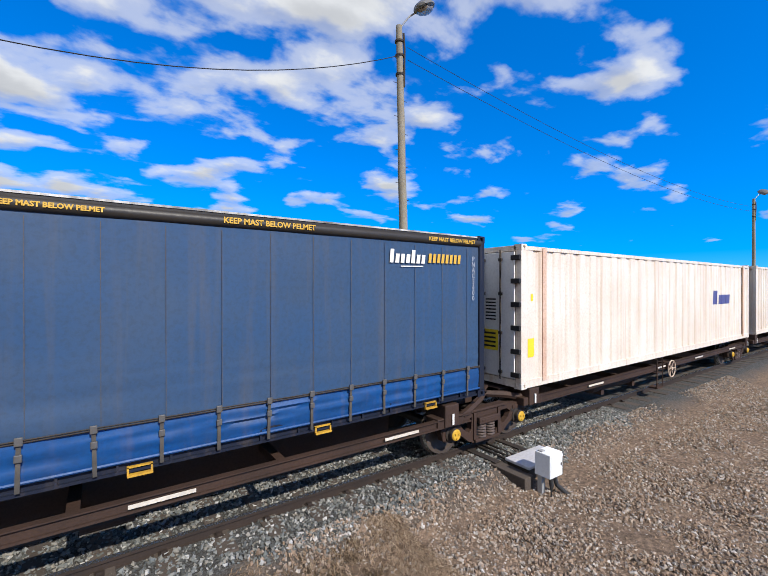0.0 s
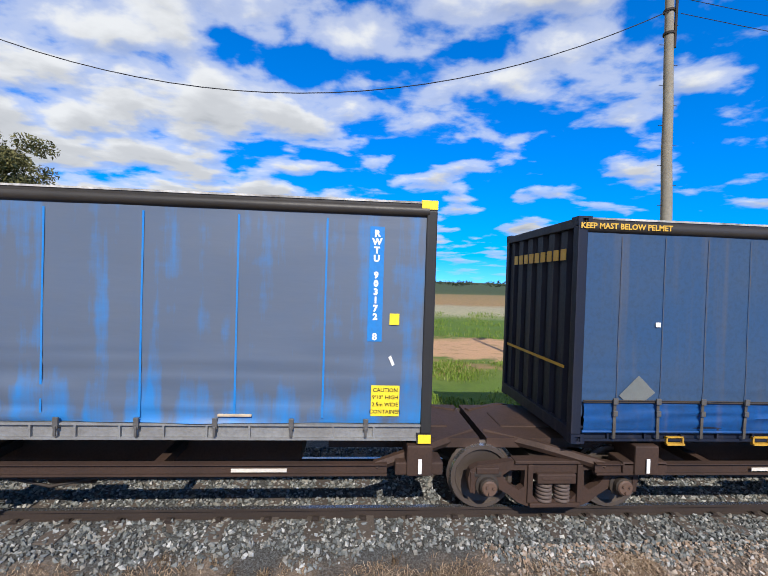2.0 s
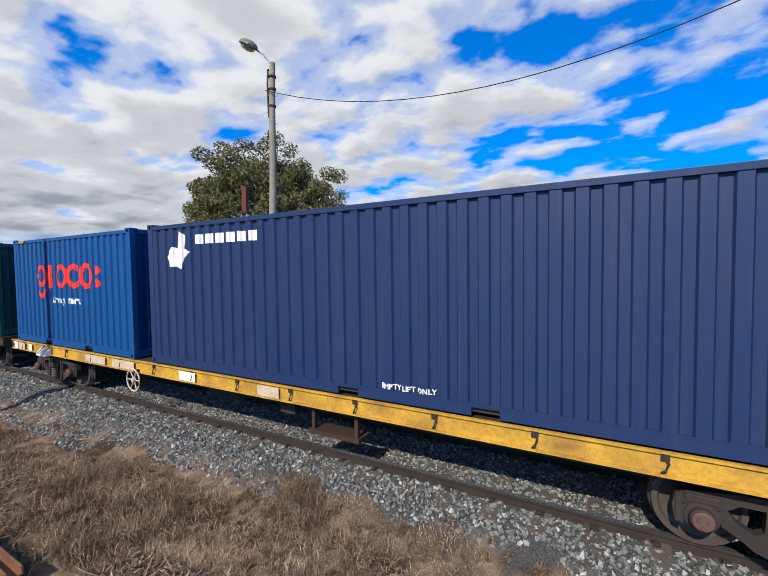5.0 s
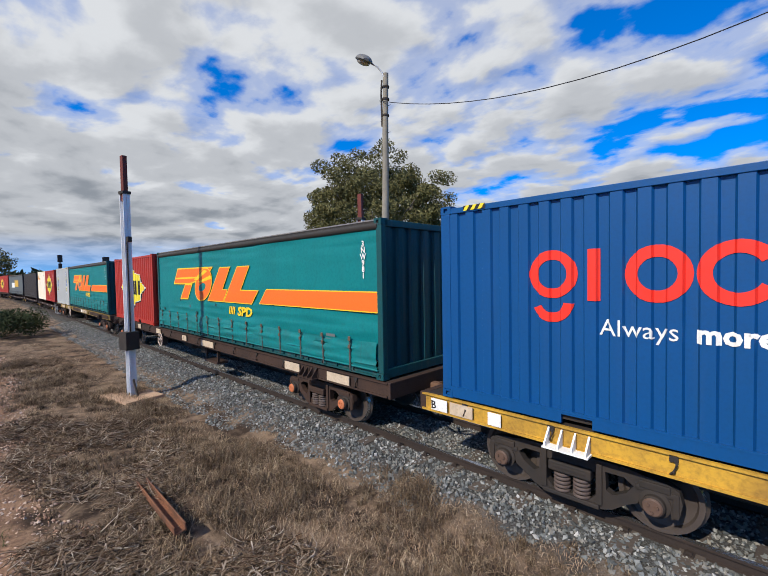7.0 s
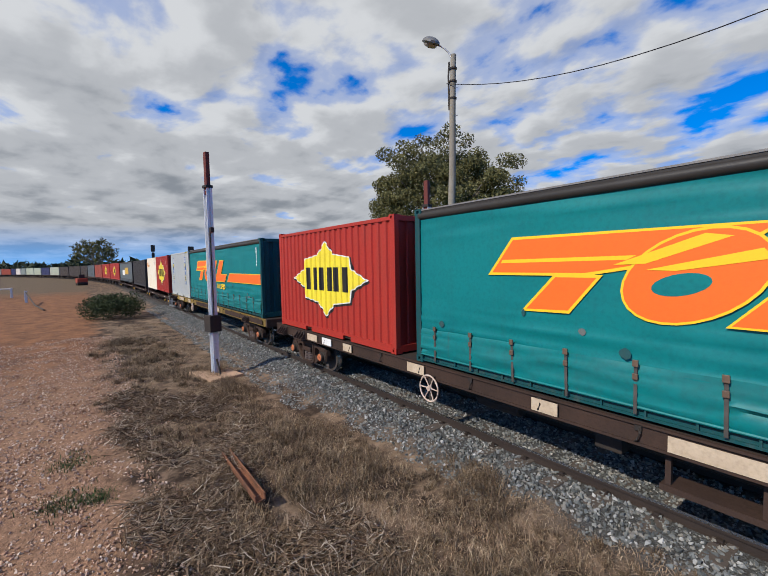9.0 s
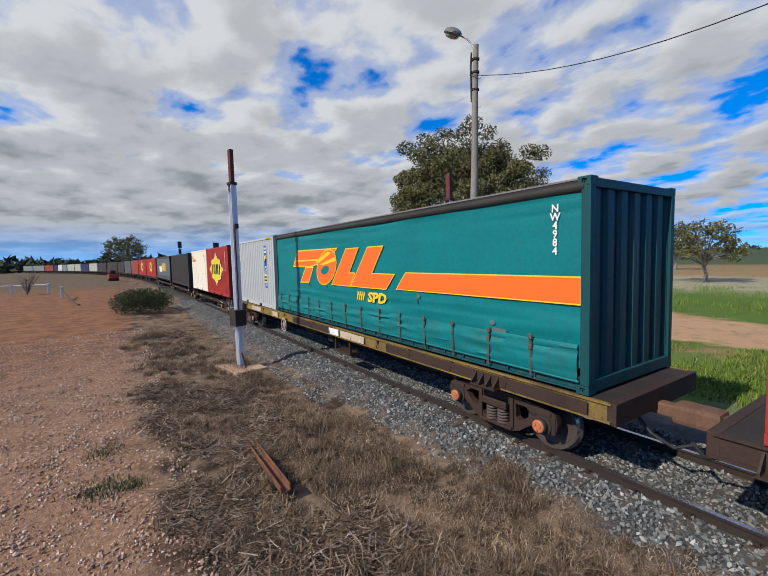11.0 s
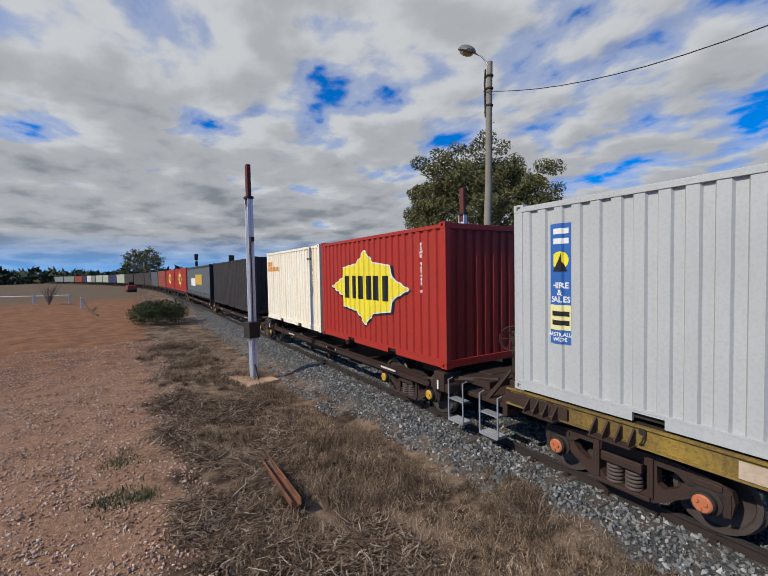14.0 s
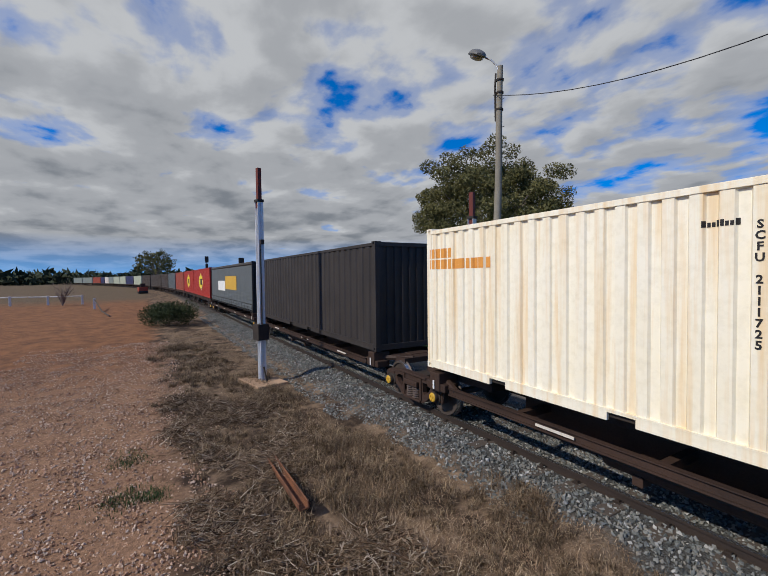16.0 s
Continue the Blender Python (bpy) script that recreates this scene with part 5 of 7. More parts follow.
C_VAN = surf("dark_brown_van_paint", (0.05, 0.038, 0.032), None, 0.4, 0.6)
C_VCREAM = surf("pale_green_van_paint", (0.44, 0.46, 0.34), (0.3, 0.3, 0.22), 0.5, 0.6)
C_DBLUE = surf("deep_blue_van_paint", (0.03, 0.035, 0.10), None, 0.4, 0.5)
C_GGREEN = surf("grey_green_van_paint", (0.22, 0.25, 0.22), None, 0.4, 0.6)
C_ORANGE = surf("orange_red_container_paint", (0.30, 0.06, 0.035), None, 0.4, 0.5)
FAR = [("red container with a yellow star badge", -146.6, -132.6, C_RED), ("red container with a yellow star badge", -159.6, -147.4, C_RED),
       ("faded orange-red container", -173.0, -160.8, C_ORANGE), ("grey container", -186.0, -174.2, C_CHAR), ("dark brown louvred van", -199.4, -187.2, C_VAN),
       ("dark brown van with curved roof", -221.5, -201.0, C_VAN), ("dark brown van", -240.0, -223.0, C_VAN), ("pale green van", -258.0, -241.5, C_VCREAM),
       ("deep blue and brown van", -274.5, -259.5, C_DBLUE), ("pale green van", -288.0, -276.0, C_VCREAM), ("pale green van", -303.0, -289.5, C_VCREAM),
       ("grey-green container", -313.0, -304.5, C_GGREEN), ("white container", -322.0, -314.0, C_REEFER), ("deep blue container", -330.5, -323.0, C_DBLUE),
       ("red container", -348.5, -332.0, C_ORANGE), ("grey-green van", -371.0, -350.0, C_GGREEN), ("grey-green van", -390.0, -372.5, C_GGREEN)]
STARS = []
for label, a, b, material in FAR:
    flat_wagon("brown flat wagon far down the train", a - 0.3, b + 0.3, [a + 2.0, b - 2.0], M_BROWN, "b", roll=False)
    t, c, h = steel_box(label + " far down the train", a, b, material, 1.14, pitch=0.45)
    if "star" in label:
        STARS.append((t, c, h))


# ---- lettering and badges ----
def star_badge(t, x, z, w, hh):
    """A yellow eight-pointed star with a dark edge and dark bars."""
    def shape(k, dx=0.0, dz=0.0):
        a, b = w / 2 * k, hh / 2 * k
        pts = [(0, b), (0.22 * a, 0.66 * b), (0.62 * a, 0.56 * b), (0.66 * a, 0.26 * b), (a, 0), (0.66 * a, -0.26 * b), (0.62 * a, -0.56 * b), (0.22 * a, -0.66 * b),
               (0, -b), (-0.22 * a, -0.66 * b), (-0.62 * a, -0.56 * b), (-0.66 * a, -0.26 * b), (-a, 0), (-0.66 * a, 0.26 * b), (-0.62 * a, 0.56 * b), (-0.22 * a, 0.66 * b)]
        return [(x + dx + px, z + dz + pz) for px, pz in pts]
    on_face(t, "badge_edge", poly(bmesh.new(), shape(1.0, 0.03, -0.03), FACE), P_BLK)
    on_face(t, "badge_rim", poly(bmesh.new(), shape(0.97), FACE - 0.003), M_WHITE)
    on_face(t, "badge_star", poly(bmesh.new(), shape(0.93), FACE - 0.006), P_LEMON, "yellow star badge")
    bm = bmesh.new()
    for k in range(6):
        px, wide = x - 0.235 * w + k * 0.094 * w, (0.016 if k == 1 else 0.032) * w
        poly(bm, [(px - wide, z - 0.15 * hh), (px + wide, z - 0.15 * hh), (px + wide, z + 0.15 * hh), (px - wide, z + 0.15 * hh)], FACE - 0.010)
    on_face(t, "badge_bars", bm, P_BLK)


star_badge(STARBOX1[0], 0.0, 1.51, 4.15, 2.06)
star_badge(STARBOX2[0], -0.25, 1.54, 4.25, 2.06)
for s in STARS:
    star_badge(s[0], 0.0, 1.5, 4.2, 2.1)


def swoosh_logo(t, h):
    """The orange and yellow slanted shapes and the long stripe of the teal containers."""
    layer = []

    def both(name, pts, grow=0.05):
        area = sum(a[0] * b[1] - b[0] * a[1] for a, b in zip(pts, pts[1:] + pts[:1]))
        out = []
        for k, p in enumerate(pts):
            p0, p1, p2 = Vector(pts[k - 1]), Vector(p), Vector(pts[(k + 1) % len(pts)])
            d0, d1 = (p1 - p0).normalized(), (p2 - p1).normalized()
            n0, n1 = Vector((d0.y, -d0.x)), Vector((d1.y, -d1.x))
            m = (n0 + n1).normalized()
            out.append(tuple(p1 + m * math.copysign(grow, area) * 0.8 / max(0.45, m.dot(n0))))
        layer.append(0)
        y = CLOTH - 0.003 * len(layer)
        on_face(t, name + "_edge", poly(bmesh.new(), out, y), P_LOGOY)
        on_face(t, name, poly(bmesh.new(), pts, y - 0.0015), P_ORG, "orange painted shape")
    both("logo_flag", [(-4.36, 1.72), (-2.9, 1.72), (-1.5, 1.95), (-1.1, 2.20), (-3.98, 2.20)])
    on_face(t, "logo_line", poly(bmesh.new(), [(-4.2, 1.86), (-2.4, 1.88), (-2.3, 1.93), (-4.16, 1.91)], CLOTH - 0.0053), P_LOGOY)
    both("logo_stem", [(-3.75, 1.20), (-3.12, 1.22), (-2.75, 1.66), (-3.3, 1.66)])
    disc = [(-1.78 + 0.62 * math.cos(a) + 0.22 * math.sin(a), 1.68 + 0.5 * math.sin(a)) for a in np.linspace(0, 2 * math.pi, 28)[:-1]]
    both("logo_disc", disc, 0.035)
    hole = [(-1.86 + 0.26 * math.cos(a) + 0.10 * math.sin(a), 1.60 + 0.13 * math.sin(a)) for a in np.linspace(0, 2 * math.pi, 20)[:-1]]
    on_face(t, "logo_hole", poly(bmesh.new(), hole, CLOTH - 0.0125), C_TEALBOX)
    for k, pts in enumerate(([(-2.55, 1.82), (-1.65, 2.14), (-1.42, 2.10), (-2.2, 1.83)], [(-2.2, 1.76), (-1.20, 1.97), (-1.12, 1.87), (-1.9, 1.75)])):
        on_face(t, "logo_flash", poly(bmesh.new(), pts, CLOTH - 0.0135 - 0.002 * k), P_LOGOY)
    for pts in ([(-1.42, 1.20), (-0.36, 1.20), (-0.08, 1.53), (-0.40, 1.53), (0.12, 2.17), (-0.52, 2.17)], [(-0.28, 1.20), (1.36, 1.20), (1.70, 1.53), (0.74, 1.53), (1.26, 2.17), (0.60, 2.17)]):
        both("logo_bar", pts, 0.03)
    both("stripe", [(1.80, 1.22), (h - 0.13, 1.22), (h - 0.13, 1.57), (2.14, 1.57)], 0.025)
    bm = bmesh.new()
    for k in range(4):
        poly(bm, [(-0.02 + k * 0.1, 0.86), (0.04 + k * 0.1, 0.86), (0.11 + k * 0.1, 1.08), (0.05 + k * 0.1, 1.08)], CLOTH - 0.004)
    on_face(t, "marker_bars", bm, P_LOGOY)
    bm = letters("SPD", 0.33, 0.44, CLOTH - 0.004, 0.85, 0.014)
    for v in bm.verts:
        v.co.x = 0.52 + (v.co.x - 0.44) * 1.45 + 0.22 * (v.co.z - 0.85)
    on_face(t, "lettering", bm, P_LOGOY)
    # patches sewn over tears
    for x, z, w in ((-0.6, 0.5, 0.3), (2.0, 0.42, 0.5), (4.4, 0.55, 0.35), (5.7, 0.3, 0.4)):
        k = 0.5 * noise.noise((x, z, h + t.location.x))
        on_face(t, "patch", poly(bmesh.new(), [(x + k, z), (x + k + w, z + 0.02), (x + k + w * 0.9, z + 0.16), (x + k + 0.04, z + 0.17)], CLOTH - 0.010), surf("grey_patch_cloth", (0.10, 0.12, 0.12), (0.2, 0.19, 0.17), 0.6, 0.7), "grey repair patch")


def grimy_patches(t, h, seed):
    rng = random.Random(seed)
    for k in range(5):
        x, z, w, hh = rng.uniform(-h + 0.6, h - 0.6), rng.uniform(0.74, 1.15), rng.uniform(0.03, 0.09), rng.uniform(0.03, 0.07)
        pts = [(x + w * math.cos(a) * rng.uniform(0.75, 1.1), z + hh * math.sin(a) * rng.uniform(0.7, 1.1)) for a in np.linspace(0, 5.6, 8)]
        on_face(t, "patch", poly(bmesh.new(), pts, CLOTH - 0.010), rng.choice((surf("grey_patch_cloth", (0.10, 0.12, 0.12), (0.2, 0.19, 0.17), 0.6, 0.7), surf("dark_teal_patch", (0.005, 0.07, 0.075), (0.06, 0.08, 0.08), 0.6, 0.7))))


grimy_patches(TEALBOX1[0], TEALBOX1[2], 3)
grimy_patches(TEALBOX2[0], TEALBOX2[2], 8)
for b in (TEALBOX1, TEALBOX2):
    swoosh_logo(b[0], b[2])
on_face(TEALBOX1[0], "lettering", column("3NW981", 0.15, TEALBOX1[2] - 0.5, CLOTH - 0.006, 2.42, 0.118, 0.004), M_WHITE)
on_face(TEALBOX2[0], "lettering", column("NW4984", 0.15, TEALBOX2[2] - 0.52, CLOTH - 0.006, 2.48, 0.118, 0.004), M_WHITE)


def round_logo(t, h):
    """The big red rounded shapes on the blue container."""
    def ring(x, z, r, w, a0=0.0, a1=6.283, n=28):
        bm = bmesh.new()
        an = np.linspace(a0, a1, n)
        o = [bm.verts.new((x + r * math.cos(a), FACE - 0.004, z + r * math.sin(a))) for a in an]
        i = [bm.verts.new((x + (r - w) * math.cos(a), FACE - 0.004, z + (r - w) * math.sin(a))) for a in an]
        for k in range(n - 1):
            bm.faces.new((o[k], i[k], i[k + 1], o[k + 1]))
        bmesh.ops.recalc_face_normals(bm, faces=bm.faces[:])
        for f in bm.faces:
            if f.normal.y > 0:
                f.normal_flip()
        on_face(t, "logo_ring", bm, P_RED, "red painted ring")

    def bar(pts):
        on_face(t, "logo_bar", poly(bmesh.new(), pts, FACE - 0.0045), P_RED)
    ring(-1.34, 1.86, 0.30, 0.12)
    ring(-1.34, 1.52, 0.26, 0.12, 3.5, 6.2)
    bar([(-0.92, 1.54), (-0.79, 1.54), (-0.79, 2.15), (-0.92, 2.15)])
    ring(-0.23, 1.85, 0.31, 0.13)
    ring(0.42, 1.85, 0.32, 0.13, 0.55, 5.75)
    ring(1.03, 1.85, 0.32, 0.13)
    for dz in (0.12, -0.19):
        ring(1.55, 1.86 + dz, 0.115, 0.114)
    on_face(t, "lettering", letters("Always", 0.27, -0.80, FACE - 0.004, 1.15), M_WHITE)
    on_face(t, "lettering", letters("more.", 0.27, 0.10, FACE - 0.004, 1.15, 0.010), M_WHITE)




def warning_stripes(t, x, z, n=3, w=0.09):
    bm = bmesh.new()
    poly(bm, [(x, z), (x + n * w * 2, z), (x + n * w * 2, z + 0.07), (x, z + 0.07)], FACE - 0.004)
    on_face(t, "marker_strip", bm, P_BLK)
    bm = bmesh.new()
    for k in range(n):
        poly(bm, [(x + k * 2 * w, z), (x + k * 2 * w + w, z), (x + k * 2 * w + w * 1.8, z + 0.07), (x + k * 2 * w + w * 0.8, z + 0.07)], FACE - 0.007)
    on_face(t, "marker_strip", bm, P_YEL, "yellow and black hazard strip")


def navy_marks():
    t, c, h = NAVY
    on_face(t, "lettering", column("CXSU 112221", 0.12, h - 0.75, FACE, 2.64, 0.109, 0.004), M_WHITE)
    on_face(t, "lettering", column("4EG1", 0.135, h - 0.545, FACE, 2.64, 0.118, 0.004), M_WHITE)
    on_face(t, "lettering", letters("EMPTY LIFT ONLY", 0.105, -0.47, FACE - 0.006, 0.195, 0.003), M_WHITE)
    for x in (-1.04, -0.79, -0.58):
        warning_stripes(t, h + x, 2.80, 1, 0.06)
    on_face(t, "lettering", letters("3", 0.115, h - 0.745, FACE, 1.39, 0.003, "CENTER"), M_WHITE)
    on_face(t, "height_sign", poly(bmesh.new(), [(h - 0.585, 1.75), (h - 0.485, 1.75), (h - 0.485, 1.9), (h - 0.585, 1.9)], FACE), P_YEL, "yellow height sign")
    # diamond badge
    on_face(t, "badge", poly(bmesh.new(), [(4.32, 2.48), (4.58, 2.74), (5.10, 2.74), (5.24, 2.58), (5.24, 1.90), (5.04, 1.74)], FACE - 0.002),
            surf("cream_badge_paint", (0.75, 0.52, 0.27), (0.5, 0.35, 0.2), 0.4, 0.5), "cream and blue diamond badge")
    on_face(t, "badge", poly(bmesh.new(), [(4.56, 2.68), (5.08, 2.69), (5.19, 2.55), (5.19, 2.02)], FACE - 0.005), P_BLUE)
    bm = bmesh.new()
    for k in range(3):
        cx, cz = 4.56 + 0.21 * k, 2.48 - 0.20 * k
        poly(bm, [(cx + 0.11 * math.cos(a), cz + 0.11 * math.sin(a)) for a in np.linspace(0.5, 5.4, 12)] + [(cx + 0.055 * math.cos(a), cz + 0.055 * math.sin(a)) for a in np.linspace(5.4, 0.5, 12)], FACE - 0.008)
    for k in range(6):
        poly(bm, [(4.70 + k * 0.085, 2.62 - 0.02 * k), (4.712 + k * 0.085, 2.62 - 0.02 * k), (5.10 + k * 0.016, 2.24 - 0.02 * k), (5.09 + k * 0.016, 2.23 - 0.02 * k)], FACE - 0.007)
    on_face(t, "badge", bm, M_WHITE)
    # white emblem near the other end
    bm = bmesh.new()
    x, z = -5.1, 2.32
    poly(bm, [(x - 0.4, z - 0.1), (x - 0.2, z + 0.1), (x, z + 0.05), (x + 0.05, z + 0.4), (x + 0.2, z + 0.3), (x + 0.15, z + 0.05), (x + 0.38, z - 0.02), (x + 0.15, z - 0.12), (x + 0.1, z - 0.35),
              (x - 0.1, z - 0.3), (x - 0.3, z - 0.3)], FACE)
    for k in range(6):
        px = x + 0.55 + k * 0.29
        poly(bm, [(px, z + 0.12), (px + 0.19, z + 0.12), (px + 0.19, z + 0.30), (px, z + 0.30)], FACE)
    on_face(t, "emblem", bm, M_WHITE, "white emblem and name bars")


navy_marks()
for wg, ch, x in (("flat_wagon", "A", 9.6), ("flat_wagon", "B", -9.63)):
    part("lettering", letters(ch, 0.17, x, -1.266, 0.92, 0.004, "CENTER"), P_BLK, bpy.data.objects[wg])
NAVY_WAGON = bpy.data.objects["flat_wagon"]
steps(NAVY_WAGON, 10.12, -0.95, 0.22, 0.9, 0.34)
part("coupler_head", blocks((10.05, 10.30, -0.20, 0.02, 0.72, 1.02), (10.12, 10.42, -0.12, 0.16, 0.76, 0.98), (10.2, 10.3, -0.28, -0.1, 0.66, 0.9), bevel=0.05), surf("pale_coupler_paint", (0.62, 0.60, 0.58), (0.26, 0.18, 0.13), 0.7, 0.6, 0, 5), NAVY_WAGON, "chalky white and rusty coupler")
round_logo(REDWORDBOX[0], REDWORDBOX[2])
warning_stripes(REDWORDBOX[0], -2.62, 2.80, 3, 0.06)


def rw_marks():
    t, c, h = RWBOX
    y = CLOTH
    on_face(t, "backing", poly(bmesh.new(), [(5.28, 1.25), (5.46, 1.25), (5.46, 2.66), (5.28, 2.66)], y + 0.004), P_BLUESTRIPE)
    on_face(t, "lettering", column("RWTU 903172", 0.108, 5.37, y, 2.54, 0.102, 0.006), M_WHITE)
    on_face(t, "lettering", letters("8", 0.12, 5.37, y, 1.27, 0.004, "CENTER"), M_WHITE)
    on_face(t, "caution_sign", poly(bmesh.new(), [(5.35, 0.33), (5.70, 0.33), (5.70, 0.71), (5.35, 0.71)], y), P_YEL, "yellow caution sign")
    on_face(t, "lettering", letters("CAUTION\n9'10\" HIGH\n2.5m WIDE\nCONTAINER", 0.068, 5.525, y - 0.004, 0.63, 0.001, "CENTER", 1.3), P_BLK)
    on_face(t, "height_sign", poly(bmesh.new(), [(5.55, 1.46), (5.67, 1.46), (5.67, 1.60), (5.55, 1.60)], y), P_YEL, "yellow height sign")
    on_face(t, "torn_patch", poly(bmesh.new(), [(5.55, 1.06), (5.60, 0.95), (5.63, 0.97), (5.58, 1.08)], y), M_WHITE, "torn white scrap")
    # welded seams and rubbed streaks where the fresh blue shows
    for k, x in enumerate((-5.6, -4.75, -3.61, -2.51, -1.44, 0.04, 1.5, 2.61, 3.71, 4.76)):
        on_face(t, "seam", poly(bmesh.new(), [(x - 0.012, 0.30), (x + 0.015, 0.30), (x + 0.010, 1.6), (x + 0.014, 2.74), (x - 0.011, 2.74)], y + 0.003), P_BLUESTRIPE)
    for x, z in ((-3.58, 0.34), (-1.42, 0.33), (3.72, 0.33)):
        on_face(t, "handle_plate", blocks((x - 0.2, x + 0.2, y - 0.02, y + 0.01, z - 0.014, z + 0.014), bevel=0.006), P_PALE)
    on_face(t, "white_tag", poly(bmesh.new(), [(0.02, 0.72), (0.13, 0.72), (0.13, 0.82), (0.02, 0.82)], y), M_WHITE)
    on_face(t, "yellow_corner", blocks((h - 0.16, h - 0.0, -HALF - 0.006, -HALF + 0.02, 0.0, 0.11), (-h, -h + 0.15, -HALF - 0.006, -HALF + 0.02, 0.0, 0.13), (h - 0.2, h, -HALF - 0.006, -HALF + 0.1, 2.89, 3.0)), P_YEL)


rw_marks()


def end_marks():
    t, c, h = RWBOX
    bm = blocks((h + 0.004, h + 0.012, -0.35, 0.35, 1.75, 2.55), bevel=0.003)
    part("end_badge", bm, P_YEL, t, "yellow and blue end badge")
    part("end_badge", blocks((h + 0.013, h + 0.018, -0.13, 0.13, 1.85, 2.4)), C_ENDK, t)
    part("end_badge", blocks((h + 0.013, h + 0.018, -0.5, 0.5, 1.62, 1.84)), P_BLUE, t)
    part("end_sign", blocks((h + 0.004, h + 0.01, -0.95, -0.7, 0.35, 0.85)), P_YEL, t)
    t, c, h = PNBOX
    bm = bmesh.new()
    for k in range(9):
        block(bm, -h - 0.012, -h - 0.004, -0.95 + k * 0.2, -0.81 + k * 0.2, 2.35, 2.5)
    singles("name_bars", bm, P_AMB, t)
    part("end_line", blocks((-h - 0.012, -h - 0.004, -1.0, 1.0, 0.92, 0.96)), P_AMB, t)
    t, c, h = NAVY
    bm = bmesh.new()
    for k in range(6):
        block(bm, h + 0.004, h + 0.012, -0.75 + k * 0.2, -0.61 + k * 0.2, 2.45, 2.57)
    singles("name_bars", bm, M_WHITE, t)
    part("end_sign", blocks((h + 0.004, h + 0.01, 0.35, 0.75, 0.55, 0.85)), P_AMB, t)


end_marks()


def pn_marks():
    t, c, h = PNBOX
    y = CLOTH
    for x, w in ((-7.03, 1.01), (-4.24, 0.96), (-1.92, 0.98), (1.0, 0.7), (3.0, 0.98), (6.2, 0.9)):
        on_face(t, "lettering", letters("KEEP MAST BELOW PELMET", 0.098 * w, x - 0.25, -HALF - 0.018, 2.745, 0.003), P_AMB, "worn amber stencil")
    on_face(t, "lettering", column("PNAC5600", 0.12, 7.02, y - 0.008, 2.44, 0.10), surf("grey_stencil_paint", (0.4, 0.42, 0.45), None, 0.3, 0.6))
    bm = bmesh.new()
    for k in range(7):
        up = 0.07 if k in (0, 4) else 0.0
        poly(bm, [(5.18 + k * 0.105, 2.36), (5.25 + k * 0.105, 2.36), (5.27 + k * 0.105, 2.50 + up), (5.20 + k * 0.105, 2.50 + up)], y - 0.008)
    poly(bm, [(5.4, 2.30), (5.85, 2.31), (5.85, 2.325), (5.4, 2.315)], y - 0.008)
    on_face(t, "name_bars", bm, M_WHITE)
    bm = bmesh.new()
    for k in range(8):
        poly(bm, [(5.96 + k * 0.095, 2.38), (6.02 + k * 0.095, 2.38), (6.04 + k * 0.095, 2.53), (5.98 + k * 0.095, 2.53)], y - 0.008)
    on_face(t, "name_bars", bm, P_AMB)
    seam, x = None, -6.7
    while x < 7.0:
        if seam is None:
            seam = on_face(t, "seam", poly(bmesh.new(), [(-0.004, 0.56), (0.004, 0.56), (0.004, 2.66), (-0.004, 2.66)], y - 0.001), surf("rusty_seam_stitching", (0.085, 0.075, 0.065), (0.03, 0.06, 0.12), 0.9, 0.7, 0, 2.5))
            seam.matrix_local = pose(x, 0, 0)
        else:
            reuse("seam", seam.data, t, pose(x, 0, 0))
        x += 0.59
    on_face(t, "patch", poly(bmesh.new(), [(-6.67, 0.62), (-6.41, 0.88), (-6.18, 0.66), (-6.47, 0.44)], y - 0.006), surf("grey_patch_cloth", (0.10, 0.12, 0.12), (0.2, 0.19, 0.17), 0.6, 0.7), "dirty grey patch")
    on_face(t, "white_tag", poly(bmesh.new(), [(-6.21, 1.51), (-6.14, 1.51), (-6.14, 1.57), (-6.21, 1.57)], y - 0.005), M_WHITE)
    for x in (-5.9, -4.7, -1.0, 1.9, 4.05, 6.0):
        on_face(t, "lock_bracket", blocks((x - 0.12, x + 0.12, y - 0.05, y + 0.01, -0.01, 0.012), (x - 0.12, x + 0.12, y - 0.03, y + 0.01, 0.08, 0.095), (x - 0.12, x - 0.10, y - 0.03, y + 0.01, 0.0, 0.09), (x + 0.10, x + 0.12, y - 0.03, y + 0.01, 0.0, 0.09)), M_YELLOW, "yellow lashing bracket")


pn_marks()


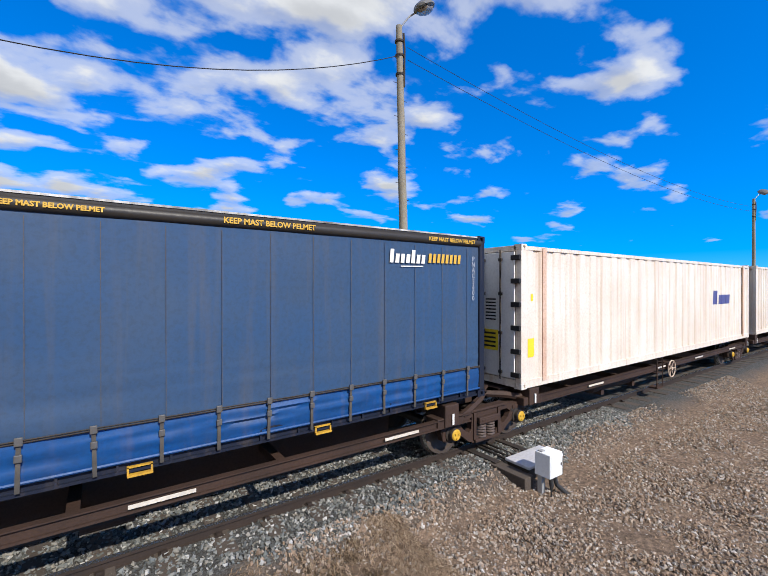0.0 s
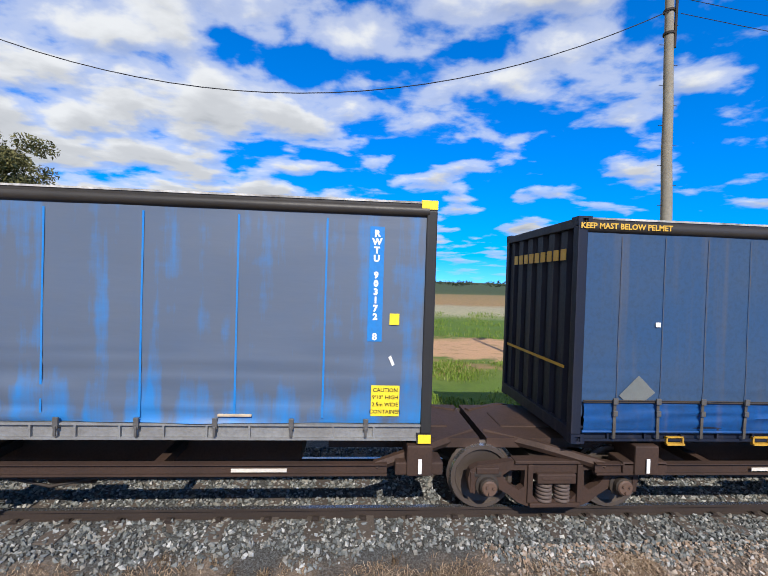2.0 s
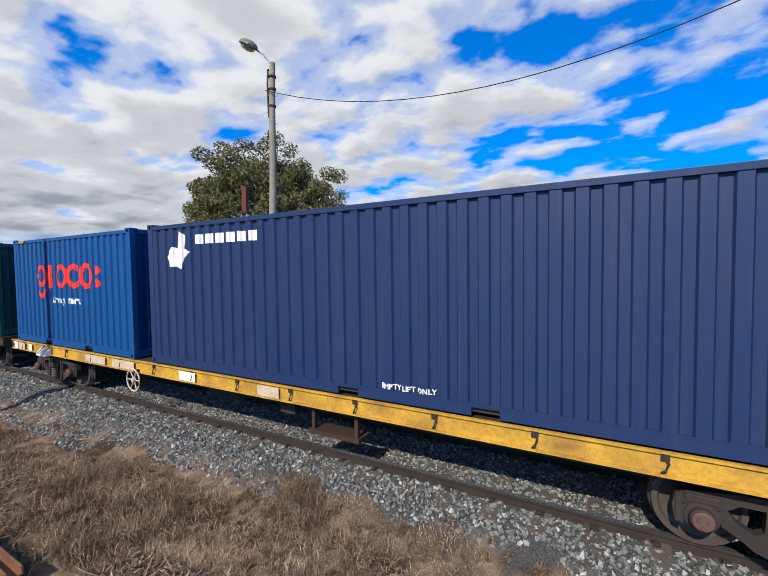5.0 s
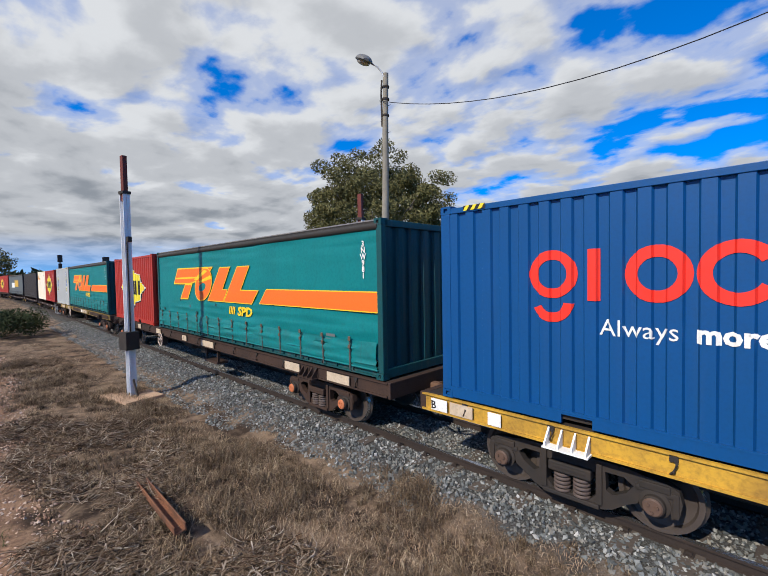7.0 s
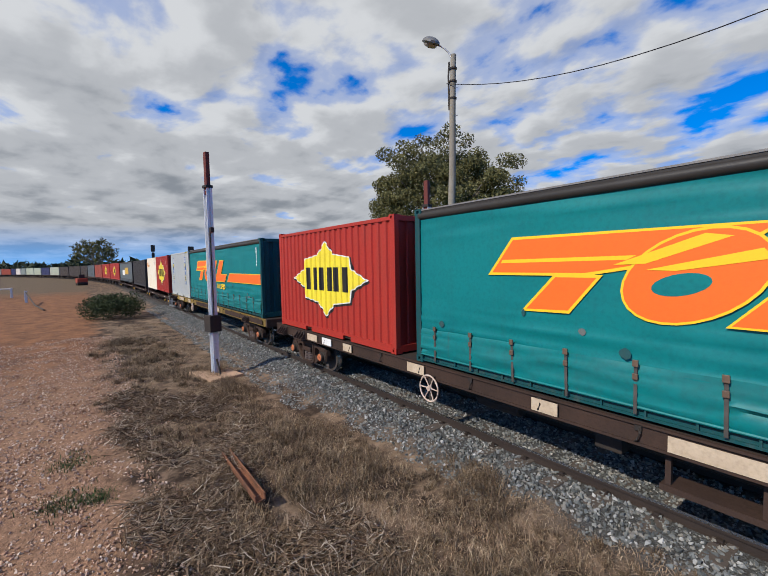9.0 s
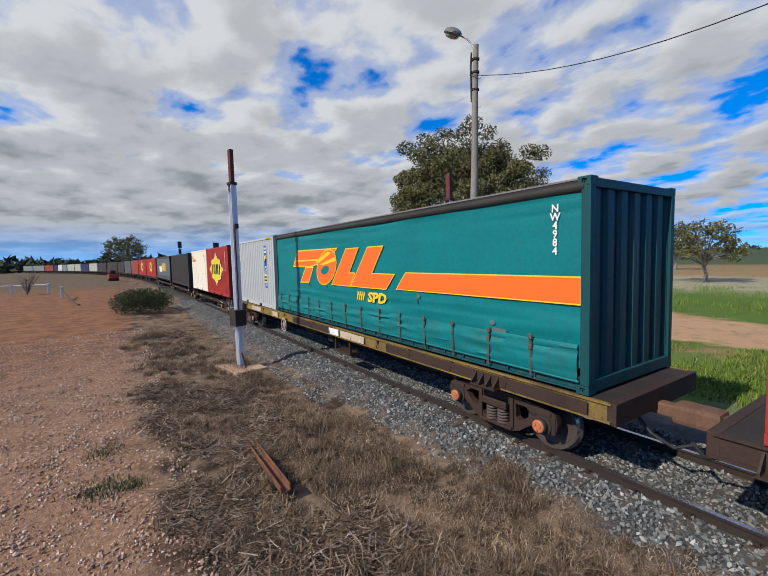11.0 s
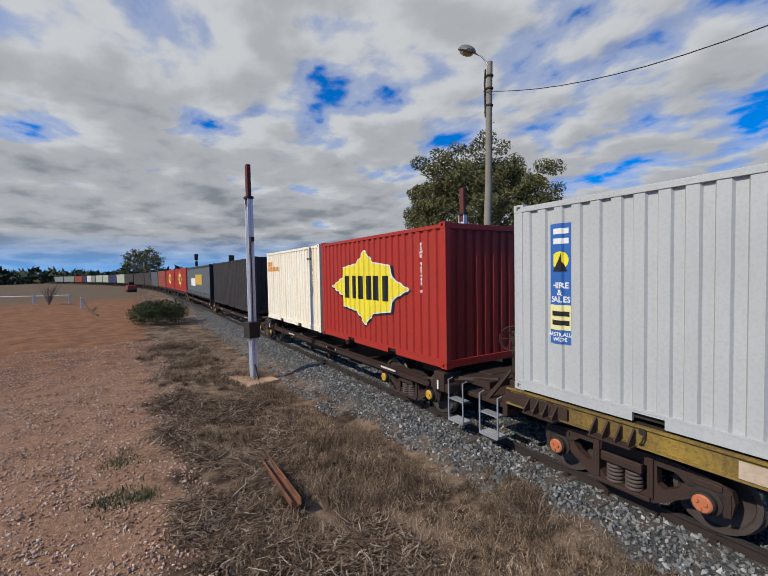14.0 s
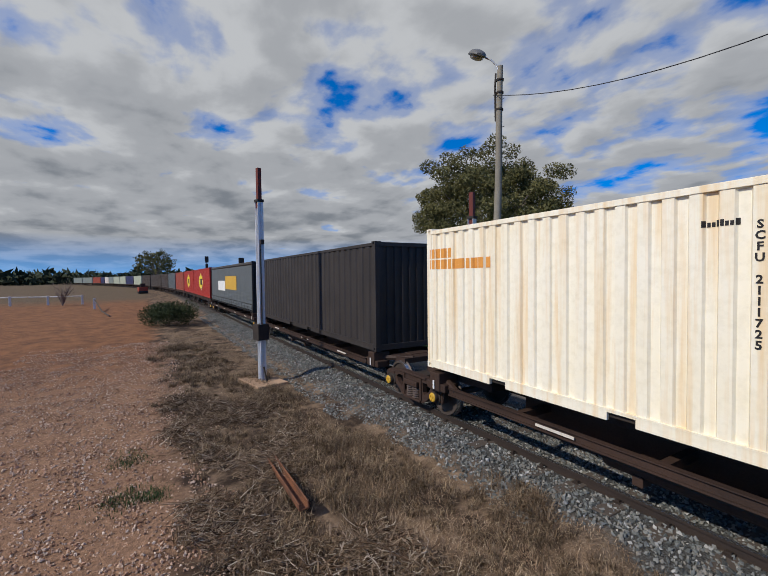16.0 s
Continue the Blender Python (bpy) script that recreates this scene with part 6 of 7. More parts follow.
def reefer_marks():
    t, c, h = REEFERBOX
    # door leaves, hinges, lock bars and the caution board on the end that faces the blue container
    for s in (-1, 1):
        part("door", blocks((-h - 0.035, -h - 0.005, *sorted((s * 0.02, s * 1.08)), 0.2, BOX_H - 0.15), bevel=0.008), surf("white_door_paint", (0.72, 0.72, 0.70), (0.55, 0.54, 0.52), 0.4, 0.5), t)
        for z in (0.28, 0.75, 1.22, 1.69, 2.16, 2.63):
            part("hinge", blocks((-h - 0.055, -h + 0.01, *sorted((s * 1.0, s * 1.215)), z - 0.05, z + 0.05), bevel=0.01), M_RUB, t)
        for y in (0.3, 0.75):
            bm = bmesh.new()
            tube(bm, [(-h - 0.06, s * y, 0.15), (-h - 0.06, s * y, BOX_H - 0.1)], 0.018, 6)
            for z in (0.3, 1.1, 1.9, 2.6):
                block(bm, -h - 0.075, -h - 0.03, s * y - 0.04, s * y + 0.04, z - 0.03, z + 0.03)
            part("lock_bar", bm, M_DARK, t)
    part("caution_sign", blocks((-h - 0.042, -h - 0.036, -0.68, -0.25, 0.72, 1.15)), P_YEL, t, "yellow caution sign")
    bm = bmesh.new()
    for k in range(4):
        block(bm, -h - 0.046, -h - 0.043, -0.62, -0.31, 0.78 + k * 0.09, 0.82 + k * 0.09)
    for k in range(7):
        block(bm, -h - 0.040, -h - 0.036, -0.62, -0.35, 1.35 + k * 0.07, 1.38 + k * 0.07)
    singles("stencil_bars", bm, P_BLK, t)
    on_face(t, "name_bars", poly(bmesh.new(), [(3.3, 1.42), (3.7, 1.42), (3.75, 1.9), (3.35, 1.9)], FACE), surf("faded_indigo_paint", (0.07, 0.08, 0.22), None, 0.3, 0.5))
    on_face(t, "name_bars", poly(bmesh.new(), [(3.85, 1.42), (5.1, 1.42), (5.15, 1.75), (3.9, 1.75)], FACE), surf("faded_indigo_paint", (0.07, 0.08, 0.22), None, 0.3, 0.5))
    on_face(t, "notice", poly(bmesh.new(), [(-7.1, 0.62), (-6.85, 0.62), (-6.85, 1.0), (-7.1, 1.0)], FACE), P_YEL)
    on_face(t, "notice", poly(bmesh.new(), [(-7.0, 1.75), (-6.92, 1.75), (-6.92, 1.9), (-7.0, 1.9)], FACE), P_YEL)
    on_face(t, "post_strip", blocks((-6.62, -6.5, FACE - 0.012, FACE + 0.02, 0.1, BOX_H - 0.05)), surf("rusty_white_strip", (0.62, 0.45, 0.34), (0.35, 0.15, 0.08), 0.6, 0.6), "rust-stained lifting post")
    on_face(t, "post_strip", blocks((6.5, 6.62, FACE - 0.012, FACE + 0.02, 0.1, BOX_H - 0.05)), surf("rusty_white_strip", (0.62, 0.45, 0.34), (0.35, 0.15, 0.08), 0.6, 0.6))


reefer_marks()


def banner_marks():
    t, c, h = BANNERBOX
    for x, w in ((1.94, 0.37), (-2.23, 0.34)):
        on_face(t, "banner", poly(bmesh.new(), [(x - w / 2, 0.82), (x + w / 2, 0.82), (x + w / 2, 2.54), (x - w / 2, 2.54)], FACE - 0.002), P_BLUE, "blue hire and sales banner")
        on_face(t, "banner_band", poly(bmesh.new(), [(x - w / 2, 1.02), (x + w / 2, 1.02), (x + w / 2, 1.38), (x - w / 2, 1.38)], FACE - 0.005), surf("pale_yellow_paint", (0.72, 0.66, 0.30), None, 0.2, 0.5))
        disc = [(x + 0.36 * w * math.cos(a), 2.02 + 0.36 * w * math.sin(a)) for a in np.linspace(0, 6.283, 24)[:-1]]
        on_face(t, "banner_disc", poly(bmesh.new(), disc, FACE - 0.005), P_LEMON)
        on_face(t, "banner_shape", poly(bmesh.new(), [(x - 0.3 * w, 1.86), (x + 0.3 * w, 1.86), (x + 0.1 * w, 2.0), (x + 0.08 * w, 2.12), (x - 0.05 * w, 2.02)], FACE - 0.008), P_BLK)
        on_face(t, "lettering", letters("HIRE\n&\nSALES", 0.19 * w / 0.55, x, FACE - 0.006, 1.62, 0.003, "CENTER", 0.85), M_WHITE)
        on_face(t, "lettering", letters("AUSTRALIA\nWIDE", 0.125 * w / 0.55, x, FACE - 0.006, 0.93, 0.002, "CENTER", 0.9), M_WHITE)
        bm = bmesh.new()
        for z in (2.25, 2.39):
            poly(bm, [(x - 0.36 * w, z), (x + 0.36 * w, z), (x + 0.36 * w, z + 0.08), (x - 0.36 * w, z + 0.08)], FACE - 0.006)
        on_face(t, "name_bars", bm, M_WHITE)
        bm = bmesh.new()
        for z in (1.09, 1.22):
            poly(bm, [(x - 0.4 * w, z), (x + 0.4 * w, z), (x + 0.4 * w, z + 0.07), (x - 0.4 * w, z + 0.07)], FACE - 0.008)
        on_face(t, "number_bars", bm, P_BLK)
    on_face(t, "lettering", column("RWPU 203261", 0.13, 2.28, FACE, 2.44, 0.112, 0.003), P_BLK)
    on_face(t, "lettering", column("25G1", 0.13, 2.5, FACE, 2.42, 0.122, 0.003), P_BLK)
    warning_stripes(t, 2.14, 2.79, 6, 0.05)
    on_face(t, "height_sign", poly(bmesh.new(), [(2.45, 1.71), (2.55, 1.71), (2.55, 1.86), (2.45, 1.86)], FACE), P_YEL, "yellow height sign")


banner_marks()
on_face(STARBOX2[0], "lettering", column("FSWB 963493 0", 0.09, STARBOX2[2] - 0.83, FACE, 2.48, 0.083, 0.004), M_WHITE)
on_face(SCF[0], "lettering", column("SCFU 211172", 0.115, SCF[2] - 0.65, FACE, 2.36, 0.108, 0.004), P_BLK)
on_face(SCF[0], "lettering", letters("5", 0.12, SCF[2] - 0.65, FACE, 1.17, 0.004, "CENTER"), P_BLK)
bm = bmesh.new()
for k, (n, z) in enumerate(((4, 2.28), (10, 2.06))):
    for j in range(n):
        poly(bm, [(-SCF[2] + 0.11 + j * 0.175, z), (-SCF[2] + 0.25 + j * 0.175, z), (-SCF[2] + 0.25 + j * 0.175, z + 0.19), (-SCF[2] + 0.11 + j * 0.175, z + 0.19)], FACE)
on_face(SCF[0], "name_bars", bm, surf("faded_orange_paint", (0.7, 0.30, 0.06), None, 0.3, 0.6), "faded orange name bars")
bm = bmesh.new()
for k in range(8):
    x, up = SCF[2] - 1.14 + k * 0.042, 0.07 if k in (0, 3, 4, 7) else 0.05
    poly(bm, [(x, 2.41), (x + 0.032, 2.41), (x + 0.032, 2.41 + up), (x, 2.41 + up)], FACE)
on_face(SCF[0], "name_bars", bm, P_BLK)
t, c, h = SLATE
on_face(t, "sign_panel", poly(bmesh.new(), [(-4.3, 1.0), (-1.0, 1.0), (-1.0, 1.75), (-4.3, 1.75)], CLOTH), M_WHITE)
on_face(t, "sign_panel", poly(bmesh.new(), [(-0.9, 1.15), (3.4, 1.15), (3.4, 2.1), (-0.9, 2.1)], CLOTH), P_AMB)

# ---- lineside things ----
M_POLE = surf("weathered_grey_timber", (0.26, 0.235, 0.185), (0.14, 0.12, 0.09), 0.6, 0.9, 0, 1.2, 18, 0.4, (0.14, 0.12, 0.10))
M_LAMP = surf("lamp_housing_paint", (0.13, 0.13, 0.125), None, 0.3, 0.5)
M_LENS = surf("amber_lamp_lens", (0.30, 0.25, 0.18), None, 0.2, 0.3)


def light_pole(x, y, top, lean, side, label):
    p = tagged(new("light_pole"), label, "light pole", "timber light poles")
    p.matrix_local = pose(x, y, lie(x, y), 0, lean, 0)
    hh = top - lie(x, y)
    bm = bmesh.new()
    tube(bm, [(0.02 * noise.noise((k, x, 0)), 0.02 * noise.noise((k, 5, x)), hh * k / 10 - 0.05) for k in range(11)], [0.17 - 0.007 * k for k in range(11)], 14)
    smooth(part("pole", bm, M_POLE, p), 0.8)
    bm = bmesh.new()
    for k in (0.55, 1.0, 1.6):
        lathe(bm, [(0.0, hh - k - 0.03), (0.14, hh - k - 0.03), (0.14, hh - k + 0.03), (0.0, hh - k + 0.03)], 12, "Z")
    tube(bm, [(0.10 * side, -0.08, hh - 2.0), (0.12 * side, -0.12, hh - 0.8), (0.11 * side, -0.1, hh - 0.3)], 0.035, 6)
    for k in range(14):
        s = 1 if k % 2 else -1
        tube(bm, [(s * 0.12, 0, hh * 0.3 + k * hh * 0.045), (s * 0.26, 0, hh * 0.3 + k * hh * 0.045)], 0.009, 5)
    part("pole_fitting", bm, M_DARK, p)
    bm = bmesh.new()
    tube(bm, [(0, -0.05, hh - 0.25), (side * 0.12, -0.1, hh + 0.02), (side * 0.26, -0.2, hh + 0.22), (side * 0.45, -0.3, hh + 0.36)], 0.03, 8)
    part("lamp_arm", bm, M_GALV, p)
    bm = bmesh.new()
    lathe(bm, [(0.0, -0.46), (0.12, -0.43), (0.25, -0.24), (0.27, 0.05), (0.20, 0.34), (0.08, 0.46), (0.0, 0.46)], 16, "X")
    for v in bm.verts:
        v.co.z *= 0.6 if v.co.z > 0 else 0.2
    a = smooth(part("lamp_head", bm, M_LAMP, p, "grey street lamp head"))
    a.matrix_local = pose(side * 0.72, -0.45, hh + 0.52, -14, -24 * side, 35 * side) @ Matrix.Scale(1.25, 4)
    bm = bmesh.new()
    lathe(bm, [(0.0, -0.36), (0.14, -0.33), (0.21, 0.0), (0.15, 0.26), (0.0, 0.36)], 16, "X")
    for v in bm.verts:
        v.co.z *= 0.45
    b = smooth(part("lens", bm, M_LENS, a))
    b.matrix_local = pose(0, 0, -0.05)
    return p


light_pole(8.45, 10.8, 11.45, -1.6, 1, "tall weathered timber pole with a street lamp")
light_pole(-11.4, 11.5, 10.65, 1.6, -1, "tall weathered timber pole with a street lamp")
light_pole(46.2, 10.8, 10.6, 0, 1, "distant timber pole with a street lamp")


def cable(name, a, b, sag, r=0.013):
    bm = bmesh.new()
    a, b = Vector(a), Vector(b)
    tube(bm, [a.lerp(b, k / 24) - Vector((0, 0, sag * 4 * (k / 24) * (1 - k / 24))) for k in range(25)], r, 5)
    tagged(part(name, bm, M_RUB), "black overhead cable between timber poles", "cable")


cable("overhead_cable", (-11.3, 11.35, 9.6), (8.2, 10.7, 10.45), 2.25)
cable("overhead_cable", (8.4, 10.7, 10.75), (46, 10.7, 9.8), 0.9, 0.009)
cable("overhead_cable", (8.4, 10.7, 10.35), (46, 10.7, 9.4), 0.9, 0.009)


def gauge_post(x, y, base, white_top, top, label, pad=True):
    g = tagged(new("clearance_post"), label, "post", "height gauge posts")
    g.matrix_local = pose(x, y, base, 0, 0, 12)
    part("post", blocks((-0.10, 0.10, -0.012, 0.012, 0.05, white_top - base), (-0.10, -0.085, -0.09, 0.09, 0.05, white_top - base), (0.085, 0.10, -0.09, 0.09, 0.05, white_top - base)),
         surf("white_post_paint", (0.74, 0.74, 0.73), (0.5, 0.5, 0.5), 0.4, 0.5, 0, 2), g)
    part("post_tip", blocks((-0.075, 0.075, -0.06, 0.06, white_top - base - 0.25, top - base), bevel=0.008), surf("dull_red_paint", (0.13, 0.025, 0.018), (0.08, 0.03, 0.02), 0.5, 0.6), g, "dull red extension")
    part("bracket", blocks((-0.13, 0.13, -0.11, 0.11, white_top - base - 0.06, white_top - base + 0.02), bevel=0.01), M_DARK, g)
    if pad:
        part("junction_box", blocks((-0.2, 0.2, -0.2, 0.16, 1.35, 1.85), bevel=0.015), M_DARK, g, "dark steel junction box")
        part("pad", blocks((-0.75, 0.75, -0.5, 0.5, -0.1, 0.06), bevel=0.02), surf("orange_stained_concrete", (0.46, 0.30, 0.19), (0.3, 0.2, 0.13), 0.5, 0.9), g, "earth-stained concrete pad")
        part("lamp", blocks((0.1, 0.2, -0.06, 0.06, 4.35, 4.5), bevel=0.02), M_DARK, g)
        bm = bmesh.new()
        tube(bm, [(0.14, -0.05, 1.85), (0.15, -0.05, 3.0), (0.13, -0.05, 4.35)], 0.02, 6)
        for s in (-1, 1):
            tube(bm, [(s * 0.1, 0, 0.5), (s * 0.32, 0, 0.06)], 0.03, 6)
        part("conduit", bm, M_DARK, g)
    return g


gauge_post(-13.4, 3.35, lie(-13.4, 3.35) + 0.05, 5.45, 6.45, "white steel clearance post with a red tip on a concrete pad")
gauge_post(-10.0, 9.1, lie(-10, 9.1), 4.85, 5.62, "far clearance post with a red tip behind the train", False)


def switch_machine():
    s = tagged(new("point_machine"), "white point-machine cabinet on black legs beside the track", "switch machine")
    s.matrix_local = pose(6.25, 4.25, lie(6.25, 4.25), 0, 0, 0)
    white = surf("white_cabinet_paint", (0.74, 0.75, 0.76), (0.6, 0.6, 0.6), 0.3, 0.5)
    cab = part("cabinet", blocks((-0.17, 0.17, -0.14, 0.14, 0.30, 0.68), bevel=0.012), white, s, "white metal cabinet")
    part("cabinet_door", blocks((-0.155, 0.155, -0.152, -0.14, 0.315, 0.665), bevel=0.004), white, cab)
    part("latch", blocks((0.10, 0.12, -0.162, -0.15, 0.47, 0.52)), M_DARK, cab)
    part("post", blocks((-0.15, -0.06, 0.02, 0.10, -0.05, 0.70)), M_GALV, s, "galvanised cabinet post")
    for pts in ([(-0.04, -0.06, 0.3), (-0.05, -0.09, 0.16), (-0.14, -0.14, -0.04)], [(0.06, -0.06, 0.3), (0.08, -0.10, 0.14), (0.22, -0.24, -0.03)]):
        part("conduit_leg", tube(bmesh.new(), pts, 0.036, 10), M_RUB, s)
    mach = part("machine", blocks((-0.05, 0.91, 0.34, 0.78, 0.06, 0.26), bevel=0.02), M_DARK, s, "dark cast point machine")
    part("machine_lid", blocks((-0.08, 0.94, 0.31, 0.81, 0.26, 0.31), bevel=0.015), surf("pale_grey_machine_paint", (0.50, 0.50, 0.52), (0.34, 0.31, 0.29), 0.5, 0.5), mach, "pale grey machine lid")
    part("motor_end", blocks((0.91, 1.10, 0.40, 0.70, 0.05, 0.20), bevel=0.04), M_BROWN, mach)
    for x0 in (-0.34, 0.52):
        part("timber", blocks((x0, x0 + 0.24, 0.20, 1.75, -0.03, 0.225), bevel=0.015), M_SLEEP, s, "weathered long timber")
        part("slide_plate", blocks((x0 + 0.05, x0 + 0.19, 0.85, 1.70, 0.23, 0.255), bevel=0.006), M_DARK, s)
    for x, z in ((0.02, 0.24), (0.16, 0.23), (0.32, 0.22)):
        part("throw_rod", tube(bmesh.new(), [(x, 0.75, z), (x, 1.6, z + 0.02)], 0.024, 7), M_DARK, s)


switch_machine()


def rusty_bar():
    bm = blocks((-0.95, 0.95, -0.075, -0.055, 0, 0.10), (-0.95, 0.95, 0.055, 0.075, 0, 0.10), (-0.95, 0.95, -0.075, 0.075, 0, 0.02), bevel=0.004)
    b = part("steel_channel", bm, surf("rusty_channel", (0.21, 0.085, 0.042), (0.07, 0.038, 0.026), 0.8, 0.9, 0, 3.0))
    b.matrix_local = pose(-6.6, 2.05, lie(-6.6, 2.05) + 0.13, 6, -3, -2)
    tagged(b, "rusty steel channel lying in the dry weeds", "steel channel")


rusty_bar()


# ---- plants ----
def leaf_cloud(bm_v, bm_f, rng, centre, rad, n, size):
    for i in range(n):
        d = rng.normal(size=3)
        d /= np.linalg.norm(d)
        p = np.array(centre) + d * np.array(rad) * (rng.rand() ** 0.35)
        u = rng.normal(size=3)
        u /= np.linalg.norm(u)
        w = np.cross(u, rng.normal(size=3))
        w /= np.linalg.norm(w)
        k = size * (0.6 + 0.8 * rng.rand())
        b = len(bm_v)
        bm_v.extend([tuple(p - u * k), tuple(p + w * k * 0.35), tuple(p + u * k), tuple(p - w * k * 0.35)])
        bm_f.append((b, b + 1, b + 2, b + 3))


def gum_tree(x, y, hh, spread, seed, label, leaves=9000, size=0.30):
    rng = np.random.RandomState(seed)
    t = tagged(new("gum_tree"), label, "tree", "gum trees")
    t.matrix_local = pose(x, y, lie(x, y))
    bm = bmesh.new()
    tube(bm, [(0, 0, -0.2), (0.2, 0.1, hh * 0.12), (-0.1, 0.2, hh * 0.24), (0.3, 0, hh * 0.36)], [0.030 * hh, 0.025 * hh, 0.02 * hh, 0.015 * hh], 10)
    tips = []
    n = 64
    for k in range(n):
        a = 2.39996 * k
        e = math.asin(-0.25 + 1.22 * (k + 0.5) / n)
        f = 0.80 + 0.42 * noise.noise((2.1 * math.cos(e) * math.cos(a), 2.1 * math.cos(e) * math.sin(a), 2.1 * math.sin(e) + seed)) + 0.10 * rng.rand()
        f = min(0.97, max(0.42, f))
        end = (f * spread * math.cos(e) * math.cos(a), f * spread * math.cos(e) * math.sin(a), hh * (0.50 + 0.47 * f * math.sin(e)))
        mid = (0.45 * end[0], 0.45 * end[1], hh * 0.36 + 0.45 * (end[2] - hh * 0.36))
        if k % 2 == 0:
            tube(bm, [(0.1, 0.05, hh * (0.24 + 0.12 * rng.rand())), mid, end], [0.012 * hh, 0.008 * hh, 0.003 * hh], 7)
        tips.append(end)
        if k % 3 == 0:
            tips.append(tuple(0.4 * m + 0.6 * q for m, q in zip(mid, end)))
    part("trunk", bm, surf("gum_bark", (0.22, 0.19, 0.16), (0.12, 0.10, 0.085), 0.6, 0.9), t)
    vs, fs = [], []
    per = leaves // (len(tips) * 3)
    for e in tips:
        for q in range(3):
            o = rng.normal(size=3) * np.array([spread * 0.085, spread * 0.085, hh * 0.03])
            leaf_cloud(vs, fs, rng, np.array(e) + o, (spread * 0.13, spread * 0.13, hh * 0.046), per, size)
    me = bpy.data.meshes.new("crown")
    me.from_pydata(vs, [], fs)
    me.materials.append(island("gum_leaves", [(0.050, 0.050, 0.018), (0.10, 0.096, 0.034), (0.165, 0.155, 0.058), (0.065, 0.062, 0.024), (0.24, 0.215, 0.10)]))
    reuse("crown", me, t)
    return t


gum_tree(-40.6, 40.5, 20.6, 10.4, 4, "large spreading gum tree beyond the track", 70000, 0.20)
gum_tree(-205.0, -5.0 + 9.0, 17.0, 8.0, 9, "distant gum tree beyond the bend", 4000, 0.45)
gum_tree(-17.6, 52.0, 7.0, 3.4, 12, "small dark tree in the field", 3000, 0.2)
gum_tree(-33.0, 85.0, 9.0, 3.2, 14, "small dark tree in the field", 2500, 0.25)
gum_tree(-62.0, 100.0, 11.0, 6.0, 15, "bushy tree in the field", 2500, 0.35)


def bush(x, y, r, hh, n, seed, label, material, size=0.06):
    rng = np.random.RandomState(seed)
    vs, fs = [], []
    for k in range(14):
        a, d = rng.rand() * 6.28, rng.rand() ** 0.6
        leaf_cloud(vs, fs, rng, (r * d * math.cos(a), 0.7 * r * d * math.sin(a), hh * (0.35 + 0.3 * rng.rand())), (r * 0.4, r * 0.35, hh * 0.42), n // 14, size)
    me = bpy.data.meshes.new("foliage")
    me.from_pydata(vs, [], fs)
    me.materials.append(material)
    b = tagged(new("bush"), label, "bush", "bushes")
    b.matrix_local = pose(x, y, lie(x, y))
    reuse("foliage", me, b)
    bm = bmesh.new()
    for k in range(7):
        a = 6.28 * k / 7
        tube(bm, [(0, 0, -0.05), (0.3 * r * math.cos(a), 0.3 * r * math.sin(a), hh * 0.3), (0.7 * r * math.cos(a), 0.6 * r * math.sin(a), hh * 0.7)], [0.03, 0.02, 0.008], 5)
    part("stem", bm, surf("shrub_stem", (0.14, 0.10, 0.07), None, 0.4, 0.9), b)


M_BUSH = island("dark_shrub_leaves", [(0.02, 0.032, 0.012), (0.04, 0.055, 0.02), (0.06, 0.075, 0.03)])
bush(-34.0, 1.5, 2.3, 1.7, 8000, 21, "dark green shrub beside the ballast", M_BUSH, 0.075)


def far_woods():
    """A low line of trees along the horizon."""
    rng = np.random.RandomState(31)
    vs, fs = [], []
    for k in range(900):
        a = radians(-75 + 195 * rng.rand())
        d = 520 + 500 * rng.rand()
        x, y = -d * math.sin(a), d * math.cos(a)
        s = 3.0 + 4.0 * rng.rand()
        if k % 3 == 0:
            a, d, s = radians(80 + 46 * rng.rand()), 330 + 200 * rng.rand(), 4.5 + 4.0 * rng.rand()
            x, y = -d * math.sin(a), d * math.cos(a)
        if k % 3 == 0 or rng.rand() < 0.45 + 0.55 * (a > 0.9):
            leaf_cloud(vs, fs, rng, (x, y, lie(x, y) + s * 0.6), (s * 1.8, s * 1.8, s * 0.7), 34, s * 0.42)
    me = bpy.data.meshes.new("far_woods")
    me.from_pydata(vs, [], fs)
    me.materials.append(island("far_leaves", [(0.022, 0.032, 0.016), (0.04, 0.05, 0.025), (0.055, 0.065, 0.035)]))
    tagged(new("far_woods", me), "dark line of trees on the horizon", "woods", kind="stuff")


far_woods()


# ---- signals, fence and small things along the bend ----
def signal(s, off, top, label):
    m = along(s, off)
    g = tagged(new("railway_signal"), label, "signal", "railway signals")
    g.matrix_local = pose(*m.translation) @ pose(0, 0, 0, 0, 0, 90)
    bm = bmesh.new()
    tube(bm, [(0, 0, -0.4), (0, 0, top - 0.6)], 0.09, 10)
    part("mast", bm, M_GALV, g)
    part("signal_head", blocks((-0.3, 0.3, -0.15, 0.15, top - 1.1, top), (-0.22, 0.22, -0.12, 0.12, top - 2.2, top - 1.3), bevel=0.04), M_RUB, g, "black signal head")


signal(-79.0, 3.6, 6.9, "black-headed colour light signal behind the train")
signal(-51.0, 3.6, 5.4, "short black-headed signal behind the train")


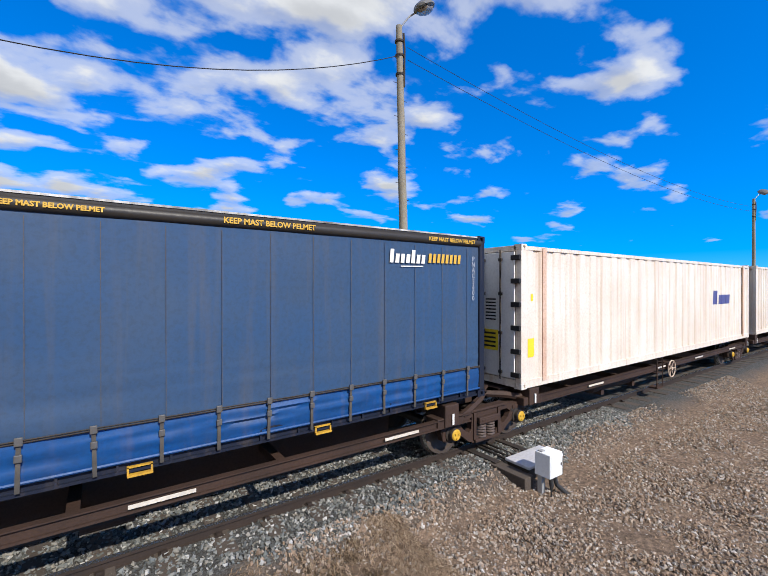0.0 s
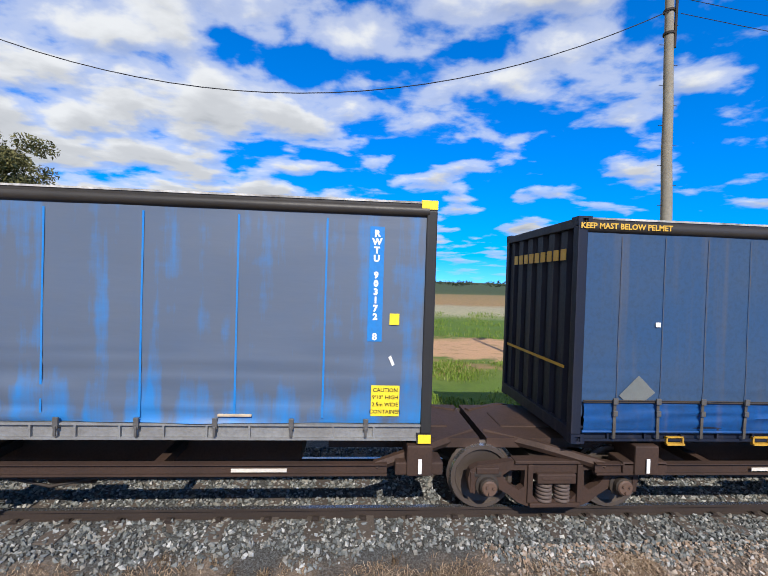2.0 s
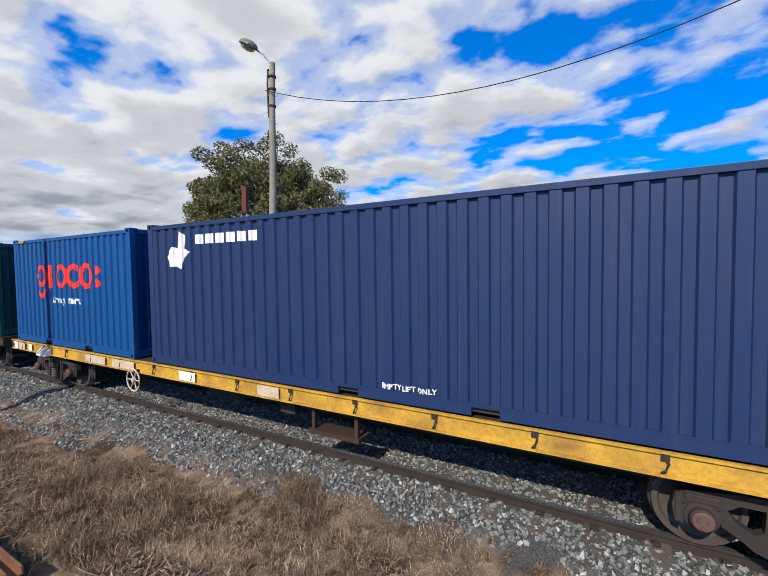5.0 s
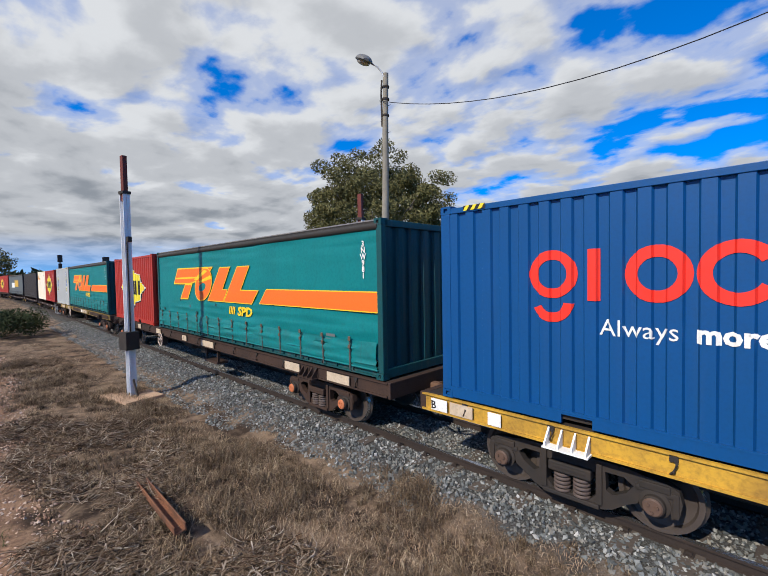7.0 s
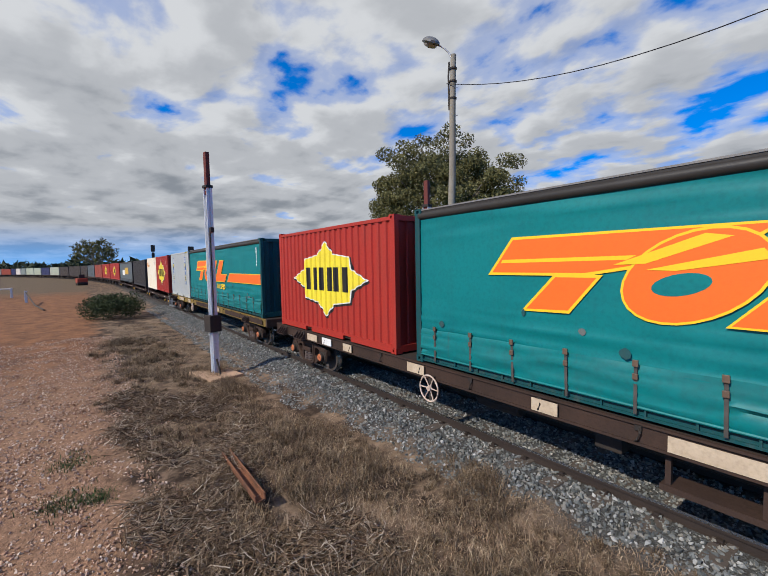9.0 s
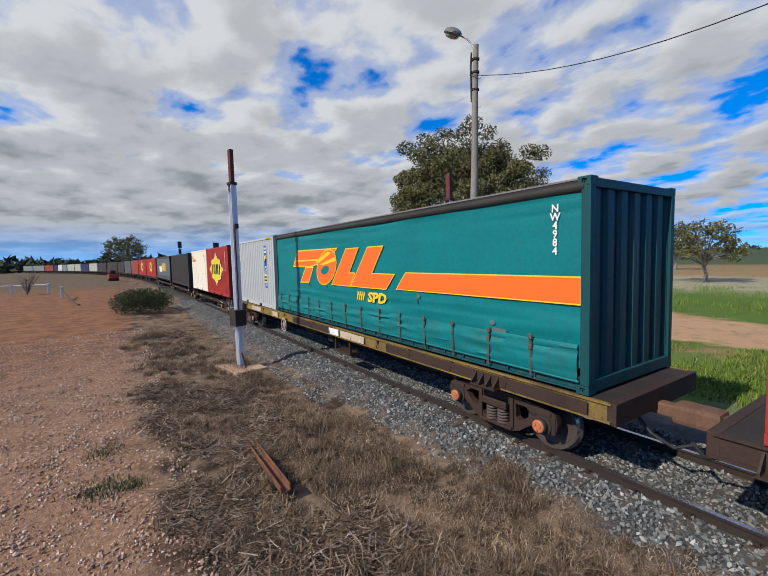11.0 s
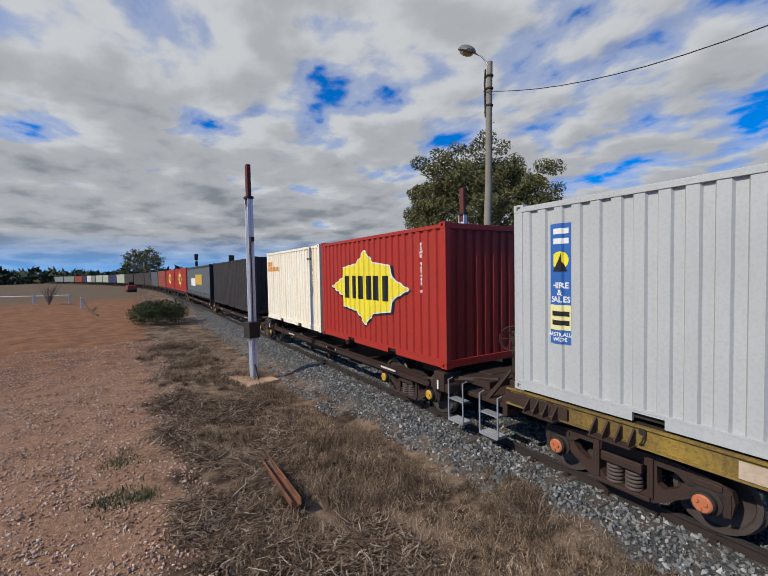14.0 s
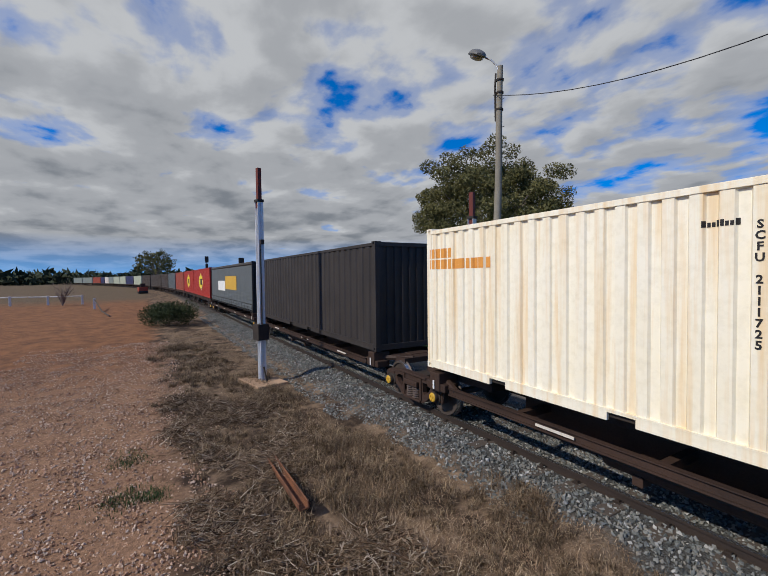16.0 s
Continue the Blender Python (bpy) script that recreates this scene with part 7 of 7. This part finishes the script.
def paddock_rail():
    f = tagged(new("rail_fence"), "low white rail fence on the red earth", "fence")
    white = surf("white_fence_paint", (0.6, 0.58, 0.55), (0.4, 0.36, 0.32), 0.5, 0.8)
    xs = [(-68.7, -7.2), (-69.6, -11.0), (-70.5, -15.0), (-71.5, -19.5)]
    for x, y in xs + [(-56.7, -4.8)]:
        p = part("post", blocks((-0.12, 0.12, -0.12, 0.12, -0.3, 1.25), bevel=0.02), white, f)
        p.matrix_local = pose(x, y, lie(x, y))
    for (x0, y0), (x1, y1) in zip(xs, xs[1:]):
        bm = bmesh.new()
        tube(bm, [(x0, y0, lie(x0, y0) + 1.1), (x1, y1, lie(x1, y1) + 1.1)], 0.08, 6)
        part("rail", bm, white, f)
    bm = bmesh.new()
    tube(bm, [(-56.7, -4.8, lie(-56.7, -4.8) + 1.1), (-50, -3.6, lie(-50, -3.6) + 0.1), (-44, -2.6, lie(-44, -2.6) + 0.05)], 0.07, 6)
    part("fallen_rail", bm, M_SLEEP, f, "fallen timber rail")


paddock_rail()


def red_trolley():
    b = tagged(new("trackside_box"), "small red trackside machine on the earth beside the bend", "trackside box")
    b.matrix_local = pose(-108.0, -0.3, lie(-108, -0.3), 0, 0, 10)
    red = surf("faded_red_paint", (0.36, 0.06, 0.03), None, 0.4, 0.6)
    part("body", blocks((-1.0, 1.0, -0.9, 0.9, 0.45, 1.5), bevel=0.06), red, b)
    part("hood", blocks((-0.4, 0.4, -0.5, 0.5, 1.5, 2.3), bevel=0.05), M_DARK, b)
    for dx in (-0.7, 0.7):
        bm = bmesh.new()
        lathe(bm, [(0.0, -0.9), (0.4, -0.9), (0.4, 0.9), (0.0, 0.9)], 14, "Y", (dx, 0, 0.4))
        part("wheel", bm, M_RUB, b)


red_trolley()


def bare_shrub(x, y, hh, seed, label):
    rng = np.random.RandomState(seed)
    b = tagged(new("bare_shrub"), label, "shrub", "bare shrubs")
    b.matrix_local = pose(x, y, lie(x, y))
    bm = bmesh.new()
    for k in range(26):
        a, l = rng.rand() * 6.28, 0.3 + 0.6 * rng.rand()
        p1 = (0.25 * hh * math.cos(a) * l, 0.25 * hh * math.sin(a) * l, hh * 0.4)
        p2 = (0.7 * hh * math.cos(a) * l, 0.7 * hh * math.sin(a) * l, hh * (0.7 + 0.3 * rng.rand()))
        tube(bm, [(0, 0, 0), p1, p2], [0.03 * hh / 2, 0.02 * hh / 2, 0.006], 4)
        for q in range(3):
            e = np.array(p1) + (np.array(p2) - np.array(p1)) * (0.3 + 0.2 * q)
            o = rng.normal(size=3) * 0.16 * hh
            tube(bm, [tuple(e), tuple(e + o)], [0.012, 0.005], 4)
    part("branch_crown", bm, surf("bare_twig", (0.20, 0.15, 0.12), None, 0.4, 0.9), b)


bare_shrub(1.2, 33.0, 3.2, 41, "bare brown shrub standing in the long grass")
bare_shrub(-66.0, -9.0, 3.0, 43, "bare shrub beside the low rail fence")


# ---- what moves ----
def motions():
    for thing, u, z in MOVERS:
        rows = []
        for t in range(0, 17, 2):
            m = along(u + SPEED * t)
            rows.append((float(t), Matrix.Translation((0, 0, z)) @ m))
        walk(thing, rows)
    rate = math.degrees(SPEED / 0.43)
    for w, dx in ROLLERS:
        walk(w, [(k / 10, pose(dx, 0, 0.43, 0, rate * k / 10 % 360, 0)) for k in range(161)])


motions()
